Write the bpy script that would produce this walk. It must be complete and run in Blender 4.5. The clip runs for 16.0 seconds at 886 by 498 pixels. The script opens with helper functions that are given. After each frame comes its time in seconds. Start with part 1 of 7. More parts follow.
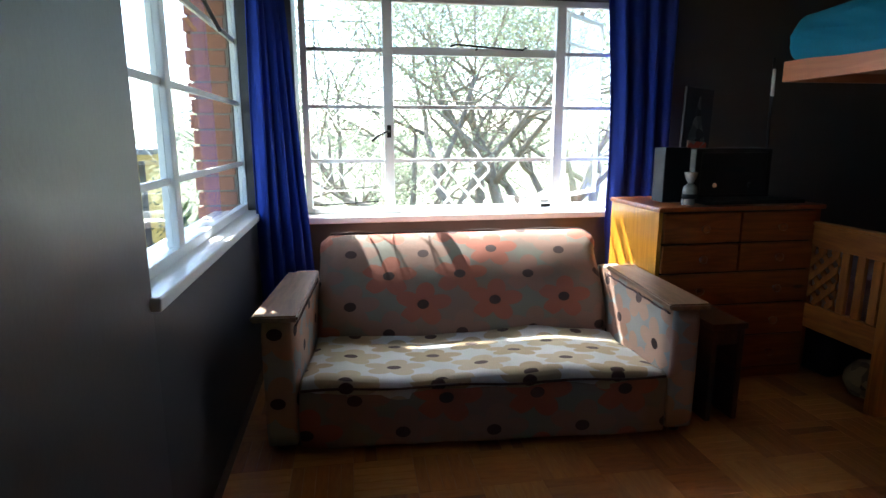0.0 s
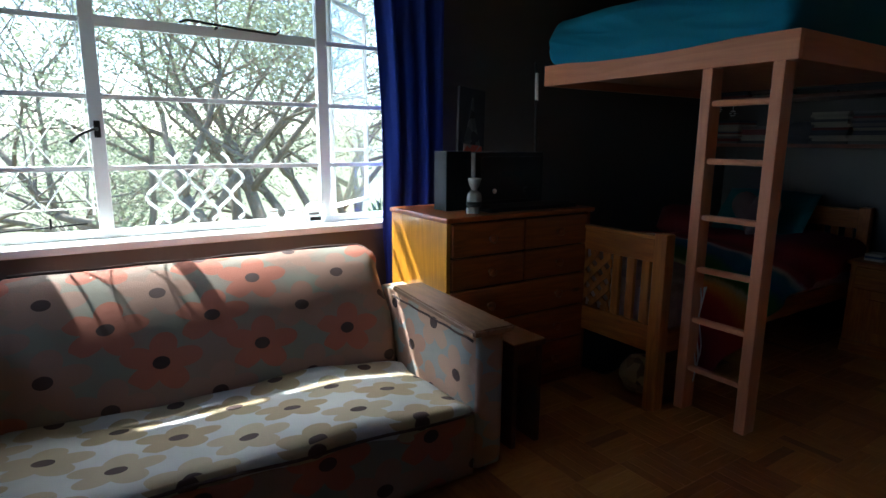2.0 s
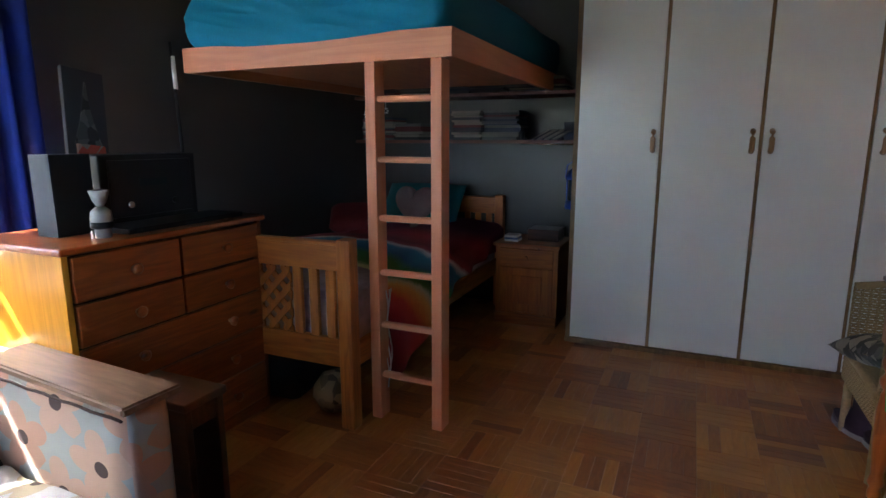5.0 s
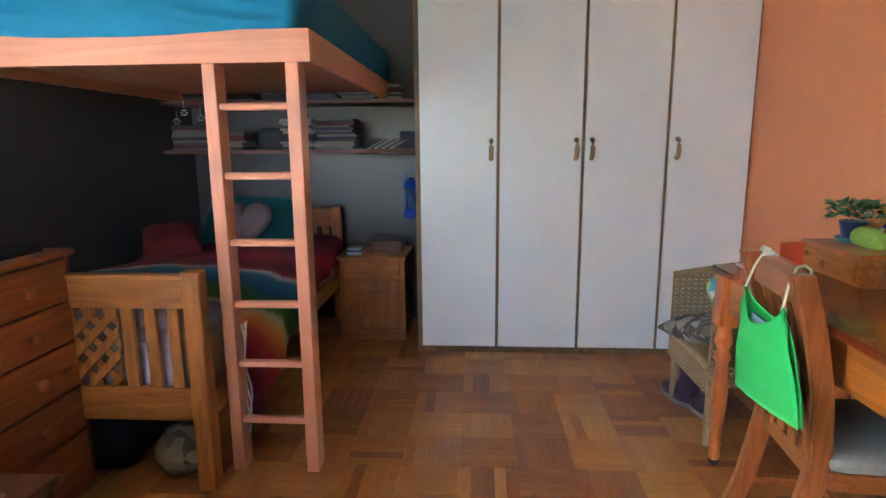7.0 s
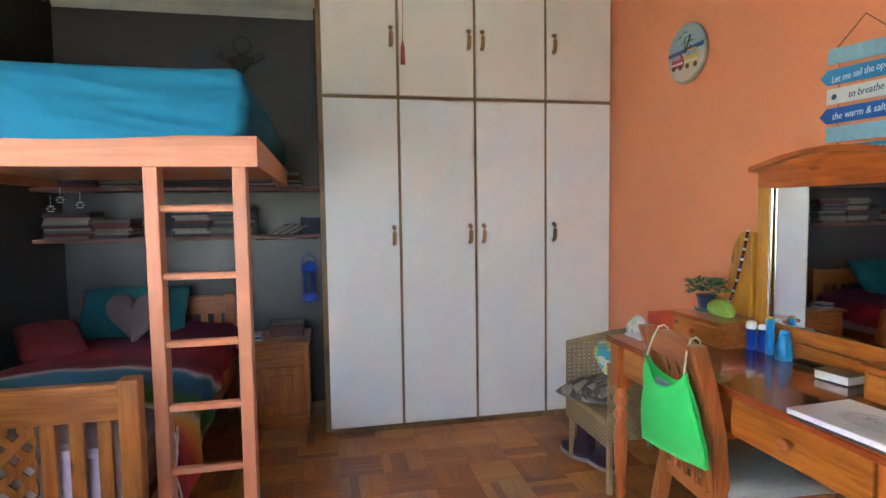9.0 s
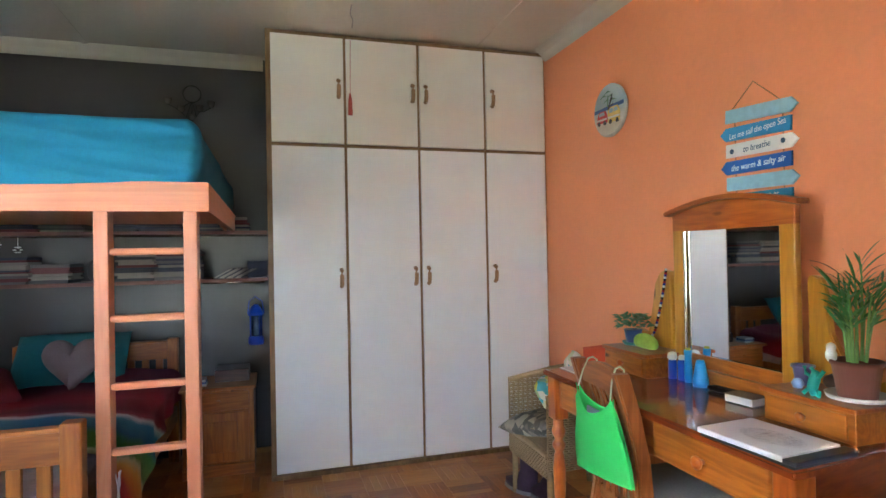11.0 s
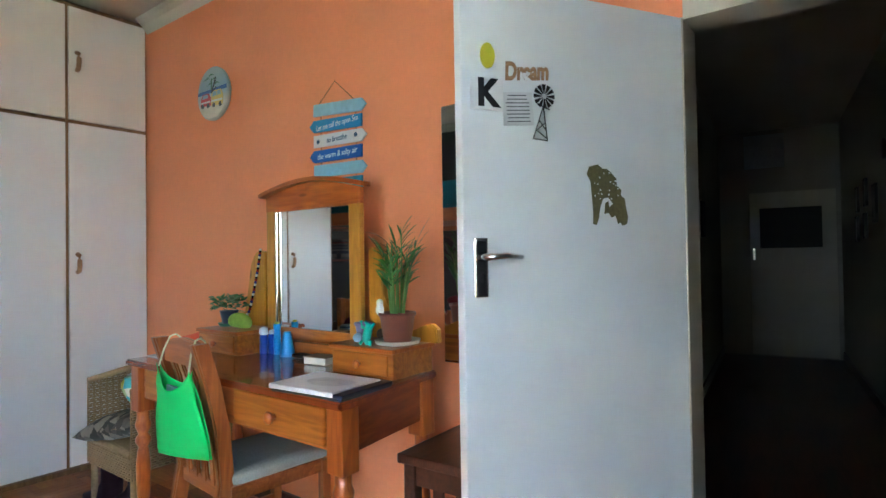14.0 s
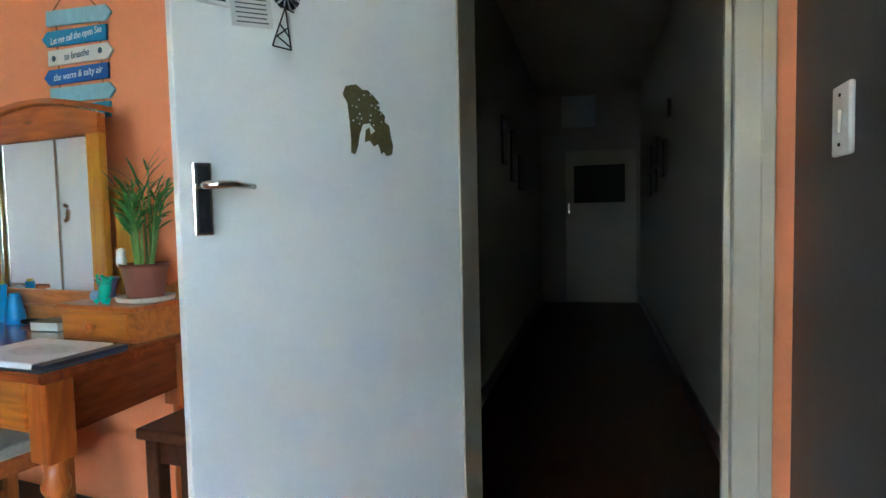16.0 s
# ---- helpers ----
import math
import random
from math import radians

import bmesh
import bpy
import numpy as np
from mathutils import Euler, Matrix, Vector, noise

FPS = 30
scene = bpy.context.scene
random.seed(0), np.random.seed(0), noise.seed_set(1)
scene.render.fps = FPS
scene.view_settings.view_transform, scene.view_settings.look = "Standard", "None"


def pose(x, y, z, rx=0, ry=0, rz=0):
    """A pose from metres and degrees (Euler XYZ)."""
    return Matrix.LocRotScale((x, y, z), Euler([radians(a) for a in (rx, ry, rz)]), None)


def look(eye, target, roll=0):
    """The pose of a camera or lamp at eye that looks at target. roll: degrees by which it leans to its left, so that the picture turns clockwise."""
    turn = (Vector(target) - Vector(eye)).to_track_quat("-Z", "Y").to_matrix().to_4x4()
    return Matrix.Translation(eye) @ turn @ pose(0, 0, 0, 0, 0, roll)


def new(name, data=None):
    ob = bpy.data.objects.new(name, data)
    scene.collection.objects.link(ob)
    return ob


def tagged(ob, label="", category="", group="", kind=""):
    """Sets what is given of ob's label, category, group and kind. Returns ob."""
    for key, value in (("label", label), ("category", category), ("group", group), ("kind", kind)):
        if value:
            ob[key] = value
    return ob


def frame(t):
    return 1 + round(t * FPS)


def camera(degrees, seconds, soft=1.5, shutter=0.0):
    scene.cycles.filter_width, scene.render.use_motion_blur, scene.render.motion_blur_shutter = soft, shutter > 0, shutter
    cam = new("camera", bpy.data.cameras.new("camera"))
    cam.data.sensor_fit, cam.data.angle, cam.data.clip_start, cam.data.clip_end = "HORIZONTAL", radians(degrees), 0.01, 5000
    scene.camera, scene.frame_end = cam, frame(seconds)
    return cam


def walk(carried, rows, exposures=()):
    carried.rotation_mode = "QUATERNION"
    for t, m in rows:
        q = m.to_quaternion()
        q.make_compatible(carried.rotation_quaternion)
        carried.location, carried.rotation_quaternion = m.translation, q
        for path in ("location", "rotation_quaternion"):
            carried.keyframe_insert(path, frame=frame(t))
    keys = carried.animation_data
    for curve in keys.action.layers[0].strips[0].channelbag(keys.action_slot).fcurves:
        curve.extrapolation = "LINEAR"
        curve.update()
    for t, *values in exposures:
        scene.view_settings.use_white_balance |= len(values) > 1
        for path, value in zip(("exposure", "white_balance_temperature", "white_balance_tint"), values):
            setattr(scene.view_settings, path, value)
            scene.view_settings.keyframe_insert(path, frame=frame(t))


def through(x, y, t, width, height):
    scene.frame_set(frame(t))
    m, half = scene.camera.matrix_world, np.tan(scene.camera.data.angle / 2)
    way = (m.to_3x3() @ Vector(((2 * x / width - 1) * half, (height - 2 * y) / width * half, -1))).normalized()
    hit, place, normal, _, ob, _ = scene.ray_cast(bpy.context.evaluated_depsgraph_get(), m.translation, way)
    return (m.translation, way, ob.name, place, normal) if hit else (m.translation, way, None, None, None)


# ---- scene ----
cam = camera(76.0, 16.0)
PATH = [
    (0, (-0.125, -0.092, 1.169), (0.189, 1.845, 0.781), -0.1),
    (0.5, (-0.075, 0.09, 1.167), (0.434, 1.985, 0.783), 0.1),
    (1, (-0.038, 0.204, 1.153), (0.662, 2.039, 0.775), 0.2),
    (1.5, (-0.01, 0.3, 1.156), (0.873, 2.054, 0.776), 0.3),
    (2, (-0.001, 0.364, 1.158), (1.068, 2.013, 0.786), 0.4),
    (2.5, (-0.004, 0.428, 1.167), (1.232, 1.955, 0.792), 0.4),
    (3, (0.01, 0.457, 1.174), (1.39, 1.855, 0.798), 0.3),
    (3.5, (0.028, 0.481, 1.169), (1.553, 1.718, 0.791), 0.2),
    (4, (0.079, 0.515, 1.163), (1.708, 1.614, 0.788), 0.1),
    (4.5, (0.153, 0.575, 1.152), (1.882, 1.509, 0.782), 0.0),
    (5, (0.227, 0.619, 1.164), (2.027, 1.405, 0.784), -0.0),
    (5.2, (0.273, 0.611, 1.183), (2.083, 1.365, 0.788), -0.2),
    (7.3, (0.288, 0.953, 1.191), (2.257, 0.972, 0.845), -0.5),
    (7.5, (0.258, 0.992, 1.216), (2.23, 0.958, 0.886), -0.6),
    (8, (0.212, 1.07, 1.246), (2.191, 0.95, 0.988), -0.7),
    (8.5, (0.176, 1.156, 1.267), (2.15, 0.901, 1.075), -0.8),
    (9, (0.138, 1.214, 1.296), (2.092, 0.807, 1.16), -0.8),
    (9.2, (0.122, 1.238, 1.301), (2.064, 0.776, 1.186), -0.8),
    (11.3, (-0.002, 1.226, 1.278), (1.903, 0.617, 1.317), -1.2),
    (11.5, (-0.007, 1.224, 1.271), (1.886, 0.579, 1.315), -1.2),
    (12, (-0.029, 1.214, 1.255), (1.829, 0.475, 1.301), -1.3),
    (12.5, (-0.046, 1.208, 1.233), (1.764, 0.359, 1.28), -1.3),
    (13, (-0.071, 1.193, 1.205), (1.486, -0.062, 1.246), -1.0),
    (13.5, (-0.089, 1.171, 1.17), (1.257, -0.307, 1.215), -0.7),
    (14, (-0.119, 1.116, 1.147), (1.093, -0.476, 1.182), -0.9),
    (14.5, (-0.144, 1.068, 1.124), (0.93, -0.62, 1.137), -0.9),
    (15, (-0.177, 1.008, 1.1), (0.754, -0.761, 1.072), -1.0),
    (15.5, (-0.202, 0.938, 1.085), (0.62, -0.883, 1.009), -1.0),
    (16, (-0.221, 0.842, 1.083), (0.535, -1.006, 0.968), -1.2),
]
# the plan below is drawn at ten elevenths of true size and enlarged at the end
TRUE = 1.10
walk(cam, [(t, look(Vector(eye) * TRUE, Vector(target) * TRUE, roll)) for t, eye, target, roll in PATH], [(0.0, 2.78, 5650, 4), (2.0, 2.15, 5450, 2), (3.0, 2.3, 5450, 3), (4.0, 2.78, 5500, 5), (5.0, 3.72, 5600, 8), (7.5, 5.12, 5850, 11), (9.0, 5.12, 5950, 11), (12.0, 5.05, 5950, 10), (13.0, 4.9, 5700, 7), (14.0, 4.95, 5450, 4), (16.0, 4.95, 5400, 0)])

# exposure in stops along the walk
world = bpy.data.worlds.new("world")
scene.world = world
world.use_nodes = True
SUN_TO = Vector((-0.24, 0.543, 0.747)).normalized()
wn = world.node_tree
sky = wn.nodes.new("ShaderNodeTexSky")
sky.sky_type = "NISHITA"
sky.sun_disc = False
sky.sun_elevation = math.asin(SUN_TO.z)
sky.sun_rotation = math.atan2(SUN_TO.x, SUN_TO.y)
wn.links.new(sky.outputs[0], wn.nodes["Background"].inputs[0])
wn.nodes["Background"].inputs[1].default_value = 0.15
sun = new("sun", bpy.data.lights.new("sun", "SUN"))
sun.data.energy, sun.data.angle, sun.data.color = 5.0, radians(0.5), (1.0, 0.95, 0.86)
sun.matrix_world = look(SUN_TO * 20, (0, 0, 0))

# ---- materials ----
def nodes_of(name):
    m = bpy.data.materials.new(name)
    m.use_nodes = True
    return m, m.node_tree, m.node_tree.nodes["Principled BSDF"]


def add(nt, kind, **sets):
    n = nt.nodes.new(kind)
    for k, v in sets.items():
        n.inputs[k].default_value = v
    return n


def ramp(nt, fac, stops):
    r = nt.nodes.new("ShaderNodeValToRGB")
    el = r.color_ramp.elements
    while len(el) < len(stops):
        el.new(0.5)
    for e, (p, c) in zip(el, stops):
        e.position, e.color = p, (*c, 1)
    nt.links.new(fac, r.inputs[0])
    return r.outputs[0]


def coords(nt, scale=(1, 1, 1), kind="Object"):
    tc = nt.nodes.new("ShaderNodeTexCoord")
    mp = nt.nodes.new("ShaderNodeMapping")
    mp.inputs["Scale"].default_value = scale
    nt.links.new(tc.outputs[kind], mp.inputs[0])
    return mp.outputs[0]


def scaled(c, k):
    return tuple(min(1, v * k) for v in c)


def plain(name, color, rough=0.6, vary=0.12, grain=30.0, bump=0.15, metal=0.0, blotch=2.5, spec=0.5):
    """A surface with blotches, grain and fine relief."""
    m, nt, p = nodes_of(name)
    v = coords(nt)
    big = add(nt, "ShaderNodeTexNoise", Scale=blotch, Detail=4.0)
    fine = add(nt, "ShaderNodeTexNoise", Scale=grain, Detail=6.0)
    nt.links.new(v, big.inputs["Vector"])
    nt.links.new(v, fine.inputs["Vector"])
    mix = add(nt, "ShaderNodeMath")
    mix.operation = "ADD"
    nt.links.new(big.outputs[0], mix.inputs[0])
    nt.links.new(fine.outputs[0], mix.inputs[1])
    half = add(nt, "ShaderNodeMath")
    half.operation = "MULTIPLY"
    half.inputs[1].default_value = 0.5
    nt.links.new(mix.outputs[0], half.inputs[0])
    nt.links.new(ramp(nt, half.outputs[0], [(0.3, scaled(color, 1 - vary)), (0.7, scaled(color, 1 + vary))]), p.inputs["Base Color"])
    p.inputs["Roughness"].default_value, p.inputs["Metallic"].default_value = rough, metal
    p.inputs["Specular IOR Level"].default_value = spec
    b = add(nt, "ShaderNodeBump", Strength=bump, Distance=0.004)
    nt.links.new(fine.outputs[0], b.inputs["Height"])
    nt.links.new(b.outputs[0], p.inputs["Normal"])
    return m


def wood(name, dark, light, axis="x", rough=0.35, scale=1.0, knots=True, coat=0.0):
    """Pine with long grain along one axis, varied from piece to piece."""
    m, nt, p = nodes_of(name)
    s = {"x": (0.9, 9, 9), "y": (9, 0.9, 9), "z": (9, 9, 0.9)}[axis]
    v = coords(nt, tuple(a * scale for a in s))
    info = nt.nodes.new("ShaderNodeObjectInfo")
    off = nt.nodes.new("ShaderNodeVectorMath")
    off.operation = "ADD"
    mul = add(nt, "ShaderNodeMath")
    mul.operation = "MULTIPLY"
    mul.inputs[1].default_value = 37.0
    nt.links.new(info.outputs["Random"], mul.inputs[0])
    nt.links.new(v, off.inputs[0])
    nt.links.new(mul.outputs[0], off.inputs[1])
    n1 = add(nt, "ShaderNodeTexNoise", Scale=1.3, Detail=3.0, Distortion=1.2)
    n2 = add(nt, "ShaderNodeTexNoise", Scale=7.0, Detail=6.0)
    for n in (n1, n2):
        nt.links.new(off.outputs[0], n.inputs["Vector"])
    rings = add(nt, "ShaderNodeMath")
    rings.operation = "MULTIPLY"
    rings.inputs[1].default_value = 9.0
    nt.links.new(n1.outputs[0], rings.inputs[0])
    fr = add(nt, "ShaderNodeMath")
    fr.operation = "PINGPONG"
    fr.inputs[1].default_value = 1.0
    nt.links.new(rings.outputs[0], fr.inputs[0])
    mixv = add(nt, "ShaderNodeMath")
    mixv.operation = "MULTIPLY_ADD"
    mixv.inputs[1].default_value = 0.45
    nt.links.new(fr.outputs[0], mixv.inputs[0])
    nt.links.new(n2.outputs[0], mixv.inputs[2])
    soft_dark = tuple(d + 0.22 * (l - d) for d, l in zip(dark, light))
    col = ramp(nt, mixv.outputs[0], [(0.32, light), (1.0, soft_dark)])
    if knots:
        kn = add(nt, "ShaderNodeTexVoronoi", Scale=2.6)
        nt.links.new(coords(nt, {"x": (1, 3, 3), "y": (3, 1, 3), "z": (3, 3, 1)}[axis]), kn.inputs["Vector"])
        k = ramp(nt, kn.outputs["Distance"], [(0.05, (1, 1, 1)), (0.11, (0, 0, 0))])
        mx = nt.nodes.new("ShaderNodeMix")
        mx.data_type = "RGBA"
        nt.links.new(k, mx.inputs[0])
        nt.links.new(col, mx.inputs[6])
        mx.inputs[7].default_value = (*scaled(dark, 0.4), 1)
        col = mx.outputs[2]
    nt.links.new(col, p.inputs["Base Color"])
    p.inputs["Roughness"].default_value = rough
    p.inputs["Coat Weight"].default_value = coat
    b = add(nt, "ShaderNodeBump", Strength=0.12, Distance=0.002)
    nt.links.new(n2.outputs[0], b.inputs["Height"])
    nt.links.new(b.outputs[0], p.inputs["Normal"])
    return m


def glass(name, color=(1, 1, 1)):
    m, nt, p = nodes_of(name)
    p.inputs["Base Color"].default_value = (*color, 1)
    p.inputs["Transmission Weight"].default_value = 1.0
    p.inputs["Roughness"].default_value = 0.0
    p.inputs["IOR"].default_value = 1.45
    return m


PAINT_GREY = plain("grey_wall_paint", (0.044, 0.037, 0.033), 0.38, 0.07, 60, 0.10, spec=0.5)
PAINT_ORANGE = plain("orange_wall_paint", (0.76, 0.265, 0.108), 0.6, 0.05, 50, 0.3)
PAINT_WHITE = plain("white_gloss_paint", (0.74, 0.75, 0.74), 0.35, 0.03, 12, 0.1)
PAINT_DOOR = plain("white_door_paint", (0.70, 0.72, 0.72), 0.4, 0.03, 9, 0.12)
PAINT_CREAM = plain("cream_paint", (0.50, 0.46, 0.36), 0.4, 0.06, 12, 0.1)
CEIL = plain("ceiling_paint", (0.56, 0.51, 0.42), 0.8, 0.05, 30, 0.2)
# off-white paint toned down; the passage's dimness is put into the colour
HALL_WALL = plain("dimmed_hall_paint", (0.34, 0.31, 0.25), 0.7, 0.06, 40, 0.2)
WARD_WHITE = plain("white_melamine", (0.76, 0.76, 0.74), 0.32, 0.025, 6, 0.05)
# same white doors; the warmer light higher up is put into this tone
WARD_WARM = plain("warm_lit_melamine", (0.72, 0.68, 0.60), 0.35, 0.025, 6, 0.05)
WARD_EDGE = wood("meranti_edging", (0.13, 0.065, 0.022), (0.26, 0.15, 0.055), "z", 0.5, 1, False)
PINE_O_X = wood("orange_pine_x", (0.25, 0.045, 0.006), (0.50, 0.13, 0.016), "x", 0.32, coat=0.3)
PINE_O_Y = wood("orange_pine_y", (0.25, 0.045, 0.006), (0.50, 0.13, 0.016), "y", 0.32, coat=0.3)
PINE_O_Z = wood("orange_pine_z", (0.25, 0.045, 0.006), (0.50, 0.13, 0.016), "z", 0.32, coat=0.3)
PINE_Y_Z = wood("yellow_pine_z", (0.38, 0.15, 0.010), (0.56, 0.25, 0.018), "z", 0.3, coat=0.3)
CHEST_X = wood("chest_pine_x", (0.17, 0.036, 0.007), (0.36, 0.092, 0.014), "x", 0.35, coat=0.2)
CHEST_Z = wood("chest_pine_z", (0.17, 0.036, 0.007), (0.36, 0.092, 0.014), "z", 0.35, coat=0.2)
PINE_Y_Y = wood("yellow_pine_y", (0.40, 0.17, 0.03), (0.58, 0.29, 0.06), "y", 0.3, coat=0.3)
DESK_TOP_Y = wood("varnished_desk_side", (0.14, 0.025, 0.007), (0.25, 0.050, 0.010), "y", 0.25, 1, False, 0.4)
DESK_TOP = wood("varnished_desk_top", (0.14, 0.025, 0.007), (0.29, 0.062, 0.013), "x", 0.18, coat=0.6)
BUNK_PINE_X = wood("pink_pine_x", (0.50, 0.165, 0.072), (0.62, 0.24, 0.108), "x", 0.45, 0.6, False)
BUNK_PINE_Y = wood("pink_pine_y", (0.50, 0.165, 0.072), (0.62, 0.24, 0.108), "y", 0.45, 0.6, False)
BUNK_PINE_Z = wood("pink_pine_z", (0.50, 0.165, 0.072), (0.62, 0.24, 0.108), "z", 0.45, 0.6, False)
BED_PINE_Y = wood("bed_pine_y", (0.22, 0.055, 0.008), (0.46, 0.150, 0.020), "y", 0.4)
BED_PINE_Z = wood("bed_pine_z", (0.22, 0.055, 0.008), (0.46, 0.150, 0.020), "z", 0.4)
BED_PINE_X = wood("bed_pine_x", (0.22, 0.055, 0.008), (0.46, 0.150, 0.020), "x", 0.4)
ARM_WOOD = wood("worn_arm_board", (0.10, 0.05, 0.025), (0.24, 0.14, 0.08), "y", 0.35, 1, False)
DARK_WOOD = wood("dark_stained_wood", (0.040, 0.013, 0.007), (0.10, 0.034, 0.016), "y", 0.3, 1, False)
SHELF_WOOD = wood("red_shelf_wood", (0.09, 0.03, 0.018), (0.20, 0.07, 0.04), "y", 0.5, 1, False)
HANDLE_WOOD = wood("handle_wood", (0.24, 0.12, 0.05), (0.40, 0.23, 0.11), "z", 0.45, 2, False)
CHROME = plain("chrome", (0.75, 0.75, 0.75), 0.15, 0.02, 5, 0.0, 1.0)
BLACK = plain("black_plastic", (0.010, 0.010, 0.011), 0.5, 0.1, 20, 0.05, spec=0.25)
BLACK_IRON = plain("black_iron", (0.02, 0.018, 0.016), 0.55, 0.2, 30, 0.2, 0.6)
MIRROR = plain("mirror", (0.9, 0.9, 0.9), 0.02, 0.0, 5, 0.0, 1.0)
PANE = glass("window_glass")
TURQ = plain("turquoise_sheet", (0.002, 0.14, 0.235), 0.85, 0.10, 90, 0.3)


# ---- shapes ----
def lerp(a, b, t):
    return a + (b - a) * t


def box_in(bm, x0, y0, z0, x1, y1, z1, bevel=0.0):
    """Adds one box, with its edges rounded off by bevel, to bm."""
    r = bmesh.ops.create_cube(bm, size=1)
    vs = r["verts"]
    bmesh.ops.scale(bm, vec=(abs(x1 - x0), abs(y1 - y0), abs(z1 - z0)), verts=vs)
    bmesh.ops.translate(bm, vec=((x0 + x1) / 2, (y0 + y1) / 2, (z0 + z1) / 2), verts=vs)
    if bevel:
        es = {e for v in vs for e in v.link_edges}
        bmesh.ops.bevel(bm, geom=list(es), offset=bevel, segments=2, affect="EDGES", profile=0.5)


def box(x0, y0, z0, x1, y1, z1, bevel=0.0):
    bm = bmesh.new()
    box_in(bm, x0, y0, z0, x1, y1, z1, bevel)
    return bm


def lathe(profile, seg=16, at=(0, 0, 0)):
    """A turned solid from (radius, height) pairs."""
    bm = bmesh.new()
    rings = []
    for r, z in profile:
        rings.append([bm.verts.new((at[0] + r * math.cos(2 * math.pi * i / seg), at[1] + r * math.sin(2 * math.pi * i / seg), at[2] + z)) for i in range(seg)])
    for a, b in zip(rings, rings[1:]):
        for i in range(seg):
            bm.faces.new((a[i], a[(i + 1) % seg], b[(i + 1) % seg], b[i]))
    bm.faces.new(rings[0][::-1])
    bm.faces.new(rings[-1])
    for f in bm.faces:
        f.smooth = True
    return bm


def prism(points, axis, a, b, bevel=0.0):
    """A flat outline pushed through along an axis from a to b."""
    bm = bmesh.new()
    put = {"x": lambda u, v, w: (w, u, v), "y": lambda u, v, w: (u, w, v), "z": lambda u, v, w: (u, v, w)}[axis]
    lo = [bm.verts.new(put(u, v, a)) for u, v in points]
    hi = [bm.verts.new(put(u, v, b)) for u, v in points]
    n = len(points)
    bm.faces.new(lo[::-1])
    bm.faces.new(hi)
    for i in range(n):
        bm.faces.new((lo[i], lo[(i + 1) % n], hi[(i + 1) % n], hi[i]))
    bmesh.ops.recalc_face_normals(bm, faces=bm.faces)
    if bevel:
        bmesh.ops.bevel(bm, geom=bm.edges[:], offset=bevel, segments=2, affect="EDGES")
    return bm


def tube(path, r, seg=8, closed=False):
    """A round rod along points."""
    bm = bmesh.new()
    tube_in(bm, path, r, seg)
    return bm


def tube_in(bm, path, r, seg=8):
    path = [Vector(p) for p in path]
    rings = []
    for i, p in enumerate(path):
        d = (path[min(i + 1, len(path) - 1)] - path[max(i - 1, 0)]).normalized()
        up = Vector((0, 0, 1)) if abs(d.z) < 0.9 else Vector((1, 0, 0))
        a = d.cross(up).normalized()
        b = d.cross(a)
        rr = r[i] if isinstance(r, (list, tuple)) else r
        rings.append([bm.verts.new(p + (a * math.cos(2 * math.pi * k / seg) + b * math.sin(2 * math.pi * k / seg)) * rr) for k in range(seg)])
    for a, b in zip(rings, rings[1:]):
        for k in range(seg):
            bm.faces.new((a[k], b[k], b[(k + 1) % seg], a[(k + 1) % seg])).smooth = True
    bm.faces.new(rings[0])
    bm.faces.new(rings[-1][::-1])


def rod(a, b, r, seg=10):
    return tube([a, b], r, seg)


def mesh_of(name, bm):
    me = bpy.data.meshes.new(name)
    bmesh.ops.recalc_face_normals(bm, faces=bm.faces)
    bm.to_mesh(me)
    bm.free()
    return me


def part(name, bm, material, parent, label=""):
    ob = new(name, mesh_of(name, bm))
    ob.data.materials.append(material)
    ob.parent = parent
    return tagged(ob, label)


def solid(name, bm, material, label, category, group="", kind=""):
    ob = new(name, mesh_of(name, bm))
    ob.data.materials.append(material)
    return tagged(ob, label, category, group, kind)


def thing(name, label, category, at=(0, 0, 0), rz=0.0, group=""):
    ob = new(name)
    ob.matrix_world = pose(*at, 0, 0, rz)
    return tagged(ob, label, category, group)


def structure(name, bm, material, label, category="building"):
    return solid(name, bm, material, label, category, "", "structure")


def soften(ob, width=0.004, seg=2):
    mod = ob.modifiers.new("bevel", "BEVEL")
    mod.width, mod.segments, mod.limit_method = width, seg, "ANGLE"
    return ob


# ---- large structure ----
OY = -0.556        # orange wall
WX = 3.419         # wardrobe face
BX = 4.06          # back wall
WY = 3.10          # window wall, inner face
AX = -0.61         # side window wall, inner face
CZ = 2.635         # ceiling
SLAB = 0.012

structure("floor", box(-0.75, -0.60, -0.10, BX + 0.2, WY + 0.2, -SLAB), plain("screed", (0.10, 0.06, 0.035), 0.8), "dark screed under the wooden parquet floor of the bedroom", "floor")
structure("ceiling", box(-0.9, -0.75, CZ, BX + 0.2, WY + 0.25, CZ + 0.08), CEIL, "cream painted board ceiling with thin joint strips", "ceiling")

# window wall
HEAD_B, SILL_B, WL, WR = 1.93, 0.70, -0.40, 1.72
wb = bmesh.new()
box_in(wb, -0.80, WY, -0.05, WL, WY + 0.26, CZ)
east = prism([(WR, WY), (BX + 0.2, 2.77), (BX + 0.2, WY + 0.26), (WR, WY + 0.26)], "z", -0.05, CZ)
box_in(wb, WL, WY, -0.05, WR, WY + 0.19, SILL_B)
box_in(wb, WL, WY, HEAD_B, WR, WY + 0.19, CZ)
structure("wall_north_east", east, PAINT_GREY, "dark grey painted wall behind the chest of drawers and beds", "wall")
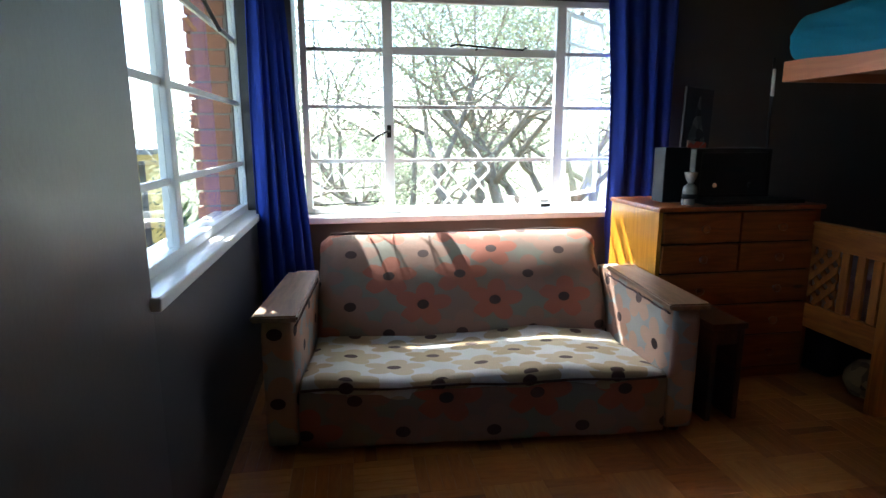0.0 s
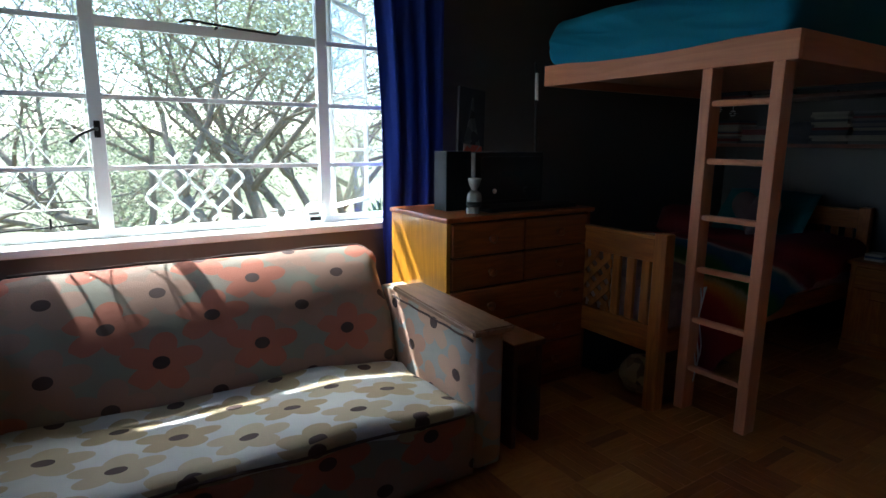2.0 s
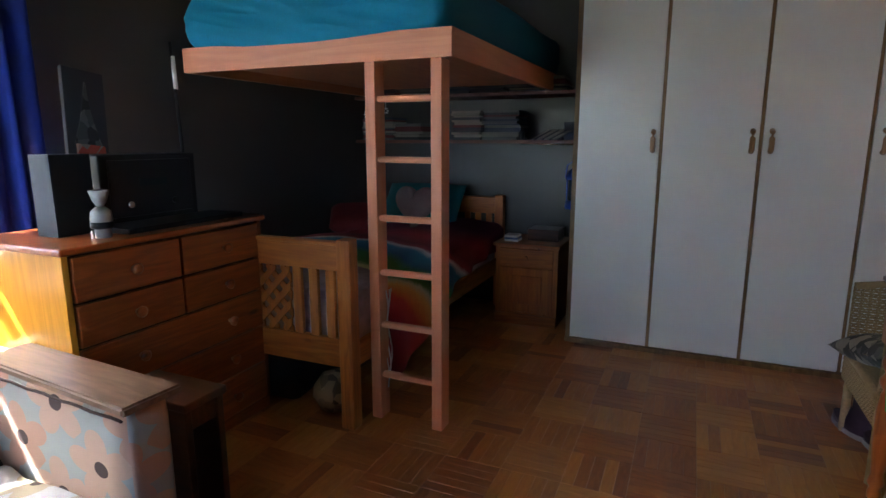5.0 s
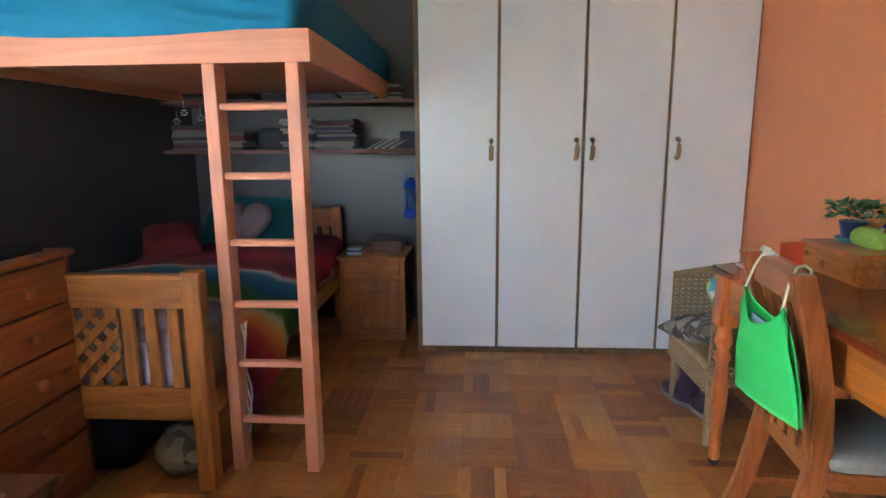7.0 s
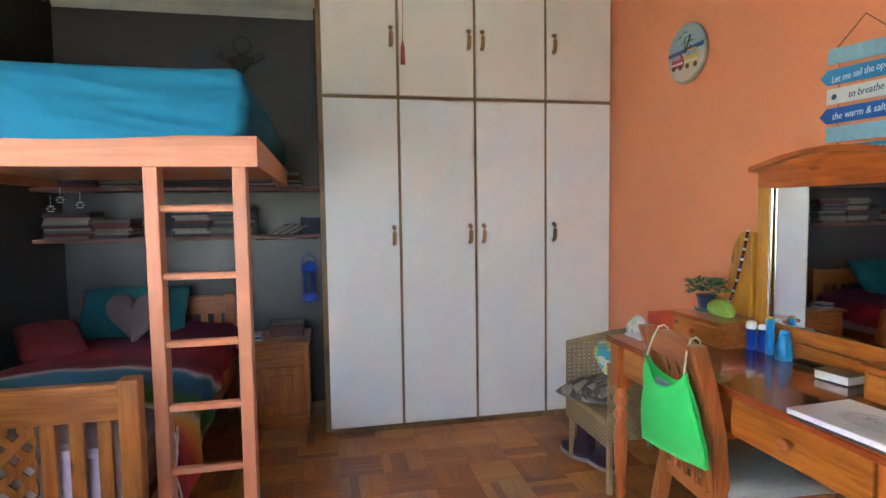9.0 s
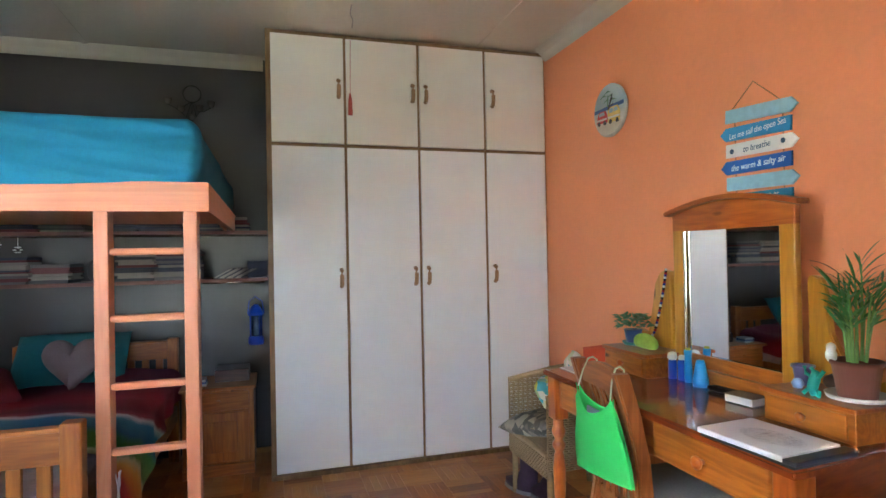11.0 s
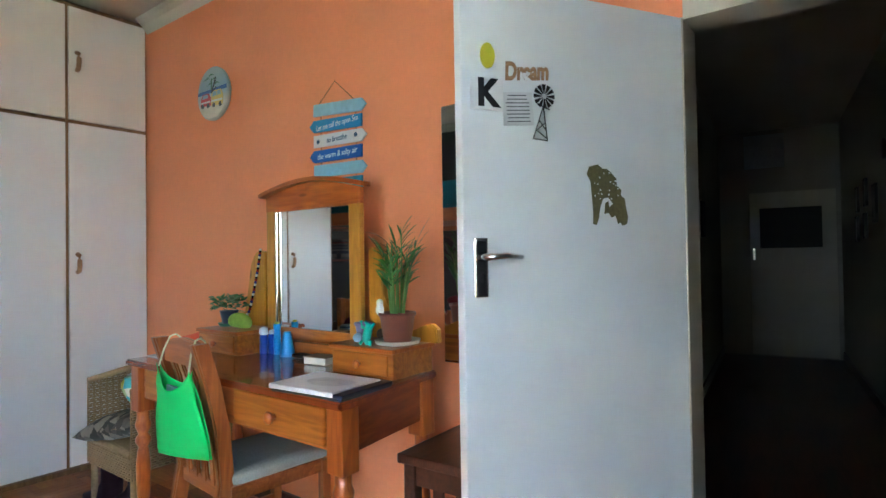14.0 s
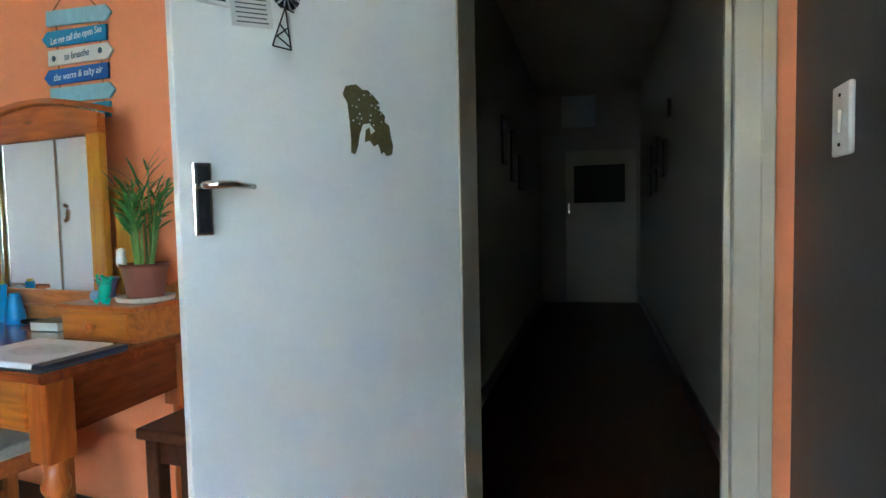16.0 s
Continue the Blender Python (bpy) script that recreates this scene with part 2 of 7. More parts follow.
structure("wall_north", wb, PAINT_GREY, "dark grey painted wall with the large steel window behind the sofa", "wall")
# side wall with the corner window
SA0, SA1 = 1.33, 3.02
wa = bmesh.new()
box_in(wa, AX - 0.22, SA1, -0.05, AX, WY, CZ)
box_in(wa, AX - 0.22, SA0, -0.05, AX, SA1, 0.755)
box_in(wa, AX - 0.22, SA0, HEAD_B, AX, SA1, CZ)
structure("wall_west", wa, PAINT_GREY, "dark grey painted side wall under and over the second window", "wall")
structure("wall_west_plain", prism([(-0.456, OY), (AX, SA0), (AX - 0.22, SA0), (-0.70, OY)], "z", -0.05, CZ), PAINT_GREY, "dark grey painted side wall beside the doorway", "wall")
structure("wall_east", box(BX, OY - 0.12, -0.05, BX + 0.2, WY, CZ), PAINT_GREY, "dark grey painted wall behind the shelves and the bed", "wall")
DR, DL, DTOP = -0.413, 0.292, 1.80
ws = bmesh.new()
box_in(ws, DL + 0.0, OY - 0.12, -0.05, BX, OY, CZ)
box_in(ws, -0.68, OY - 0.12, -0.05, DR, OY, CZ)
box_in(ws, DR, OY - 0.12, DTOP + 0.01, DL, OY, CZ)
structure("wall_south", ws, PAINT_ORANGE, "orange painted wall with the doorway to the dark passage", "wall")

# cornice
def cornice(name, a, b, inward):
    a, b, n = Vector((*a, CZ)), Vector((*b, CZ)), Vector((*inward, 0))
    prof = [(0, 0), (0.075, 0), (0.06, -0.018), (0.035, -0.035), (0.018, -0.06), (0.0, -0.078)]
    bm = bmesh.new()
    rows = [[bm.verts.new(p + n * u + Vector((0, 0, v))) for u, v in prof] for p in (a, b)]
    for i in range(len(prof)):
        j = (i + 1) % len(prof)
        bm.faces.new((rows[0][i], rows[1][i], rows[1][j], rows[0][j]))
    bm.faces.new(rows[0])
    bm.faces.new(rows[1][::-1])
    return structure(name, bm, PAINT_CREAM, "white moulded cornice between wall and ceiling", "cornice")

cornice("cornice_south", (-0.45, OY), (WX, OY), (0, 1))
cornice("cornice_east", (BX, 1.25), (BX, 2.79), (-1, 0))
cornice("cornice_north", (BX - 0.07, 2.80), (WR, WY), (-0.132, -0.991))
cornice("cornice_north_window", (WR, WY), (AX, WY), (0, -1))

# skirting
structure("skirting_south", box(DL + 0.10, OY, 0, 3.35, OY + 0.016, 0.07, 0.003), DARK_WOOD, "dark wooden skirting board along the orange wall", "skirting")

# ---- passage ----
HALLA = radians(7.3)
hx = new("passage_origin")
tagged(hx, "dark passage beyond the bedroom door with white walls", "passage", "", "structure")
hx.matrix_world = pose(-0.05, OY - 0.12, 0, 0, 0, -180 + 7.3)
def hall(name, bm, m, label, cat="passage"):
    return part(name, bm, m, hx, label)
L = 5.62
hall("passage_floor", box(-0.8, -0.16, -0.04, 0.7, L + .4, -0.008), DARK_WOOD, "dark polished passage floor")
hall("passage_ceiling", box(-0.85, -0.05, 2.55, 0.9, L + .4, 2.6), CEIL, "board ceiling of the dark passage")
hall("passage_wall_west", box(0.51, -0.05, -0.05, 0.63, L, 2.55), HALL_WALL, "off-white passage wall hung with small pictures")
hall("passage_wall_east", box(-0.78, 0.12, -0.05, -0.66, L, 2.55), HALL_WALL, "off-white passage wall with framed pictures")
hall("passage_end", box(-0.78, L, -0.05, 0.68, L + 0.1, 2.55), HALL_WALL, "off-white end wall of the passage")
hall("passage_skirting", box(0.496, -0.03, -0.008, 0.51, L, 0.085, 0.002), DARK_WOOD, "dark skirting board along the passage")
hall("passage_skirting", box(-0.66, 0.14, -0.008, -0.646, L, 0.085, 0.002), DARK_WOOD, "dark skirting board along the passage")


# ---- windows ----
def steel_window(name, label, w, cols, rows, base):
    """A steel window in its own frame: x along the wall from 0 to w, z up from 0; cols are post positions, rows the bar heights."""
    win = thing(name, label, "window")
    h = HEAD_B - base
    fr = bmesh.new()
    for x0, x1 in ((0, 0.035), (w - 0.035, w)):
        box_in(fr, x0, -0.02, 0, x1, 0.02, h, 0.003)
    box_in(fr, 0.035, -0.02, 0, w - 0.035, 0.02, 0.035, 0.003)
    box_in(fr, 0.035, -0.02, h - 0.035, w - 0.035, 0.02, h, 0.003)
    part("window_frame", fr, PAINT_WHITE, win)
    for c in cols:
        part("mullion", box(c - 0.028, -0.022, 0.035, c + 0.028, 0.022, h - 0.035, 0.004), PAINT_WHITE, win)
    edges = [0.035, *cols, w - 0.035]
    for i, (a, b) in enumerate(zip(edges, edges[1:])):
        a2 = a + (0.028 if i else 0)
        b2 = b - (0.028 if i < len(cols) else 0)
        for k, r in enumerate(rows):
            t = 0.022 if (k == len(rows) - 1 and i == 1) else 0.011
            part("glazing_bar", box(a2, -0.009, r - t, b2, 0.009, r + t, 0.002), PAINT_WHITE, win)
        zs = [0.035, *rows, h - 0.035]
        for z0, z1 in zip(zs, zs[1:]):
            p = part("pane", box(a2, -0.002, z0 + 0.005, b2, 0.002, z1 - 0.005), PANE, win)
            p.visible_shadow = False
    return win, h


ROWS_B = (0.30, 0.60, 0.905)
BY = 3.223
win_b, WH = steel_window("window_north", "white painted steel window with glazing bars and open casements over the sofa", 2.12, (0.475, 1.48), ROWS_B, 0.735)
win_b.matrix_world = pose(-0.375, BY, 0.735)
win_b["kind"] = "structure"
win_a, WH = steel_window("window_west", "white painted steel window in the side wall beside the blue curtain", 1.78, (1.24,), (0.245, 0.545, 0.85), 0.79)
win_a.matrix_world = pose(-0.685, 3.05, 0.79, 0, 0, -90)
win_a["kind"] = "structure"
SILL_M = plain("white_sill_paint", (0.78, 0.78, 0.76), 0.3, 0.04, 15, 0.1)
structure("window_sill_north", box(-0.40, 3.055, 0.70, 1.72, 3.36, 0.735, 0.006), SILL_M, "white painted sill board of the large window", "window sill")
structure("window_sill_west", box(-0.84, SA0 - 0.02, 0.755, -0.583, 3.04, 0.79, 0.006), SILL_M, "white painted sill board of the side window", "window sill")

# ---- wardrobe ----
WY0, WY1 = 1.215, OY
def wardrobe():
    w = thing("built_in_wardrobe", "built-in wardrobe with eight white doors edged in dark wood, all closed", "wardrobe", (WX, 0, 0))
    top = 2.62
    part("carcass", box(0.020, OY + 0.002, 0.0, 0.63, WY0 + 0.02, top, 0.002), WARD_EDGE, w, "dark wooden carcass and plinth")
    ys = [WY0, 0.78, 0.325, -0.117, WY1 + 0.006]
    for y in ys[1:-1]:
        part("edging", box(0.004, y - 0.0065, 0.030, 0.0195, y + 0.0065, 1.943, 0.001), WARD_EDGE, w, "thin golden brown edging between the doors")
        part("edging", box(0.006, y - 0.0065, 1.951, 0.0195, y + 0.0065, 2.60, 0.001), WARD_EDGE, w, "thin golden brown edging between the doors")
    part("plinth_strip", box(-0.004, OY + 0.002, 0.0, 0.0195, WY0 + 0.02, 0.026, 0.002), WARD_EDGE, w, "golden brown plinth strip along the floor")
    for i in range(4):
        a, b = ys[i + 1] + 0.009, ys[i] - 0.009
        hy = (a + 0.035, a + 0.035, b - 0.035, b - 0.035)[i] if i != 3 else b - 0.04
        if i == 0: hy = a + 0.03
        if i == 1: hy = a + 0.03
        d = part("door", box(0.0, a, 0.035, 0.018, b, 1.935, 0.0015), WARD_WHITE, w)
        part("handle", handle(hy, 1.155), HANDLE_WOOD, d, "curved wooden pull handle")
        d2 = part("upper_door", box(0.0, a, 1.957, 0.018, b, 2.59, 0.0015), WARD_WARM, w)
        part("handle", handle(hy, 2.285), HANDLE_WOOD, d2, "curved wooden pull handle")
    return w


def handle(y, z):
    bm = bmesh.new()
    pts = [(-0.002, y, z - 0.05), (-0.022, y, z - 0.042), (-0.03, y, z - 0.015), (-0.03, y, z + 0.015), (-0.022, y, z + 0.042), (-0.002, y, z + 0.05)]
    tube_in(bm, pts, 0.0125, 10)
    return bm


wardrobe()

# ---- bedroom door ----
LEAF = thing("bedroom_door", "white painted bedroom door standing open with pictures stuck on it", "door", (DL, OY + 0.006, 0), math.degrees(math.atan2(0.601, 0.353)))
LEAF["kind"] = "structure"
part("door_leaf", box(0.002, -0.038, 0.012, 0.686, 0.0, 1.81, 0.003), PAINT_DOOR, LEAF)
lk = part("lock_plate", box(0.626, 0.0, 1.055, 0.662, 0.009, 1.195, 0.003), CHROME, LEAF, "black and chrome lock plate")
part("lock_inset", box(0.632, 0.009, 1.062, 0.654, 0.0115, 1.188, 0.001), BLACK, lk)
part("lever_handle", tube([(0.644, 0.010, 1.150), (0.644, 0.045, 1.150), (0.634, 0.052, 1.150), (0.60, 0.054, 1.152), (0.558, 0.05, 1.148)], [0.012, 0.009, 0.009, 0.008, 0.005], 10), CHROME, LEAF, "chrome lever handle")
part("keyhole", box(0.641, 0.0115, 1.092, 0.647, 0.0125, 1.112), CHROME, lk)
# frame and casing
FR = thing("door_frame", "cream painted door frame with a rebate and a strike hole", "door frame")
FR["kind"] = "structure"
part("frame_head", box(DR, OY - 0.125, DTOP + 0.003, DL, OY + 0.014, DTOP + 0.075, 0.002), PAINT_CREAM, FR)
for nm, a, b in (("frame_post", DR - 0.002, DR + 0.074), ("frame_post", DL, DL + 0.055)):
    part(nm, box(a, OY - 0.125, 0, b, OY + 0.014, DTOP + 0.012, 0.004), PAINT_CREAM, FR)
part("frame_stop", box(DR + 0.074, OY - 0.10, 0, DR + 0.089, OY - 0.045, DTOP + 0.012, 0.003), PAINT_CREAM, FR)
part("architrave", box(DR - 0.005, OY + 0.014, 0, DR + 0.022, OY + 0.022, DTOP + 0.07, 0.003), PAINT_CREAM, FR)

# ---- bunk and ladder ----
def cushion(x0, y0, z0, x1, y1, z1, r=0.04, n=14, sag=0.0, lumpy=0.006):
    bm = bmesh.new()
    box_in(bm, x0, y0, z0, x1, y1, z1)
    bmesh.ops.subdivide_edges(bm, edges=bm.edges[:], cuts=n, use_grid_fill=True)
    for v in bm.verts:
        c = v.co
        q = Vector((min(max(c.x, x0 + r), x1 - r), min(max(c.y, y0 + r), y1 - r), min(max(c.z, z0 + r), z1 - r)))
        d = c - q
        if d.length > 1e-6:
            c2 = q + d.normalized() * r
            v.co = c2
        v.co += Vector((1, 1, 1)) * lumpy * noise.noise(v.co * 5)
        v.co.z += sag * math.sin((c.x - x0) / (x1 - x0) * math.pi) * (1 if c.z > (z0 + z1) / 2 else 0)
    for f in bm.faces:
        f.smooth = True
    return bm



BKX0, BKX1, BKY0, BKY1 = 2.165, 4.04, 1.43, 2.72
def bunk():
    b = thing("loft_bed", "raised pine loft bed with a wooden ladder on its front", "loft bed", (BKX0, BKY0, 0))
    w, l = BKX1 - BKX0, BKY1 - BKY0
    part("front_board", box(0, 0.0, 1.452, 0.028, l, 1.556, 0.003), BUNK_PINE_Y, b)
    part("side_board", box(0.028, 0.0, 1.452, w, 0.028, 1.556, 0.003), BUNK_PINE_X, b)
    part("back_board", box(0.028, l - 0.028, 1.452, w, l, 1.556, 0.003), BUNK_PINE_X, b)
    part("head_board", box(w - 0.028, 0.028, 1.452, w, l - 0.028, 1.556, 0.003), BUNK_PINE_Y, b)
    part("base_board", box(0.030, 0.030, 1.498, w - 0.030, l - 0.030, 1.512, 0.001), BUNK_PINE_X, b)
    part("ladder_rail", box(-0.002, 0.04, 0.0, 0.075, 0.085, 1.452, 0.004), BUNK_PINE_Z, b)
    part("ladder_rail", box(-0.002, 0.318, 0.0, 0.075, 0.363, 1.452, 0.004), BUNK_PINE_Z, b)
    for z in (1.315, 1.086, 0.855, 0.633, 0.411, 0.193):
        part("rung", box(0.010, 0.083, z - 0.012, 0.045, 0.320, z + 0.012, 0.008), BUNK_PINE_Y, b)
    return b


bunk()
def mattress():
    """Fitted sheet over a mattress: rounded, with long folds pulled from the corner."""
    x0, x1, y0, y1, z0, z1 = BKX0 - 0.004, BKX1 - 0.03, BKY0 + 0.035, BKY1 - 0.03, 1.535, 1.785
    bm = cushion(x0, y0, z0, x1, y1, z1, 0.05, 64, 0.0, 0.0)
    for v in bm.verts:
        c = v.co.copy()
        t = max(0.0, min(1.0, (c.z - z0) / (z1 - z0)))
        along = (c.y - y0) + (c.x - x0)
        rise = c.z - 0.16 * along
        f = 0.8 - 3.2 * abs(noise.noise(Vector((along * 1.1, rise * 8.0, 0.3))))
        g = 0.5 - 2.0 * abs(noise.noise(Vector((along * 2.2, rise * 17.0, 5.0))))
        amp = 0.044 * t * (1.30 - t) * min(1.0, max(0.25, 1.2 - 1.6 * (c.y < y0 + 0.03)))
        out = Vector(((c.x < x0 + 0.08) * -1.0, (c.y < y0 + 0.08) * -1.0, 0.0))
        v.co += out * (amp * (f + 0.6 * g) + 0.015 * math.sin(t * math.pi))
        v.co.z += 0.012 * noise.noise(Vector((c.x * 2.5, c.y * 2.5, 9.0))) * t + (1 - t) * (0.022 - 0.040 * math.sin(min(1, max(0, (c.y - y0) / (y1 - y0))) * math.pi) ** 0.6) * (c.x < x0 + 0.1)
    m = solid("fitted_sheet_mattress", bm, TURQ, "thick mattress in a creased turquoise fitted sheet on the loft bed", "mattress")
    part("sheet_hem", tube([(x1 - 0.3, y0 - 0.004, 1.562)] + [(lerp(x1 - 0.3, x0, i / 14), y0 - 0.004 - 0.003 * math.sin(i * 1.3), 1.562 + 0.004 * math.sin(i * 0.9)) for i in range(1, 14)], 0.004, 6), TURQ, m, "gathered hem of the sheet")
    return m


mattress()

# ---- low bed under the loft ----
def quilt_mat():
    """Rainbow bands across the bed, blurred into each other like a woven blanket."""
    m, nt, p = nodes_of("rainbow_blanket")
    tc = nt.nodes.new("ShaderNodeTexCoord")
    uv = nt.nodes.new("ShaderNodeSeparateXYZ")
    nt.links.new(tc.outputs["UV"], uv.inputs[0])
    n = add(nt, "ShaderNodeTexNoise", Scale=26.0, Detail=3.0)
    nt.links.new(coords(nt, (3, 0.6, 0.6)), n.inputs["Vector"])
    k = add(nt, "ShaderNodeMath")
    k.operation = "MULTIPLY_ADD"
    k.inputs[1].default_value = 0.035
    nt.links.new(n.outputs[0], k.inputs[0])
    nt.links.new(uv.outputs[0], k.inputs[2])
    stops = [(0.00, (0.20, 0.012, 0.03)), (0.10, (0.33, 0.015, 0.035)), (0.17, (0.46, 0.04, 0.03)), (0.205, (0.58, 0.16, 0.03)), (0.25, (0.60, 0.32, 0.06)), (0.285, (0.42, 0.42, 0.25)), (0.31, (0.06, 0.17, 0.03)),
             (0.38, (0.03, 0.15, 0.04)), (0.43, (0.015, 0.11, 0.22)), (0.52, (0.03, 0.20, 0.36)), (0.555, (0.50, 0.52, 0.56)), (0.58, (0.24, 0.03, 0.06)), (0.63, (0.13, 0.008, 0.025)), (0.80, (0.30, 0.015, 0.04)), (0.90, (0.20, 0.010, 0.03)), (1.0, (0.12, 0.01, 0.04))]
    nt.links.new(ramp(nt, k.outputs[0], stops), p.inputs["Base Color"])
    p.inputs["Roughness"].default_value = 0.95
    b = add(nt, "ShaderNodeBump", Strength=0.5, Distance=0.006)
    fine = add(nt, "ShaderNodeTexNoise", Scale=160.0, Detail=2.0)
    nt.links.new(fine.outputs[0], b.inputs["Height"])
    nt.links.new(b.outputs[0], p.inputs["Normal"])
    return m


BLANKET = quilt_mat()
BX0, BX1, BDY0, BDY1 = 2.055, 3.98, 1.80, 2.68
def low_bed():
    b = thing("pine_bed", "low pine single bed with a slatted and latticed footboard", "bed", (BX0, BDY0, 0))
    w = BDY1 - BDY0
    l = BX1 - BX0
    def foot(x, name):
        for y in (-0.005, w - 0.055):
            part(name + "_post", box(x - 0.03, y, 0.0, x + 0.032, y + 0.062, 0.785, 0.006), BED_PINE_Z, b)
        part(name + "_top_rail", box(x - 0.012, 0.057, 0.655, x + 0.016, w - 0.055, 0.757, 0.004), BED_PINE_Y, b)
        part(name + "_top_cap", box(x - 0.020, 0.057, 0.757, x + 0.024, w - 0.055, 0.772, 0.004), BED_PINE_Y, b)
        part(name + "_low_rail", box(x - 0.012, 0.057, 0.255, x + 0.016, w - 0.055, 0.375, 0.004), BED_PINE_Y, b)
    foot(0.0, "footboard")
    foot(l, "headboard")
    for y in (0.105, 0.185, 0.265, 0.60, 0.69, 0.77):
        part("slat", box(-0.008, y - 0.02, 0.375, 0.012, y + 0.02, 0.655, 0.002), BED_PINE_Z, b)
        part("headboard_slat", box(l - 0.008, y - 0.02, 0.375, l + 0.012, y + 0.02, 0.655, 0.002), BED_PINE_Z, b)
    # lattice panel between two slats
    lat = bmesh.new()
    y0, y1, z0, z1 = 0.30, 0.575, 0.375, 0.655
    for s in (1, -1):
        for i in range(-4, 6):
            c = i * 0.076
            pts = []
            for y in (y0, y1):
                z = z0 + c + (y - y0) if s == 1 else z0 + c + (y1 - y)
                pts.append([y, z])
            (ya, za), (yb, zb) = pts
            m_ = (zb - za) / (yb - ya)
            if za < z0: ya, za = ya + (z0 - za) / m_, z0
            if za > z1: ya, za = ya + (z1 - za) / m_, z1
            if zb < z0: yb, zb = yb + (z0 - zb) / m_, z0
            if zb > z1: yb, zb = yb + (z1 - zb) / m_, z1
            if yb - ya < 0.02:
                continue
            xx = 0.004 * s
            q = 0.019
            vs = [lat.verts.new((xx + dx, y, z)) for dx in (-0.003, 0.003) for y, z in ((ya, za - q), (yb, zb - q), (yb, zb + q), (ya, za + q))]
            for f in ((0, 1, 2, 3), (7, 6, 5, 4), (0, 4, 5, 1), (1, 5, 6, 2), (2, 6, 7, 3), (3, 7, 4, 0)):
                lat.faces.new([vs[j] for j in f])
    part("lattice", lat, BED_PINE_Z, b, "diagonal lattice panel")
    part("side_rail", box(0.032, 0.0, 0.26, l - 0.03, 0.025, 0.36, 0.004), BED_PINE_X, b)
    part("side_rail", box(0.032, w - 0.03, 0.26, l - 0.03, w - 0.005, 0.36, 0.004), BED_PINE_X, b)
    return b


low_bed()
SHEET = plain("pink_white_sheet", (0.62, 0.45, 0.52), 0.85, 0.25, 30, 0.3, blotch=7)
MATB = box(BX0 + 0.04, BDY0 + 0.03, 0.33, BX1 - 0.05, BDY1 - 0.05, 0.56, 0.04)
solid("low_mattress", MATB, SHEET, "mattress in a pale pink and blue sheet on the low bed", "mattress")
def blanket():
    """Woven blanket over the bed, hanging down at the room side to near the floor at its foot end."""
    bm = bmesh.new()
    nu, nv = 60, 44
    uvl = bm.loops.layers.uv.new("UVMap")
    grid = []
    x0, x1 = BX0 + 0.16, BX1 - 0.10
    for i in range(nu + 1):
        u = i / nu
        x = x0 + (x1 - x0) * u
        drop = max(0.16, 0.16 + 0.36 * math.exp(-((u - 0.08) / 0.33) ** 2))
        row = []
        top = 0.62 + 0.03 * math.sin(u * 5 + 1)
        for j in range(nv + 1):
            v = j / nv
            s = v * (drop + 0.86)
            n_ = noise.noise(Vector((x * 3, v * 6, 0)))
            if s < drop:
                t = 1 - s / drop
                y = BDY0 - 0.035 - 0.015 * math.sin(x * 22) * t - 0.02 * n_ * t
                z = top - 0.03 - (drop - 0.03) * t
            else:
                q = (s - drop) / 0.86
                y = BDY0 - 0.02 + q * 0.84
                z = top - 0.03 * math.exp(-q * 30) + 0.018 * n_ + 0.02 * math.sin(q * math.pi)
            row.append((bm.verts.new((x, y, z)), u, v))
        grid.append(row)
    for i in range(nu):
        for j in range(nv):
            q = (grid[i][j], grid[i + 1][j], grid[i + 1][j + 1], grid[i][j + 1])
            f = bm.faces.new([a[0] for a in q])
            f.smooth = True
            for lp, a in zip(f.loops, q):
                # bands run across the bed and sweep away from its foot where they hang
                c = a[0].co
                below = max(0.0, 0.60 - c.z)
                lp[uvl].uv = (0.27 + (c.x - x0) * 0.55 - 0.36 * (1 - math.exp(-below / 0.16)), a[2])
    ob = solid("striped_blanket", bm, BLANKET, "rainbow striped woven blanket spread over the low bed and hanging down", "blanket")
    sm = ob.modifiers.new("thick", "SOLIDIFY")
    sm.thickness = 0.012
    for k in range(3):
        part("hem_cord", tube([(x0 + 0.006 + 0.014 * k, BDY0 - 0.050 - 0.012 * math.sin(i * 0.9 + k), 0.55 - i * 0.043) for i in range(11)], 0.0035, 5), WOOL, ob, "white woven hem stripe")
    return ob


WOOL = plain("white_wool", (0.55, 0.52, 0.52), 0.95, 0.1)
blanket()

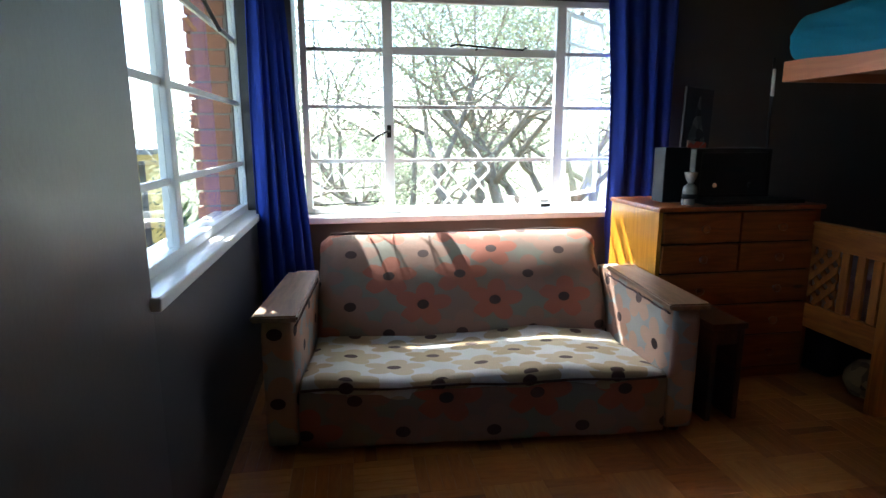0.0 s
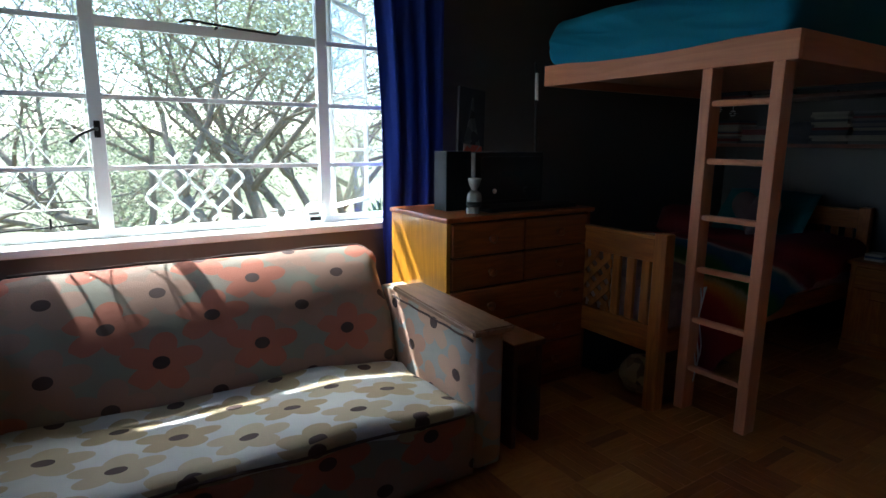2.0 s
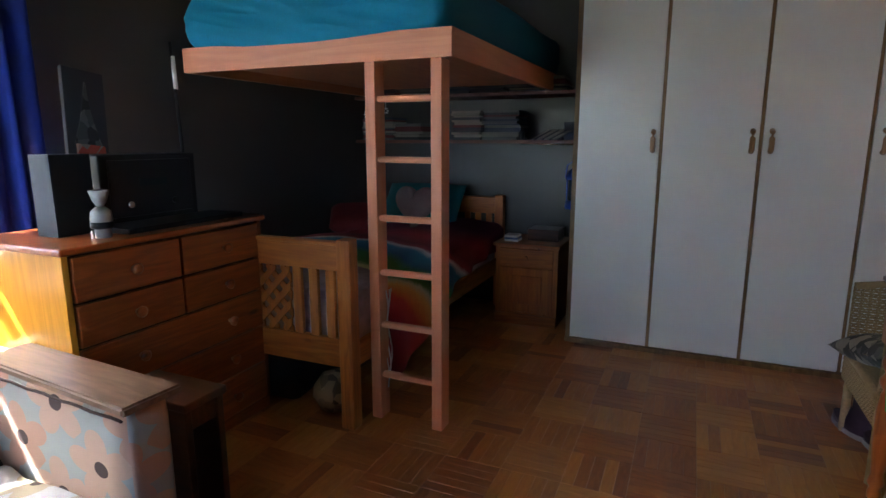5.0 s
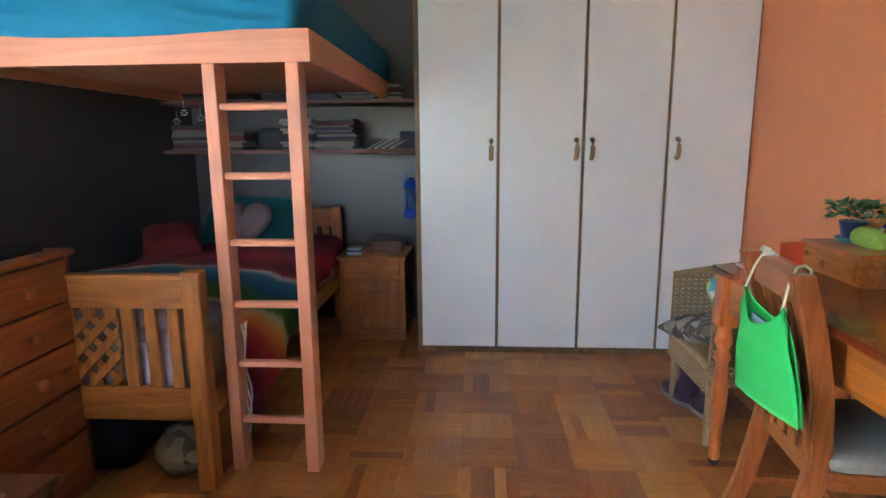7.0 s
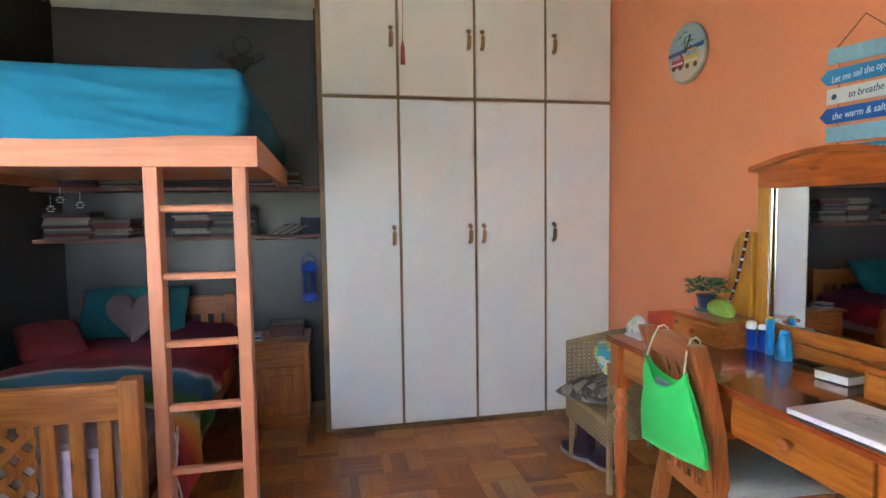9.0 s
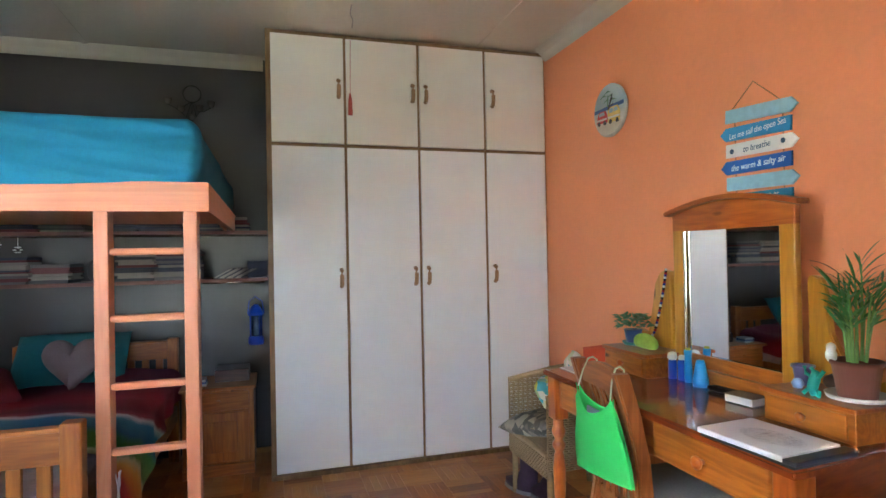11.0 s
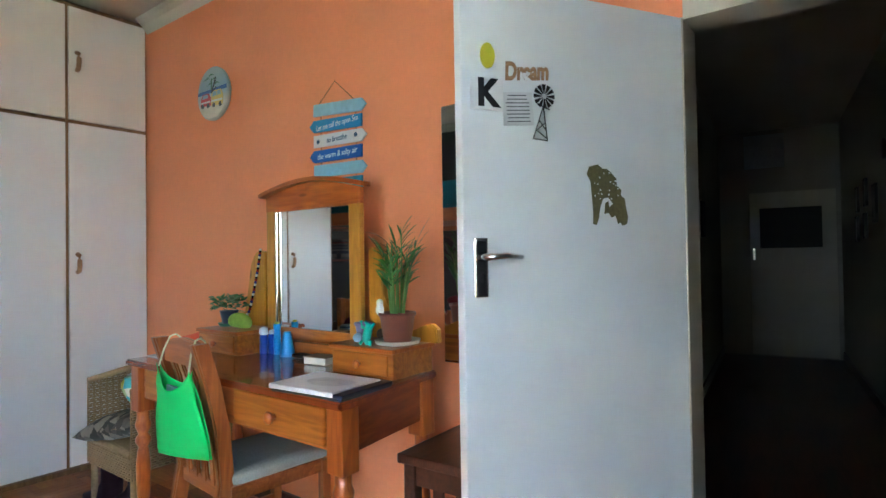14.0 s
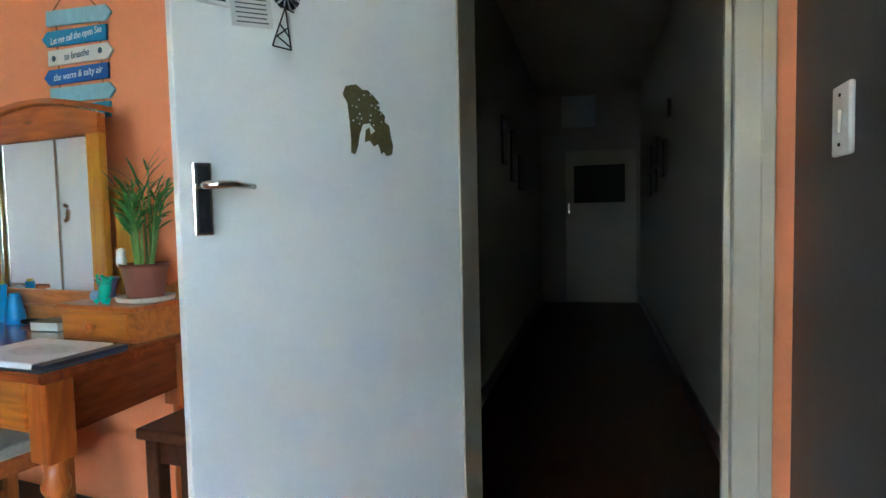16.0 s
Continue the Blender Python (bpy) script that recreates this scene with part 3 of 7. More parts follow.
# ---- chest of drawers ----
def chest():
    x0, x1, y0, y1, h = 1.245, 2.075, 2.26, 2.735, 0.855
    c = thing("chest_of_drawers", "orange pine chest of drawers with round knobs beside the sofa", "chest of drawers", (x0, y0, 0))
    w, d = x1 - x0, y1 - y0
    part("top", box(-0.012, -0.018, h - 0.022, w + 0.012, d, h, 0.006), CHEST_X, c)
    # window light on this side is put into a lighter, yellower pine
    part("side_panel", box(0, 0, 0.05, 0.02, d, h - 0.022, 0.002), PINE_Y_Z, c, "knotty pine side with the window light put into its yellow")
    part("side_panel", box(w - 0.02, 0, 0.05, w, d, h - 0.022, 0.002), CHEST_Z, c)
    part("plinth", box(0.0, 0.006, 0.0, w, d, 0.05, 0.003), CHEST_X, c)
    part("back_panel", box(0.02, d - 0.01, 0.05, w - 0.02, d, h - 0.022), CHEST_X, c)
    part("inner_frame", box(0.02, 0.02, 0.05, w - 0.02, d - 0.01, h - 0.03), BLACK, c)
    rows = [(0.685, 0.825), (0.545, 0.678), (0.385, 0.538), (0.225, 0.378), (0.06, 0.218)]
    for i, (za, zb) in enumerate(rows):
        spans = [(0.026, w / 2 - 0.004), (w / 2 + 0.004, w - 0.026)] if i < 1 else [(0.026, w - 0.026)]
        if i == 1: spans = [(0.026, w / 2 - 0.004), (w / 2 + 0.004, w - 0.026)]
        for a, b in spans:
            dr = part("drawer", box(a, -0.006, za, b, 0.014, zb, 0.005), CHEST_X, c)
            ks = [(a + b) / 2] if len(spans) == 2 else [w * 0.26, w * 0.74]
            for kx in ks:
                k = lathe([(0.007, 0), (0.008, 0.012), (0.018, 0.02), (0.019, 0.028), (0.012, 0.034)], 14)
                bmesh.ops.rotate(k, cent=(0, 0, 0), matrix=Matrix.Rotation(radians(90), 3, "X"), verts=k.verts)
                bmesh.ops.translate(k, vec=(kx, -0.006, (za + zb) / 2), verts=k.verts)
                part("knob", k, CHEST_X, dr)
    return c


chest()

# ---- sofa ----
def floral(name, ground_a, ground_b, petal, petal2, reach=0.26):
    """Cotton cover printed with five-petalled flowers round dark dots."""
    m, nt, p = nodes_of(name)
    tc = nt.nodes.new("ShaderNodeTexCoord")
    mp = nt.nodes.new("ShaderNodeMapping")
    mp.inputs["Scale"].default_value = (1.414 / 0.345, 1.414 / 0.27, 1)
    mp.inputs["Rotation"].default_value = (0, 0, radians(45))
    nt.links.new(tc.outputs["UV"], mp.inputs[0])
    wob = add(nt, "ShaderNodeTexNoise", Scale=3.0)
    nt.links.new(mp.outputs[0], wob.inputs["Vector"])
    vor = add(nt, "ShaderNodeTexVoronoi", Scale=1.0, Randomness=0.1)
    vor.voronoi_dimensions = "2D"
    nt.links.new(mp.outputs[0], vor.inputs["Vector"])
    # direction from the flower's heart
    sc = nt.nodes.new("ShaderNodeVectorMath")
    sc.operation = "SUBTRACT"
    nt.links.new(mp.outputs[0], sc.inputs[0])
    nt.links.new(vor.outputs["Position"], sc.inputs[1])
    sp = nt.nodes.new("ShaderNodeSeparateXYZ")
    nt.links.new(sc.outputs[0], sp.inputs[0])
    ang = nt.nodes.new("ShaderNodeMath")
    ang.operation = "ARCTAN2"
    nt.links.new(sp.outputs[0], ang.inputs[0])
    nt.links.new(sp.outputs[1], ang.inputs[1])
    a5 = nt.nodes.new("ShaderNodeMath")
    a5.operation = "MULTIPLY"
    a5.inputs[1].default_value = 2.5
    nt.links.new(ang.outputs[0], a5.inputs[0])
    sn = nt.nodes.new("ShaderNodeMath")
    sn.operation = "SINE"
    nt.links.new(a5.outputs[0], sn.inputs[0])
    ab = nt.nodes.new("ShaderNodeMath")
    ab.operation = "ABSOLUTE"
    nt.links.new(sn.outputs[0], ab.inputs[0])
    rim = nt.nodes.new("ShaderNodeMath")
    rim.operation = "MULTIPLY_ADD"
    rim.inputs[1].default_value, rim.inputs[2].default_value = reach, 0.30
    nt.links.new(ab.outputs[0], rim.inputs[0])
    less = nt.nodes.new("ShaderNodeMath")
    less.operation = "LESS_THAN"
    nt.links.new(vor.outputs["Distance"], less.inputs[0])
    nt.links.new(rim.outputs[0], less.inputs[1])
    heart = nt.nodes.new("ShaderNodeMath")
    heart.operation = "LESS_THAN"
    heart.inputs[1].default_value = 0.115
    nt.links.new(vor.outputs["Distance"], heart.inputs[0])
    gn = add(nt, "ShaderNodeTexNoise", Scale=0.9, Detail=2.0)
    nt.links.new(mp.outputs[0], gn.inputs["Vector"])
    ground = ramp(nt, gn.outputs[0], [(0.42, ground_a), (0.58, ground_b)])
    pick = nt.nodes.new("ShaderNodeSeparateXYZ")
    nt.links.new(vor.outputs["Color"], pick.inputs[0])
    pet = ramp(nt, pick.outputs[0], [(0.45, petal), (0.55, petal2)])
    def mixc(f, a, b):
        x = nt.nodes.new("ShaderNodeMix")
        x.data_type = "RGBA"
        nt.links.new(f, x.inputs[0])
        for s, v in ((6, a), (7, b)):
            if isinstance(v, tuple):
                x.inputs[s].default_value = (*v, 1)
            else:
                nt.links.new(v, x.inputs[s])
        return x.outputs[2]
    c = mixc(less.outputs[0], ground, pet)
    c = mixc(heart.outputs[0], c, (0.045, 0.02, 0.015))
    nt.links.new(c, p.inputs["Base Color"])
    p.inputs["Roughness"].default_value = 0.9
    b = add(nt, "ShaderNodeBump", Strength=0.35, Distance=0.002)
    weave = add(nt, "ShaderNodeTexNoise", Scale=220.0, Detail=2.0)
    nt.links.new(tc.outputs["Object"], weave.inputs["Vector"])
    nt.links.new(weave.outputs[0], b.inputs["Height"])
    nt.links.new(b.outputs[0], p.inputs["Normal"])
    return m


def box_uv(bm, off=(0, 0)):
    """Lays the print flat on each side, one metre to the unit."""
    bm.normal_update()
    uvl = bm.loops.layers.uv.verify()
    for f in bm.faces:
        n = f.normal
        ax = max(range(3), key=lambda i: abs(n[i]))
        for lp in f.loops:
            c = lp.vert.co
            lp[uvl].uv = ((c.y, c.z), (c.x, c.z), (c.x, c.y))[ax]
            lp[uvl].uv += Vector(off)
    return bm


# one cover: light on the seat, shade on back and apron put into the tones
FLOR_SHADED = floral("floral_cover_shaded", (0.165, 0.15, 0.115), (0.20, 0.125, 0.09), (0.28, 0.09, 0.052), (0.225, 0.13, 0.092))
FLOR_LIT = floral("floral_cover_lit", (0.42, 0.405, 0.39), (0.37, 0.36, 0.34), (0.28, 0.21, 0.12), (0.34, 0.275, 0.18), 0.21)
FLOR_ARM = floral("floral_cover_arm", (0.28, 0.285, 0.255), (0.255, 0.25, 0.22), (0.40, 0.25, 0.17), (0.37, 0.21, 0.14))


def backrest(x0, x1):
    """Sprung back that leans and rolls over towards the wall at its top."""
    prof = [(0.565, 0.16), (0.567, 0.24), (0.583, 0.33), (0.620, 0.42), (0.680, 0.51), (0.740, 0.575), (0.785, 0.625), (0.835, 0.665), (0.88, 0.690), (0.92, 0.688), (0.95, 0.66), (0.96, 0.60), (0.96, 0.45), (0.96, 0.10), (0.635, 0.10)]
    n = 40
    bm = bmesh.new()
    uvl = bm.loops.layers.uv.new("UVMap")
    ls = [0.0]
    for a, b in zip(prof, prof[1:]):
        ls.append(ls[-1] + math.dist(a, b))
    rows = []
    for i in range(n + 1):
        t = i / n
        x = lerp(x0, x1, t)
        e = min(t, 1 - t) * (x1 - x0)
        k = max(0.0, 1 - e / 0.05)
        row = []
        for (y, z), l in zip(prof, ls):
            yy = y - 0.045 + 0.075 * t + 0.03 * k * k * (1 if y < 0.8 else -1) + 0.006 * noise.noise(Vector((x * 5, z * 7, 0)))
            zz = z - 0.03 * k * k * (z > 0.5) + 0.005 * noise.noise(Vector((x * 4, y * 6, 3)))
            row.append((bm.verts.new((x, yy, zz)), l))
        rows.append(row)
    for i in range(n):
        for j in range(len(prof) - 1):
            q = (rows[i][j], rows[i + 1][j], rows[i + 1][j + 1], rows[i][j + 1])
            f = bm.faces.new([v for v, l in q])
            f.smooth = True
            for lp, (v, l) in zip(f.loops, q):
                lp[uvl].uv = (v.co.x + 0.07, l + 0.02)
    for r in (rows[0], rows[-1]):
        f = bm.faces.new([v for v, l in r])
    return bm


def sofa():
    X0, X1, Y0, Y1 = -0.475, 1.200, 1.905, 2.88
    s = thing("floral_sofa", "two-seat sofa with flower printed cover and worn wooden arm boards", "sofa", (X0, Y0, 0), -3.9)
    w = X1 - X0
    aw, ad = 0.138, 0.68
    for x, side in ((0.0, 1), (w - aw, -1)):
        arm = cushion(x + 0.008, 0.01, 0.03, x + aw - 0.008, ad + 0.15, 0.524, 0.02, 8, 0, 0.003)
        part("arm_cover", box_uv(arm, (0.3 * side, 0.06)), FLOR_ARM, s)
        bd = prism([(-0.014, 0.0), (aw + 0.012, 0.0), (aw + 0.004, ad), (0.0, ad)], "z", 0.526, 0.550, 0.006)
        bmesh.ops.translate(bd, vec=(x, -0.015, 0), verts=bd.verts)
        part("arm_board", bd, ARM_WOOD, s, "worn varnished arm board")
        part("piping", tube([(x + (aw + 0.002 if side == 1 else -0.002), 0.01 + i * (ad - 0.04) / 16, 0.508 + 0.002 * math.sin(i * 1.7)) for i in range(17)], 0.004, 6), FLOR_ARM, s)
    fr = cushion(aw - 0.005, -0.012, 0.025, w - aw + 0.005, 0.12, 0.262, 0.02, 12, 0, 0.006)
    part("front_apron", box_uv(fr, (0.02, 0.05)), FLOR_SHADED, s)
    seat = cushion(aw - 0.002, -0.010, 0.20, w - aw + 0.002, 0.635, 0.290, 0.030, 22, 0.012, 0.012)
    for v in seat.verts:
        if v.co.z > 0.2:
            v.co.z += 0.012 * math.sin(v.co.x * 7) - 0.05 * max(0, v.co.y) / 0.6 + 0.02 * math.exp(-((v.co.y - 0.55) / 0.05) ** 2)
    part("seat_cushion", box_uv(seat, (0.05, 0.0)), FLOR_LIT, s)
    part("seat_piping", tube([(aw + 0.01 + i * (w - 2 * aw - 0.02) / 24, -0.014, 0.264 + 0.004 * math.sin(i * 0.8)) for i in range(25)], 0.005, 6), FLOR_ARM, s)
    part("backrest", backrest(aw + 0.004, w - aw - 0.004), FLOR_SHADED, s)
    part("back_piping", tube([(aw + 0.05 + i * (w - 2 * aw - 0.10) / 24, 0.905 - 0.07 * (1 - i / 24) + 0.03, 0.692 + 0.003 * math.sin(i)) for i in range(25)], 0.006, 6), FLOR_ARM, s)
    part("base_frame", box(0.03, 0.05, 0.015, w - 0.03, 0.86, 0.06), DARK_WOOD, s)
    for x in (0.06, w - 0.06):
        for y in (0.07, 0.84):
            part("foot", lathe([(0.022, 0), (0.026, 0.01), (0.026, 0.03)], 10, (x, y, 0)), DARK_WOOD, s)
    return s


sofa()

# ---- curtains ----
CURT = plain("royal_blue_curtain", (0.008, 0.032, 0.30), 0.8, 0.15, 60, 0.2)
def curtain(name, outline, amp, n, z0, z1, label):
    """outline(z) gives the two ends (x, y) of the bunched cloth at height z."""
    bm = bmesh.new()
    rows = []
    K, Z = n * 8, 26
    for j in range(Z + 1):
        z = z0 + (z1 - z0) * j / Z
        a, b = outline(z)
        a, b = Vector((*a, 0)), Vector((*b, 0))
        nrm = Vector((-(b - a).y, (b - a).x, 0)).normalized()
        row = []
        for i in range(K + 1):
            t = i / K
            wv = math.sin(t * n * 2 * math.pi + 0.5 * math.sin(z * 2.1 + t * 5)) + 0.4 * math.sin(t * n * 3.3 * math.pi + z)
            p = a.lerp(b, t) + nrm * amp * wv
            row.append(bm.verts.new((p.x, p.y, z)))
        rows.append(row)
    for a, b in zip(rows, rows[1:]):
        for i in range(K):
            bm.faces.new((a[i], a[i + 1], b[i + 1], b[i])).smooth = True
    ob = solid(name, bm, CURT, label, "curtain")
    sm = ob.modifiers.new("thick", "SOLIDIFY")
    sm.thickness = 0.003
    return ob


def left_out(z):
    t = min(1, max(0, (z - 0.4) / 1.6))
    return (-0.585, lerp(2.82, 2.86, t)), (lerp(-0.33, -0.45, t), lerp(2.96, 3.04, t))


def right_out(z):
    k = 1.315 + 0.04 * math.sin((z - 0.3) * 2.2) + 0.04 * math.exp(-((z - 0.4) / 0.2) ** 2)
    return (k, 3.02), (1.70, 3.00)


curtain("blue_curtain", left_out, 0.028, 5, 0.10, 2.35, "royal blue cotton curtain gathered in the corner between the two windows")
curtain("blue_curtain", right_out, 0.026, 4, 0.10, 2.35, "royal blue cotton curtain hanging between window and chest of drawers")
solid("curtain_rail", rod((-0.52, 3.02, 2.36), (1.80, 3.02, 2.36), 0.012), PAINT_WHITE, "thin white curtain rail over the large window", "curtain rail")

# ---- desk ----
DX0, DX1, DY0, DY1, DH = 1.050, 2.335, -0.455, 0.055, 0.757
def turned_leg(h):
    """Square block at the top, turned below."""
    return lathe([(0.014, 0.0), (0.020, 0.01), (0.020, 0.03), (0.016, 0.045), (0.024, 0.06), (0.020, 0.075), (0.017, 0.09), (0.026, 0.20), (0.028, 0.30), (0.022, 0.36), (0.018, 0.375), (0.030, 0.395), (0.030, 0.41), (0.018, 0.43), (0.030, 0.455), (0.031, 0.47), (0.024, 0.49), (0.024, h)], 16)


def desk():
    d = thing("dressing_table", "varnished pine dressing table with turned legs, drawers and swing mirror", "dressing table", (DX0, DY0, 0))
    w, l, h = DX1 - DX0, DY1 - DY0, DH
    part("tabletop", prism([(0.0, l), (0.0, l - 0.05), (0.062, 0.0), (w - 0.03, 0.0), (w, l - 0.05), (w, l)], "z", h - 0.024, h, 0.006), DESK_TOP, d)
    for y in (0.05, l - 0.05):
        for x in ((0.045, w - 0.045) if y > 0.1 else (0.095, w - 0.075)):
            lg = turned_leg(0.53)
            bmesh.ops.translate(lg, vec=(x, y, 0.022), verts=lg.verts)
            part("leg", lg, PINE_O_Z, d)
            part("leg_block", box(x - 0.033, y - 0.033, 0.545, x + 0.033, y + 0.033, h - 0.024, 0.004), PINE_O_Z, d)
            part("castor", lathe([(0.013, 0), (0.018, 0.006), (0.018, 0.02), (0.01, 0.024)], 12, (x, y, 0)), BLACK, d)
    part("apron", box(0.078, l - 0.066, 0.60, w - 0.078, l - 0.04, h - 0.024, 0.002), PINE_O_X, d)
    part("side_apron", prism([(0.070, 0.085), (0.022, l - 0.085), (0.042, l - 0.085), (0.090, 0.085)], "z", 0.60, h - 0.024, 0.002), DESK_TOP_Y, d)
    part("side_apron", prism([(w - 0.068, 0.085), (w - 0.042, l - 0.085), (w - 0.022, l - 0.085), (w - 0.048, 0.085)], "z", 0.60, h - 0.024, 0.002), DESK_TOP_Y, d)
    part("back_apron", box(0.13, 0.03, 0.60, w - 0.11, 0.05, h - 0.024, 0.002), PINE_O_X, d)
    for a, b in ((0.095, 0.545), (0.70, 1.16)):
        dr = part("drawer_front", box(a, l - 0.040, 0.612, b, l - 0.022, 0.725, 0.005), PINE_Y_X, d)
        k = lathe([(0.008, 0), (0.008, 0.010), (0.018, 0.018), (0.021, 0.027), (0.014, 0.034)], 14)
        bmesh.ops.rotate(k, cent=(0, 0, 0), matrix=Matrix.Rotation(radians(-90), 3, "X"), verts=k.verts)
        bmesh.ops.translate(k, vec=((a + b) / 2, l - 0.022, 0.668), verts=k.verts)
        part("knob", k, PINE_O_X, dr)
    # small drawer boxes at both ends of the top
    for a, b in ((0.072, 0.362), (w - 0.345, w - 0.045)):
        bx = part("drawer_box", box(a, 0.012, h, b, 0.215, h + 0.085, 0.003), PINE_Y_X, d)
        part("box_top", box(a - 0.008, 0.004, h + 0.085, b + 0.008, 0.226, h + 0.10, 0.004), PINE_O_X, bx)
        part("box_drawer", box(a + 0.020, 0.215, h + 0.010, b - 0.015, 0.224, h + 0.078, 0.003), PINE_Y_X, bx)
        k = lathe([(0.006, 0), (0.006, 0.006), (0.013, 0.012), (0.015, 0.019), (0.01, 0.025)], 14)
        bmesh.ops.rotate(k, cent=(0, 0, 0), matrix=Matrix.Rotation(radians(-90), 3, "X"), verts=k.verts)
        bmesh.ops.translate(k, vec=((a + b) / 2, 0.224, h + 0.043), verts=k.verts)
        part("box_knob", k, PINE_O_X, bx)
    part("low_rail", box(0.364, 0.033, h, w - 0.347, 0.058, h + 0.055, 0.004), PINE_Y_X, d)
    # wings
    def wing(pts, nm="wing"):
        part(nm, prism(pts, "y", 0.006, 0.032, 0.004), PINE_Y_Z, d)
    wing([(0.36, h + 0.10), (0.36, h + 0.435), (0.34, h + 0.44), (0.315, h + 0.43), (0.30, h + 0.38), (0.285, h + 0.26), (0.24, h + 0.17), (0.16, h + 0.13), (0.10, h + 0.155), (0.06, h + 0.165), (0.035, h + 0.15), (0.03, h + 0.10)])
    wing([(w - 0.275, h + 0.10), (w - 0.275, h + 0.435), (w - 0.24, h + 0.44), (w - 0.205, h + 0.43), (w - 0.17, h + 0.38), (w - 0.150, h + 0.28), (w - 0.13, h + 0.20), (w - 0.115, h + 0.145), (w - 0.10, h + 0.155), (w - 0.05, h + 0.165), (w - 0.03, h + 0.15), (w - 0.02, h + 0.10)])
    # swing mirror
    mx0, mx1, mz0, mz1 = 0.375, 0.955, h + 0.06, 1.370
    for a, b in ((mx0, mx0 + 0.062), (mx1 - 0.062, mx1)):
        part("mirror_post", box(a, 0.034, mz0, b, 0.060, mz1, 0.005), PINE_Y_Z, d)
    part("mirror_low_rail", box(mx0 + 0.062, 0.036, mz0, mx1 - 0.062, 0.057, mz0 + 0.05, 0.004), PINE_Y_X, d)
    arch = [(mx0, mz1 - 0.01), (mx0, mz1 + 0.045)]
    n = 14
    for i in range(n + 1):
        t = i / n
        arch.append((lerp(mx0 - 0.005, mx1 + 0.005, t), mz1 + 0.055 + 0.045 * math.sin(t * math.pi)))
    arch += [(mx1, mz1 + 0.045), (mx1, mz1 - 0.01)]
    part("mirror_crest", prism(arch, "y", 0.034, 0.061, 0.003), PINE_O_X, d)
    cap = [(lerp(mx0 - 0.03, mx1 + 0.03, i / n), mz1 + 0.055 + 0.045 * math.sin(i / n * math.pi)) for i in range(n + 1)]
    cap += [(u, v + 0.018) for u, v in cap[::-1]]
    part("mirror_crown", prism(cap, "y", 0.027, 0.082, 0.003), PINE_O_X, d)
    part("mirror_bead", box(mx1 - 0.072, 0.055, mz0 + 0.05, mx1 - 0.062, 0.062, mz1 - 0.01, 0.002), CHROME, d, "bevelled edge of the mirror")
    part("mirror_glass", box(mx0 + 0.060, 0.043, mz0 + 0.048, mx1 - 0.060, 0.049, mz1 - 0.008), MIRROR, d, "clear mirror glass")
    return d


PINE_Y_X = wood("yellow_pine_x", (0.26, 0.065, 0.008), (0.52, 0.17, 0.02), "x", 0.28, coat=0.4)
desk()

# ---- dining chair with the bag ----
CHAIR_X = wood("chair_wood_x", (0.22, 0.055, 0.014), (0.40, 0.125, 0.03), "x", 0.3, 1, False, 0.4)
CHAIR_Z = wood("chair_wood_z", (0.22, 0.055, 0.014), (0.40, 0.125, 0.03), "z", 0.3, 1, False, 0.4)
CLOTH_GREY = plain("grey_seat_cloth", (0.30, 0.30, 0.26), 0.95, 0.2, 120, 0.5)


def bent(points, w, t):
    """A flat post of width w (x) and thickness t (y) through (y, z) points."""
    bm = bmesh.new()
    rows = [[bm.verts.new((sx * w / 2, y + sy * t / 2, z)) for sx, sy in ((-1, -1), (1, -1), (1, 1), (-1, 1))] for y, z in points]
    for a, b in zip(rows, rows[1:]):
        for k in range(4):
            bm.faces.new((a[k], a[(k + 1) % 4], b[(k + 1) % 4], b[k]))
    bm.faces.new(rows[0][::-1])
    bm.faces.new(rows[-1])
    bmesh.ops.bevel(bm, geom=[e for e in bm.edges if abs((e.verts[0].co - e.verts[1].co).z) > 0.01], offset=0.006, segments=2, affect="EDGES")
    return bm


chair = thing("desk_chair", "varnished wooden chair with grey cloth seat pushed under the desk", "chair", (1.758, 0.045, 0), -5)
for sx in (-1, 1):
    p = bent([(0.10, 0.0), (0.04, 0.20), (0.0, 0.42), (0.015, 0.60), (0.045, 0.75), (0.085, 0.885)], 0.032, 0.055)
    bmesh.ops.translate(p, vec=(sx * 0.155, 0, 0), verts=p.verts)
    part("back_post", p, CHAIR_Z, chair)
    part("front_leg", box(sx * 0.17 - 0.017, -0.40, 0.0, sx * 0.17 + 0.017, -0.365, 0.40, 0.004), CHAIR_Z, chair)
    part("side_rail", box(sx * 0.165 - 0.011, -0.37, 0.355, sx * 0.165 + 0.011, -0.01, 0.405, 0.003), CHAIR_X, chair)
    part("side_stretcher", box(sx * 0.165 - 0.009, -0.37, 0.16, sx * 0.165 + 0.009, 0.03, 0.185, 0.003), CHAIR_X, chair)
part("front_rail", box(-0.155, -0.39, 0.355, 0.155, -0.37, 0.405, 0.003), CHAIR_X, chair)
part("back_rail", box(-0.142, -0.015, 0.36, 0.142, 0.012, 0.41, 0.003), CHAIR_X, chair)
part("cross_stretcher", box(-0.155, -0.18, 0.163, 0.155, -0.16, 0.183, 0.003), CHAIR_X, chair)
crest = prism([(-0.142, 0.80), (-0.142, 0.865), (-0.08, 0.885), (0, 0.892), (0.08, 0.885), (0.142, 0.865), (0.142, 0.80)], "y", 0.048, 0.074, 0.004)
part("crest_rail", crest, CHAIR_X, chair)
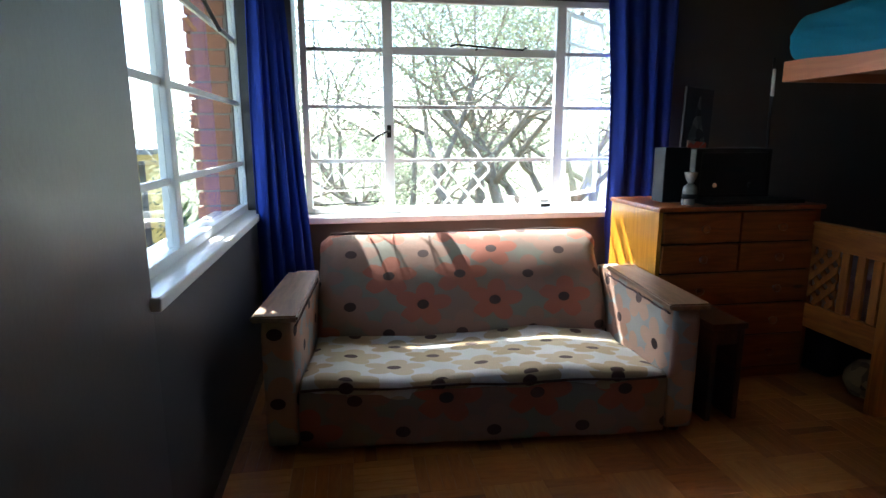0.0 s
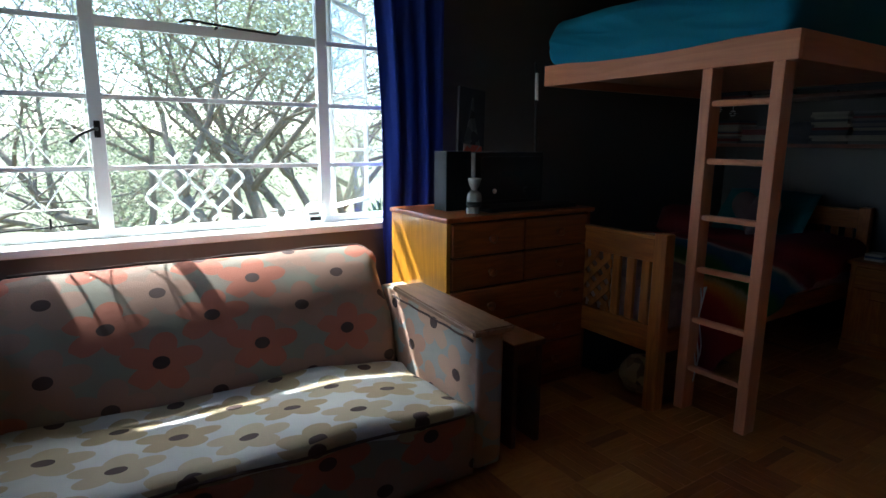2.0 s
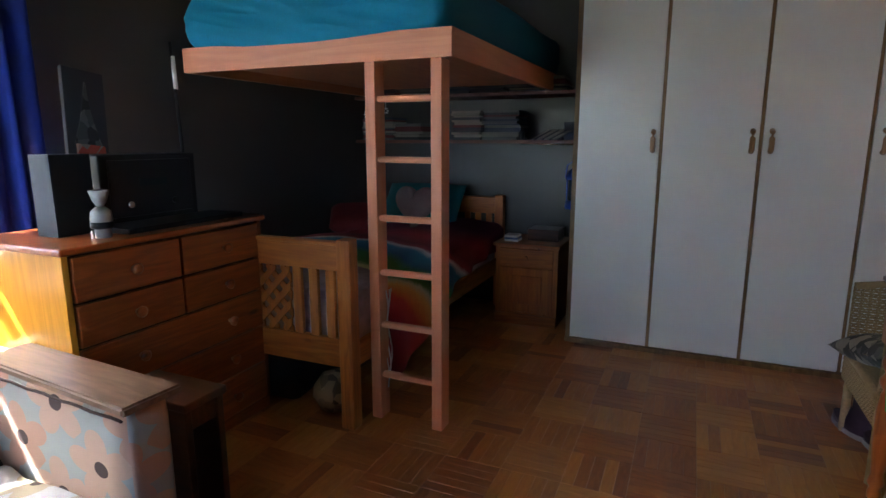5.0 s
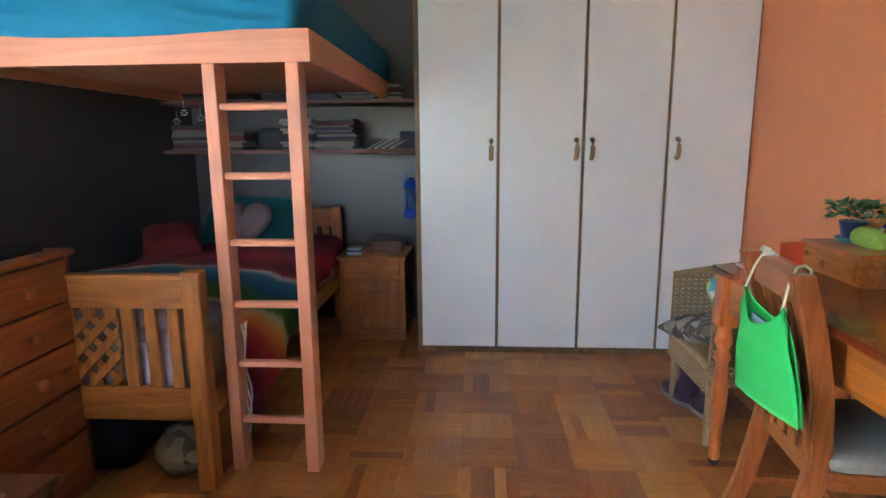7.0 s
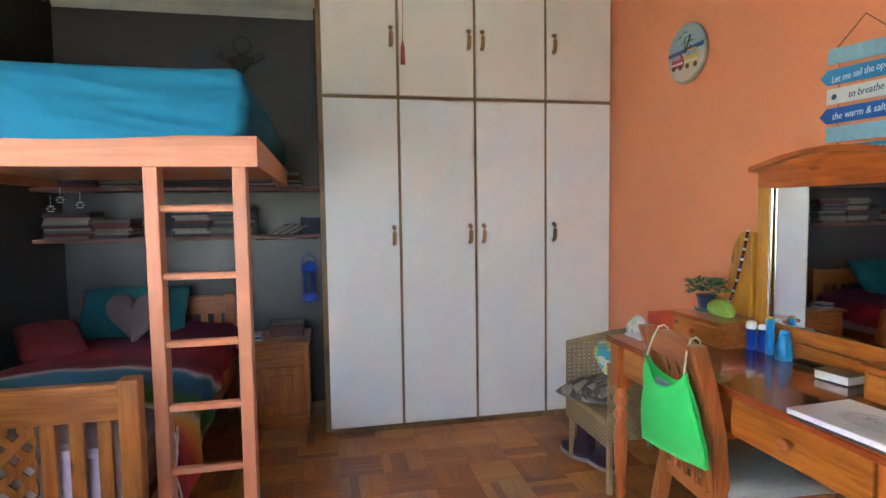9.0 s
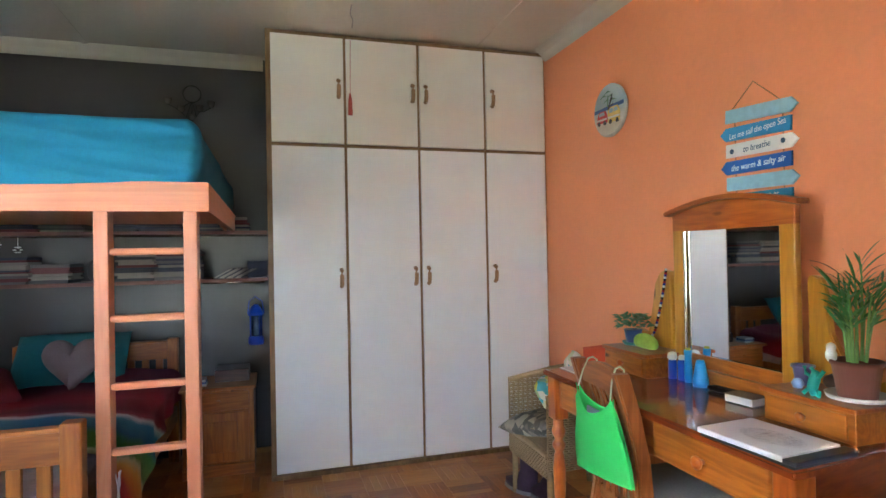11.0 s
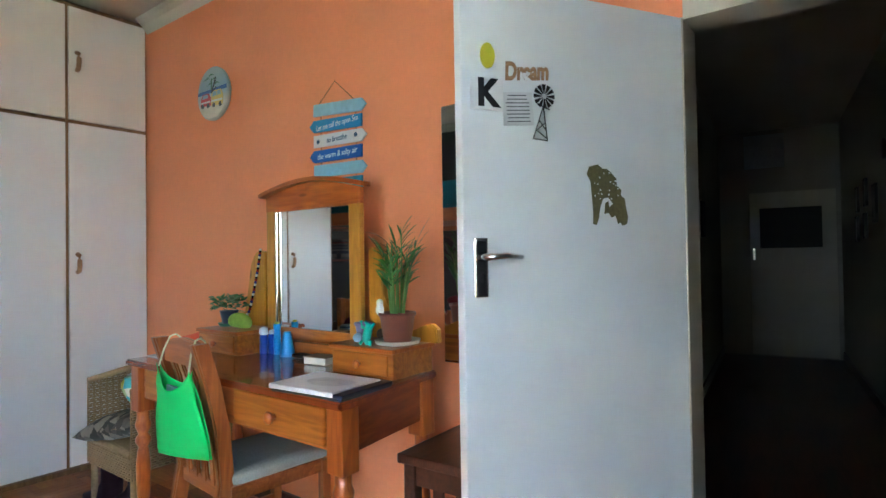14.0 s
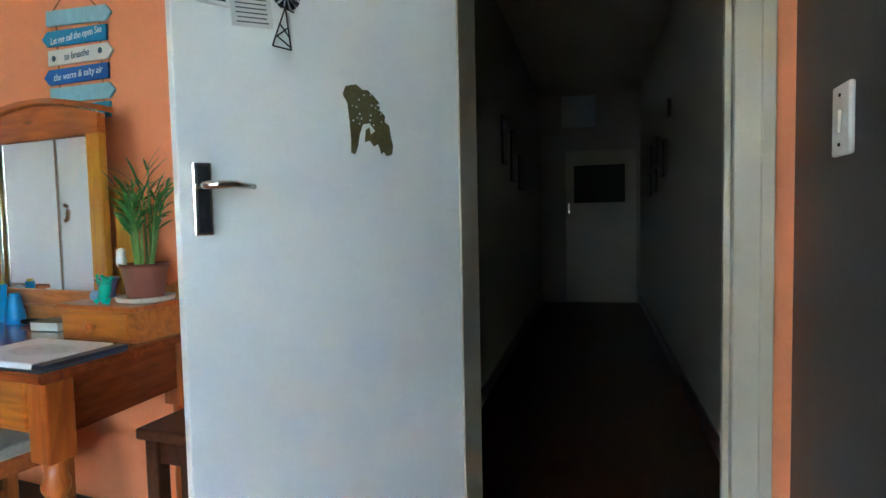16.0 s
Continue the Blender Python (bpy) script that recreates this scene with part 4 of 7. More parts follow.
for x in (-0.095, -0.032, 0.032, 0.095):
    s_ = bent([(0.008, 0.40), (0.022, 0.60), (0.045, 0.75), (0.062, 0.80)], 0.034, 0.014)
    bmesh.ops.translate(s_, vec=(x, 0, 0), verts=s_.verts)
    part("back_slat", s_, CHAIR_Z, chair)
part("seat_pad", cushion(-0.185, -0.405, 0.402, 0.185, -0.012, 0.447, 0.02, 10, 0.008, 0.003), CLOTH_GREY, chair)

GREEN = plain("green_bag_cloth", (0.045, 0.56, 0.11), 0.8, 0.06, 70, 0.25)
def green_bag():
    b = thing("shopping_bag", "bright green cloth shopping bag hanging from the chair back", "bag", (1.758, 0.150, 0), -5)
    bm = bmesh.new()
    nx, nz = 18, 20
    for side in (1, -1):
        g = []
        for j in range(nz + 1):
            v = j / nz
            row = []
            for i in range(nx + 1):
                u = i / nx
                half = lerp(0.130, 0.198, min(1, (1 - v) * 1.25)) if v < 0.9 else 0.130
                x = lerp(-half, half, u)
                sagtop = 0.075 * math.sin(u * math.pi) ** 0.8 * (1 if side == 1 else 0.75)
                z = 0.495 + 0.305 * v - (sagtop * v ** 2) + 0.03 * (1 - v) * (1 - 2 * u)
                puff = 0.022 * math.sin(u * math.pi) * math.sin(min(1, v + 0.2) * math.pi * 0.75)
                y = side * (0.004 + puff) + 0.006 * noise.noise(Vector((u * 3, v * 4, side))) - 0.03 * (1 - v) + 0.0
                row.append(bm.verts.new((x, y, z)))
            g.append(row)
        for a, c in zip(g, g[1:]):
            for i in range(nx):
                f = bm.faces.new((a[i], a[i + 1], c[i + 1], c[i]))
                f.smooth = True
    ob = part("bag_body", bm, GREEN, b)
    sm = ob.modifiers.new("thick", "SOLIDIFY")
    sm.thickness = 0.002
    strap = plain("pale_strap", (0.55, 0.60, 0.42), 0.8)
    for x in (-0.118, 0.118):
        part("strap", tube([(x, 0.002, 0.79), (x * 0.90, -0.012, 0.85), (x * 0.84, -0.030, 0.892), (x * 0.82, -0.048, 0.897), (x * 0.81, -0.063, 0.885), (x * 0.81, -0.067, 0.84)], 0.0035, 6), strap, b, "pale green ribbon handle")
    part("paper", box(-0.05, -0.004, 0.60, 0.05, 0.004, 0.735), plain("blue_grey_paper", (0.25, 0.35, 0.42), 0.7), b, "pale blue paper inside")


green_bag()

# ---- dark stool by the desk ----
st = thing("dark_stool", "dark stained wooden stool under the wall mirror", "stool", (0.83, -0.345, 0), 3)
part("seat", box(-0.22, -0.175, 0.535, 0.22, 0.175, 0.565, 0.006), DARK_WOOD, st)
for sx in (-1, 1):
    for sy in (-1, 1):
        part("leg", box(sx * 0.185 - 0.02, sy * 0.14 - 0.02, 0, sx * 0.185 + 0.02, sy * 0.14 + 0.02, 0.535, 0.004), DARK_WOOD, st)
    part("apron", box(sx * 0.185 - 0.01, -0.12, 0.47, sx * 0.185 + 0.01, 0.12, 0.535, 0.002), DARK_WOOD, st)
part("apron", box(-0.165, 0.13, 0.47, 0.165, 0.15, 0.535, 0.002), DARK_WOOD, st)
for x in (-0.09, 0, 0.09):
    part("slat", box(x - 0.018, 0.134, 0.12, x + 0.018, 0.146, 0.47, 0.002), DARK_WOOD, st)

# ---- wicker chair, cushions, boots ----
WICKER = plain("wicker_weave", (0.26, 0.17, 0.075), 0.75, 0.3, 60, 0.5)
def wicker():
    w = thing("wicker_chair", "low light brown wicker armchair in the corner by the wardrobe", "chair", (2.41, -0.50, 0))
    W, D = 0.44, 0.50
    for x in (0.02, W - 0.02):
        for y in (0.03, D - 0.02):
            part("leg", tube([(x, y, 0), (x, y, 0.36)], 0.016, 8), WICKER, w)
    part("seat", box(0.0, 0.0, 0.31, W, D, 0.35, 0.012), WICKER, w)
    # woven apron and sides: uprights with weft rows
    def weave(name, a, b, z0, z1a, z1b):
        bm = bmesh.new()
        a, b = Vector(a), Vector(b)
        n = 18
        for i in range(n + 1):
            p = a.lerp(b, i / n)
            top = lerp(z1a, z1b, i / n)
            tube_in(bm, [(p.x, p.y, z0), (p.x, p.y, top)], 0.004, 5)
        rows = int((max(z1a, z1b) - z0) / 0.0105)
        for r in range(rows):
            z = z0 + 0.006 + r * 0.0105
            pts = []
            for i in range(n * 2 + 1):
                t = i / (2 * n)
                if z > lerp(z1a, z1b, t):
                    continue
                p = a.lerp(b, t)
                nrm = Vector((-(b - a).y, (b - a).x)).normalized()
                o = 0.004 * (1 if (i // 1 + r) % 2 else -1)
                pts.append((p.x + nrm.x * o, p.y + nrm.y * o, z))
            if len(pts) > 2:
                tube_in(bm, pts, 0.0048, 4)
        part(name, bm, WICKER, w)
        part("rim", tube([(a.x, a.y, z1a), ((a.x + b.x) / 2, (a.y + b.y) / 2, (z1a + z1b) / 2 + 0.01), (b.x, b.y, z1b)], 0.014, 8), WICKER, w)
    weave("side_weave", (W, 0.0), (W, D), 0.25, 0.66, 0.60)
    weave("side_weave", (0.0, 0.0), (0.0, D), 0.25, 0.66, 0.60)
    weave("back_weave", (0.0, 0.0), (W, 0.0), 0.25, 0.66, 0.66)
    weave("front_weave", (0.0, D), (W, D), 0.22, 0.33, 0.33)


wicker()
def camo(name, a, b, c):
    m, nt, p = nodes_of(name)
    n = add(nt, "ShaderNodeTexVoronoi", Scale=22.0)
    nt.links.new(coords(nt), n.inputs["Vector"])
    s = nt.nodes.new("ShaderNodeSeparateXYZ")
    nt.links.new(n.outputs["Color"], s.inputs[0])
    col = ramp(nt, s.outputs[0], [(0.3, a), (0.5, b), (0.8, c)])
    nt.links.new(col, p.inputs["Base Color"])
    p.inputs["Roughness"].default_value = 0.9
    return m


def pillow(name, label, m, at, rot, size, puff, group=""):
    """Square cushion, thick in the middle with pinched corners."""
    bm = bmesh.new()
    n = 16
    for s in (1, -1):
        g = []
        for j in range(n + 1):
            row = []
            for i in range(n + 1):
                u, v = i / n * 2 - 1, j / n * 2 - 1
                e = (1 - u ** 4) * (1 - v ** 4)
                pin = 1 - 0.07 * (u * u + v * v) + 0.08 * (u * u * v * v)
                row.append(bm.verts.new((u * size[0] / 2 * pin, v * size[1] / 2 * pin, s * puff / 2 * e ** 0.55 + 0.004 * noise.noise(Vector((u * 3, v * 3, s))))))
            g.append(row)
        for a, b in zip(g, g[1:]):
            for i in range(n):
                bm.faces.new((a[i], a[i + 1], b[i + 1], b[i])).smooth = True
    bmesh.ops.remove_doubles(bm, verts=bm.verts, dist=0.0015)
    ob = solid(name, bm, m, label, "cushion", group)
    ob.matrix_world = pose(*at, *rot)
    return ob


pillow("patterned_cushion", "brown and black camouflage print cushion on the wicker chair seat", camo("camouflage_cloth", (0.05, 0.045, 0.035), (0.12, 0.10, 0.08), (0.28, 0.24, 0.18)), (2.66, -0.17, 0.415), (-4, 14, 6), (0.52, 0.44), 0.12)
pillow("lemon_cushion", "white, yellow and turquoise lemon print cushion on the wicker chair", camo("lemon_cloth", (0.70, 0.72, 0.70), (0.65, 0.60, 0.06), (0.10, 0.45, 0.50)), (2.80, -0.235, 0.50), (58, 0, -35), (0.30, 0.26), 0.11)
pillow("bright_cushion", "turquoise and white print cushion behind the lemon cushion", camo("teal_cloth", (0.08, 0.35, 0.38), (0.55, 0.60, 0.40), (0.70, 0.70, 0.68)), (2.70, -0.345, 0.615), (70, 20, -20), (0.28, 0.28), 0.09)
pillow("red_cushion", "orange red cushion at the back of the wicker chair", plain("orange_red_cloth", (0.62, 0.08, 0.03), 0.9, 0.15, 60), (2.57, -0.42, 0.68), (78, 12, 0), (0.32, 0.26), 0.08)

BOOT = plain("aubergine_suede", (0.035, 0.015, 0.03), 0.9, 0.3, 40, 0.3)
def boot(at, rz, group="boots"):
    b = thing("ankle_boot", "dark purple suede boot with grey lining standing under the wicker chair", "shoe", at, rz, group)
    bm = bmesh.new()
    rings = []
    for y, z, rx, rz_ in ((-0.02, 0.25, 0.045, 0.05), (-0.02, 0.20, 0.044, 0.05), (-0.02, 0.12, 0.042, 0.052), (-0.005, 0.075, 0.042, 0.07)):
        rings.append([bm.verts.new((rx * math.cos(k * math.pi / 8), y + rz_ * math.sin(k * math.pi / 8), z)) for k in range(16)])
    base = [bm.verts.new((0.042 * math.cos(k * math.pi / 8), 0.03 + (0.125 if math.sin(k * math.pi / 8) > 0 else 0.085) * math.sin(k * math.pi / 8), 0.045)) for k in range(16)]
    low = [bm.verts.new((v.co.x, v.co.y, 0.018)) for v in base]
    rings += [base, low]
    for a, c in zip(rings, rings[1:]):
        for k in range(16):
            bm.faces.new((a[k], a[(k + 1) % 16], c[(k + 1) % 16], c[k])).smooth = True
    bm.faces.new(low[::-1])
    part("upper", bm, BOOT, b)
    s_ = bmesh.new()
    lo = [s_.verts.new((0.046 * math.cos(k * math.pi / 8), 0.03 + (0.13 if math.sin(k * math.pi / 8) > 0 else 0.09) * math.sin(k * math.pi / 8), 0)) for k in range(16)]
    hi = [s_.verts.new((v.co.x, v.co.y, 0.019)) for v in lo]
    s_.faces.new(lo[::-1])
    s_.faces.new(hi)
    for k in range(16):
        s_.faces.new((lo[k], lo[(k + 1) % 16], hi[(k + 1) % 16], hi[k]))
    part("sole", s_, plain("grey_rubber_sole", (0.22, 0.20, 0.20), 0.8), b)
    part("lining", lathe([(0.043, 0.235), (0.05, 0.25), (0.046, 0.285), (0.038, 0.28), (0.036, 0.22)], 14, (0, -0.02, 0)), plain("grey_knit_lining", (0.20, 0.24, 0.28), 0.95), b, "turned down grey knitted lining")


boot((2.80, -0.07, 0), -70)
boot((2.66, -0.13, 0), -75)

# ---- things on the dressing table ----
DT = DH
def leafy(bm, base, tip, w, droop=0.3, seg=6, twist=0.0):
    base, tip = Vector(base), Vector(tip)
    d = tip - base
    side = d.cross(Vector((0, 0, 1)))
    side = side.normalized() if side.length > 1e-4 else Vector((1, 0, 0))
    side = Matrix.Rotation(twist, 3, d.normalized()) @ side
    rows = []
    for i in range(seg + 1):
        t = i / seg
        p = base + d * t + Vector((0, 0, droop * d.length * (t - t * t)))
        ww = w * math.sin(min(1, t * 1.15 + 0.08) * math.pi) ** 0.7 if t < 0.99 else 0.0004
        up = Vector((0, 0, ww * 0.25))
        rows.append([bm.verts.new(p - side * ww / 2 + up), bm.verts.new(p), bm.verts.new(p + side * ww / 2 + up)])
    for a, b in zip(rows, rows[1:]):
        for k in range(2):
            bm.faces.new((a[k], a[k + 1], b[k + 1], b[k])).smooth = True


LEAF_G = plain("palm_leaf_green", (0.035, 0.125, 0.022), 0.4, 0.35, 25, 0.1)
LEAF_D = plain("dry_leaf_brown", (0.16, 0.09, 0.04), 0.7, 0.2)
TERRA = plain("brown_plastic_pot", (0.20, 0.065, 0.04), 0.5, 0.08)
palm = thing("potted_palm", "green parlour palm in a brown plastic pot on the dressing table", "plant", (1.19, -0.338, DT + 0.10))
part("saucer", lathe([(0.07, 0.0), (0.098, 0.006), (0.105, 0.022), (0.098, 0.022), (0.09, 0.010), (0.0001, 0.008)], 28), plain("white_saucer", (0.55, 0.52, 0.48), 0.4), palm, "off-white plastic saucer")
part("pot", lathe([(0.062, 0.01), (0.080, 0.13), (0.086, 0.13), (0.086, 0.145), (0.078, 0.145), (0.074, 0.125), (0.0001, 0.12)], 28), TERRA, palm)
lv, ld, stm = bmesh.new(), bmesh.new(), bmesh.new()
rnd = random.Random(4)
for i in range(13):
    a = rnd.uniform(0, 2 * math.pi)
    h = rnd.uniform(0.16, 0.30)
    r = rnd.uniform(0.02, 0.10)
    b0 = Vector((0.025 * math.cos(a), 0.025 * math.sin(a), 0.12))
    top = Vector((r * math.cos(a), min(r * math.sin(a), 0.08) * 0.8, 0.14 + h))
    tube_in(stm, [b0, b0.lerp(top, 0.5) + Vector((0, 0, 0.03)), top], [0.005, 0.004, 0.002], 5)
    for k in range(11):
        t = 0.36 + 0.06 * k
        p = b0.lerp(top, min(1, t)) + Vector((0, 0, 0.02))
        aa = a + (1.1 if k % 2 else -1.1) * rnd.uniform(0.4, 1.2)
        ln = rnd.uniform(0.07, 0.15)
        tip = p + Vector((ln * 0.65 * math.cos(aa), ln * 0.5 * math.sin(aa), ln * rnd.uniform(0.2, 0.9)))
        leafy(lv, p, tip, rnd.uniform(0.007, 0.012), 0.3, 5, rnd.uniform(-1, 1))
for a, ln in ((0.4, 0.26), (0.0, 0.24), (2.9, 0.20), (2.5, 0.22), (-0.5, 0.2), (3.3, 0.16)):
    b0 = Vector((0.03 * math.cos(a), 0.0, 0.38 - 0.03 * (ln < 0.21)))
    leafy(ld, b0, b0 + Vector((ln * 0.7 * math.cos(a), ln * 0.25 * math.sin(a), ln * 0.22)), 0.006, 0.6, 9)
part("leaves", lv, LEAF_G, palm)
part("stem", stm, plain("palm_stem", (0.14, 0.26, 0.06), 0.5), palm)
part("dry_tips", ld, LEAF_D, palm, "dry brown drooping leaves")
for ob in palm.children:
    ob.data.transform(Matrix.Scale(0.76 if ob.name.startswith(("pot", "saucer")) else 0.88, 4))
WHITE_C = plain("white_ceramic", (0.70, 0.70, 0.68), 0.3)
owl = thing("owl_figurine", "small white owl figurine perched on the palm pot", "figurine", (1.235, -0.300, DT + 0.202))
solid_o = lathe([(0.012, 0.0), (0.020, 0.012), (0.021, 0.03), (0.016, 0.045), (0.018, 0.055), (0.015, 0.068), (0.004, 0.075)], 12)
solid_o.transform(Matrix.Scale(0.72, 4))
part("body", solid_o, WHITE_C, owl)

TEALP = plain("teal_plastic", (0.02, 0.42, 0.30), 0.45, 0.1)
gk = solid("gecko_figurine", tube([(0, 0, 0.0), (0.004, 0.004, 0.02), (0, 0, 0.045), (-0.004, 0, 0.065), (0, 0.012, 0.08)], [0.010, 0.015, 0.016, 0.012, 0.006], 10), TEALP, "teal plastic gecko figurine standing on the drawer box", "figurine")
bmg = bmesh.new()
bmg.from_mesh(gk.data)
for pth in ([(0, 0, 0.05), (0.022, 0.006, 0.060), (0.028, 0.004, 0.080)], [(0, 0, 0.05), (-0.022, 0.006, 0.058), (-0.03, 0.0, 0.075)], [(0, 0, 0.015), (0.02, 0.006, 0.012), (0.024, 0.016, 0.002)], [(0, 0, 0.015), (-0.02, 0.006, 0.012), (-0.024, 0.016, 0.002)]):
    tube_in(bmg, pth, 0.006, 8)
bmg.to_mesh(gk.data)
bmg.free()
gk.matrix_world = pose(1.262, -0.268, DT + 0.102)
PURP = plain("purple_grey_china", (0.16, 0.15, 0.30), 0.35, 0.1)
solid("flower_cup", lathe([(0.02, 0), (0.026, 0.004), (0.022, 0.012), (0.028, 0.05), (0.034, 0.055), (0.034, 0.062), (0.028, 0.06), (0.022, 0.02), (0.0001, 0.018)], 20, (1.378, -0.36, DT + 0.100)), PURP, "purple grey scalloped china cup on the drawer box", "cup")
solid("blue_ball", lathe([(0.0001, 0.0), (0.012, 0.003), (0.018, 0.016), (0.012, 0.029), (0.0001, 0.032)], 14, (1.345, -0.30, DT + 0.10)), plain("pale_blue_glaze", (0.25, 0.36, 0.55), 0.3), "small pale blue glazed ball on the drawer box", "ornament")
stone = cushion(-0.045, -0.03, 0, 0.045, 0.03, 0.042, 0.02, 6, 0, 0.006)
so = solid("brown_stone", stone, plain("brown_stone", (0.14, 0.09, 0.06), 0.5, 0.3), "smooth brown stone lying on the drawer box", "stone")
so.matrix_world = pose(1.285, -0.405, DT + 0.10, 0, 0, 20)
# book
bk = thing("small_book", "small thick book with white pages lying by the drawer box", "book", (1.56, -0.315, DT), 8)
part("pages", box(-0.052, -0.034, 0.003, 0.052, 0.036, 0.028, 0.001), plain("book_pages", (0.62, 0.62, 0.58), 0.8), bk)
part("cover", box(-0.055, -0.037, 0.028, 0.055, 0.039, 0.031, 0.001), plain("brown_cover", (0.14, 0.09, 0.05), 0.5), bk)
# drawing pad and folder
def sketch_mat():
    m, nt, p = nodes_of("ink_drawing_paper")
    n = add(nt, "ShaderNodeTexNoise", Scale=9.0, Detail=8.0, Distortion=3.0)
    nt.links.new(coords(nt), n.inputs["Vector"])
    a = nt.nodes.new("ShaderNodeMath")
    a.operation = "PINGPONG"
    a.inputs[1].default_value = 0.03
    nt.links.new(n.outputs[0], a.inputs[0])
    lines = ramp(nt, a.outputs[0], [(0.004, (0.06, 0.06, 0.08)), (0.009, (0.72, 0.72, 0.74))])
    d = add(nt, "ShaderNodeVectorMath")
    d.operation = "LENGTH"
    mp = nt.nodes.new("ShaderNodeMapping")
    tc = nt.nodes.new("ShaderNodeTexCoord")
    mp.inputs["Scale"].default_value = (9, 14, 1)
    mp.inputs["Location"].default_value = (0.0, 0, 0)
    nt.links.new(tc.outputs["Object"], mp.inputs[0])
    nt.links.new(mp.outputs[0], d.inputs[0])
    mask = ramp(nt, d.outputs["Value"], [(0.75, (0, 0, 0)), (0.95, (1, 1, 1))])
    mx = nt.nodes.new("ShaderNodeMix")
    mx.data_type = "RGBA"
    nt.links.new(mask, mx.inputs[0])
    nt.links.new(lines, mx.inputs[6])
    mx.inputs[7].default_value = (0.72, 0.72, 0.74, 1)
    nt.links.new(mx.outputs[2], p.inputs["Base Color"])
    p.inputs["Roughness"].default_value = 0.7
    return m


fd = thing("drawing_folder", "open dark blue folder with an ink drawing on white paper", "folder", (1.215, -0.055, DT), 4)
part("folder_back", box(-0.152, -0.112, 0.0, 0.135, 0.112, 0.006, 0.002), plain("navy_folder", (0.015, 0.025, 0.05), 0.4), fd)
part("folder_edge", box(-0.156, -0.112, 0.006, -0.118, 0.112, 0.018, 0.003), plain("navy_folder_edge", (0.012, 0.02, 0.045), 0.4), fd)
part("paper_block", box(-0.116, -0.103, 0.006, 0.150, 0.108, 0.019, 0.002), plain("paper_stack", (0.70, 0.71, 0.73), 0.8), fd)
part("drawing", box(-0.115, -0.102, 0.0192, 0.149, 0.107, 0.0205), sketch_mat(), fd, "ink line drawing")

# toiletries
BLUE_T = plain("blue_bottle_plastic", (0.03, 0.30, 0.62), 0.3, 0.05)
BLUE_D = plain("deep_blue_plastic", (0.01, 0.07, 0.42), 0.3, 0.05)
def bottle(at, prof, m, label, cap=None):
    b = thing("toiletry_bottle", label, "bottle", at, 0, "toiletries on the dressing table")
    part("bottle_body", lathe(prof, 18), m, b)
    if cap:
        part("cap", lathe(cap[0], 14), cap[1], b)


bottle((1.930, -0.365, DT), [(0.017, 0), (0.017, 0.07), (0.015, 0.082)], BLUE_D, "deep blue deodorant can on the dressing table", ([(0.013, 0.082), (0.013, 0.097), (0.01, 0.10)], WHITE_C))
bottle((1.968, -0.350, DT), [(0.017, 0), (0.017, 0.065), (0.015, 0.078)], BLUE_D, "short blue roll-on bottle on the dressing table", ([(0.015, 0.078), (0.020, 0.085), (0.017, 0.105), (0.006, 0.11)], WHITE_C))
bottle((1.888, -0.360, DT), [(0.014, 0), (0.016, 0.04), (0.013, 0.105), (0.015, 0.107), (0.015, 0.128)], BLUE_T, "tall pale blue lotion tube on the dressing table", ([(0.010, 0.128), (0.010, 0.136)], plain("yellow_cap", (0.6, 0.5, 0.05), 0.5)))
bottle((1.815, -0.355, DT), [(0.030, 0), (0.030, 0.02), (0.018, 0.085), (0.018, 0.09)], BLUE_T, "wide blue plastic bottle leaning by the mirror", ([(0.015, 0.09), (0.015, 0.10)], BLUE_T))
solid("hair_clip", cushion(-0.06, -0.02, 0, 0.06, 0.02, 0.018, 0.008, 5, 0, 0.004), BLACK, "black hair accessory lying before the mirror", "accessory").matrix_world = pose(1.70, -0.36, DT, 0, 0, 8)
# small pot plant and chameleon on the left box
sp = thing("small_pot_plant", "small leafy plant in a dark blue pot with green saucer", "plant", (2.235, -0.355, DT + 0.10))
part("saucer", lathe([(0.04, 0), (0.05, 0.015), (0.045, 0.015), (0.0001, 0.006)], 18), plain("dark_green_saucer", (0.02, 0.10, 0.07), 0.4), sp)
part("pot", lathe([(0.028, 0.006), (0.040, 0.065), (0.042, 0.07), (0.036, 0.07), (0.0001, 0.055)], 18), plain("navy_pot", (0.02, 0.035, 0.09), 0.35), sp)
lb = bmesh.new()
for i in range(110):
    a, r = rnd.uniform(0, 2 * math.pi), rnd.uniform(0.0, 0.085)
    p = Vector((r * math.cos(a), r * math.sin(a) * 0.8, 0.075 + rnd.uniform(0, 0.075) * (1 - r * 5)))
    leafy(lb, p, p + Vector((0.03 * math.cos(a), 0.03 * math.sin(a), rnd.uniform(-0.012, 0.015))), 0.024, 0.3, 4, rnd.uniform(-0.6, 0.6))
part("foliage", lb, plain("ivy_leaf", (0.05, 0.15, 0.045), 0.5, 0.35), sp)
lime = plain("lime_plush", (0.26, 0.38, 0.05), 0.9, 0.25, 50)
cm = cushion(-0.050, -0.022, 0.0, 0.050, 0.022, 0.055, 0.025, 8, 0.012, 0.016)
solid("chameleon_toy", cm, lime, "lime green patterned plush chameleon on the drawer box", "toy").matrix_world = pose(2.115, -0.33, DT + 0.10, 0, 0, 12)
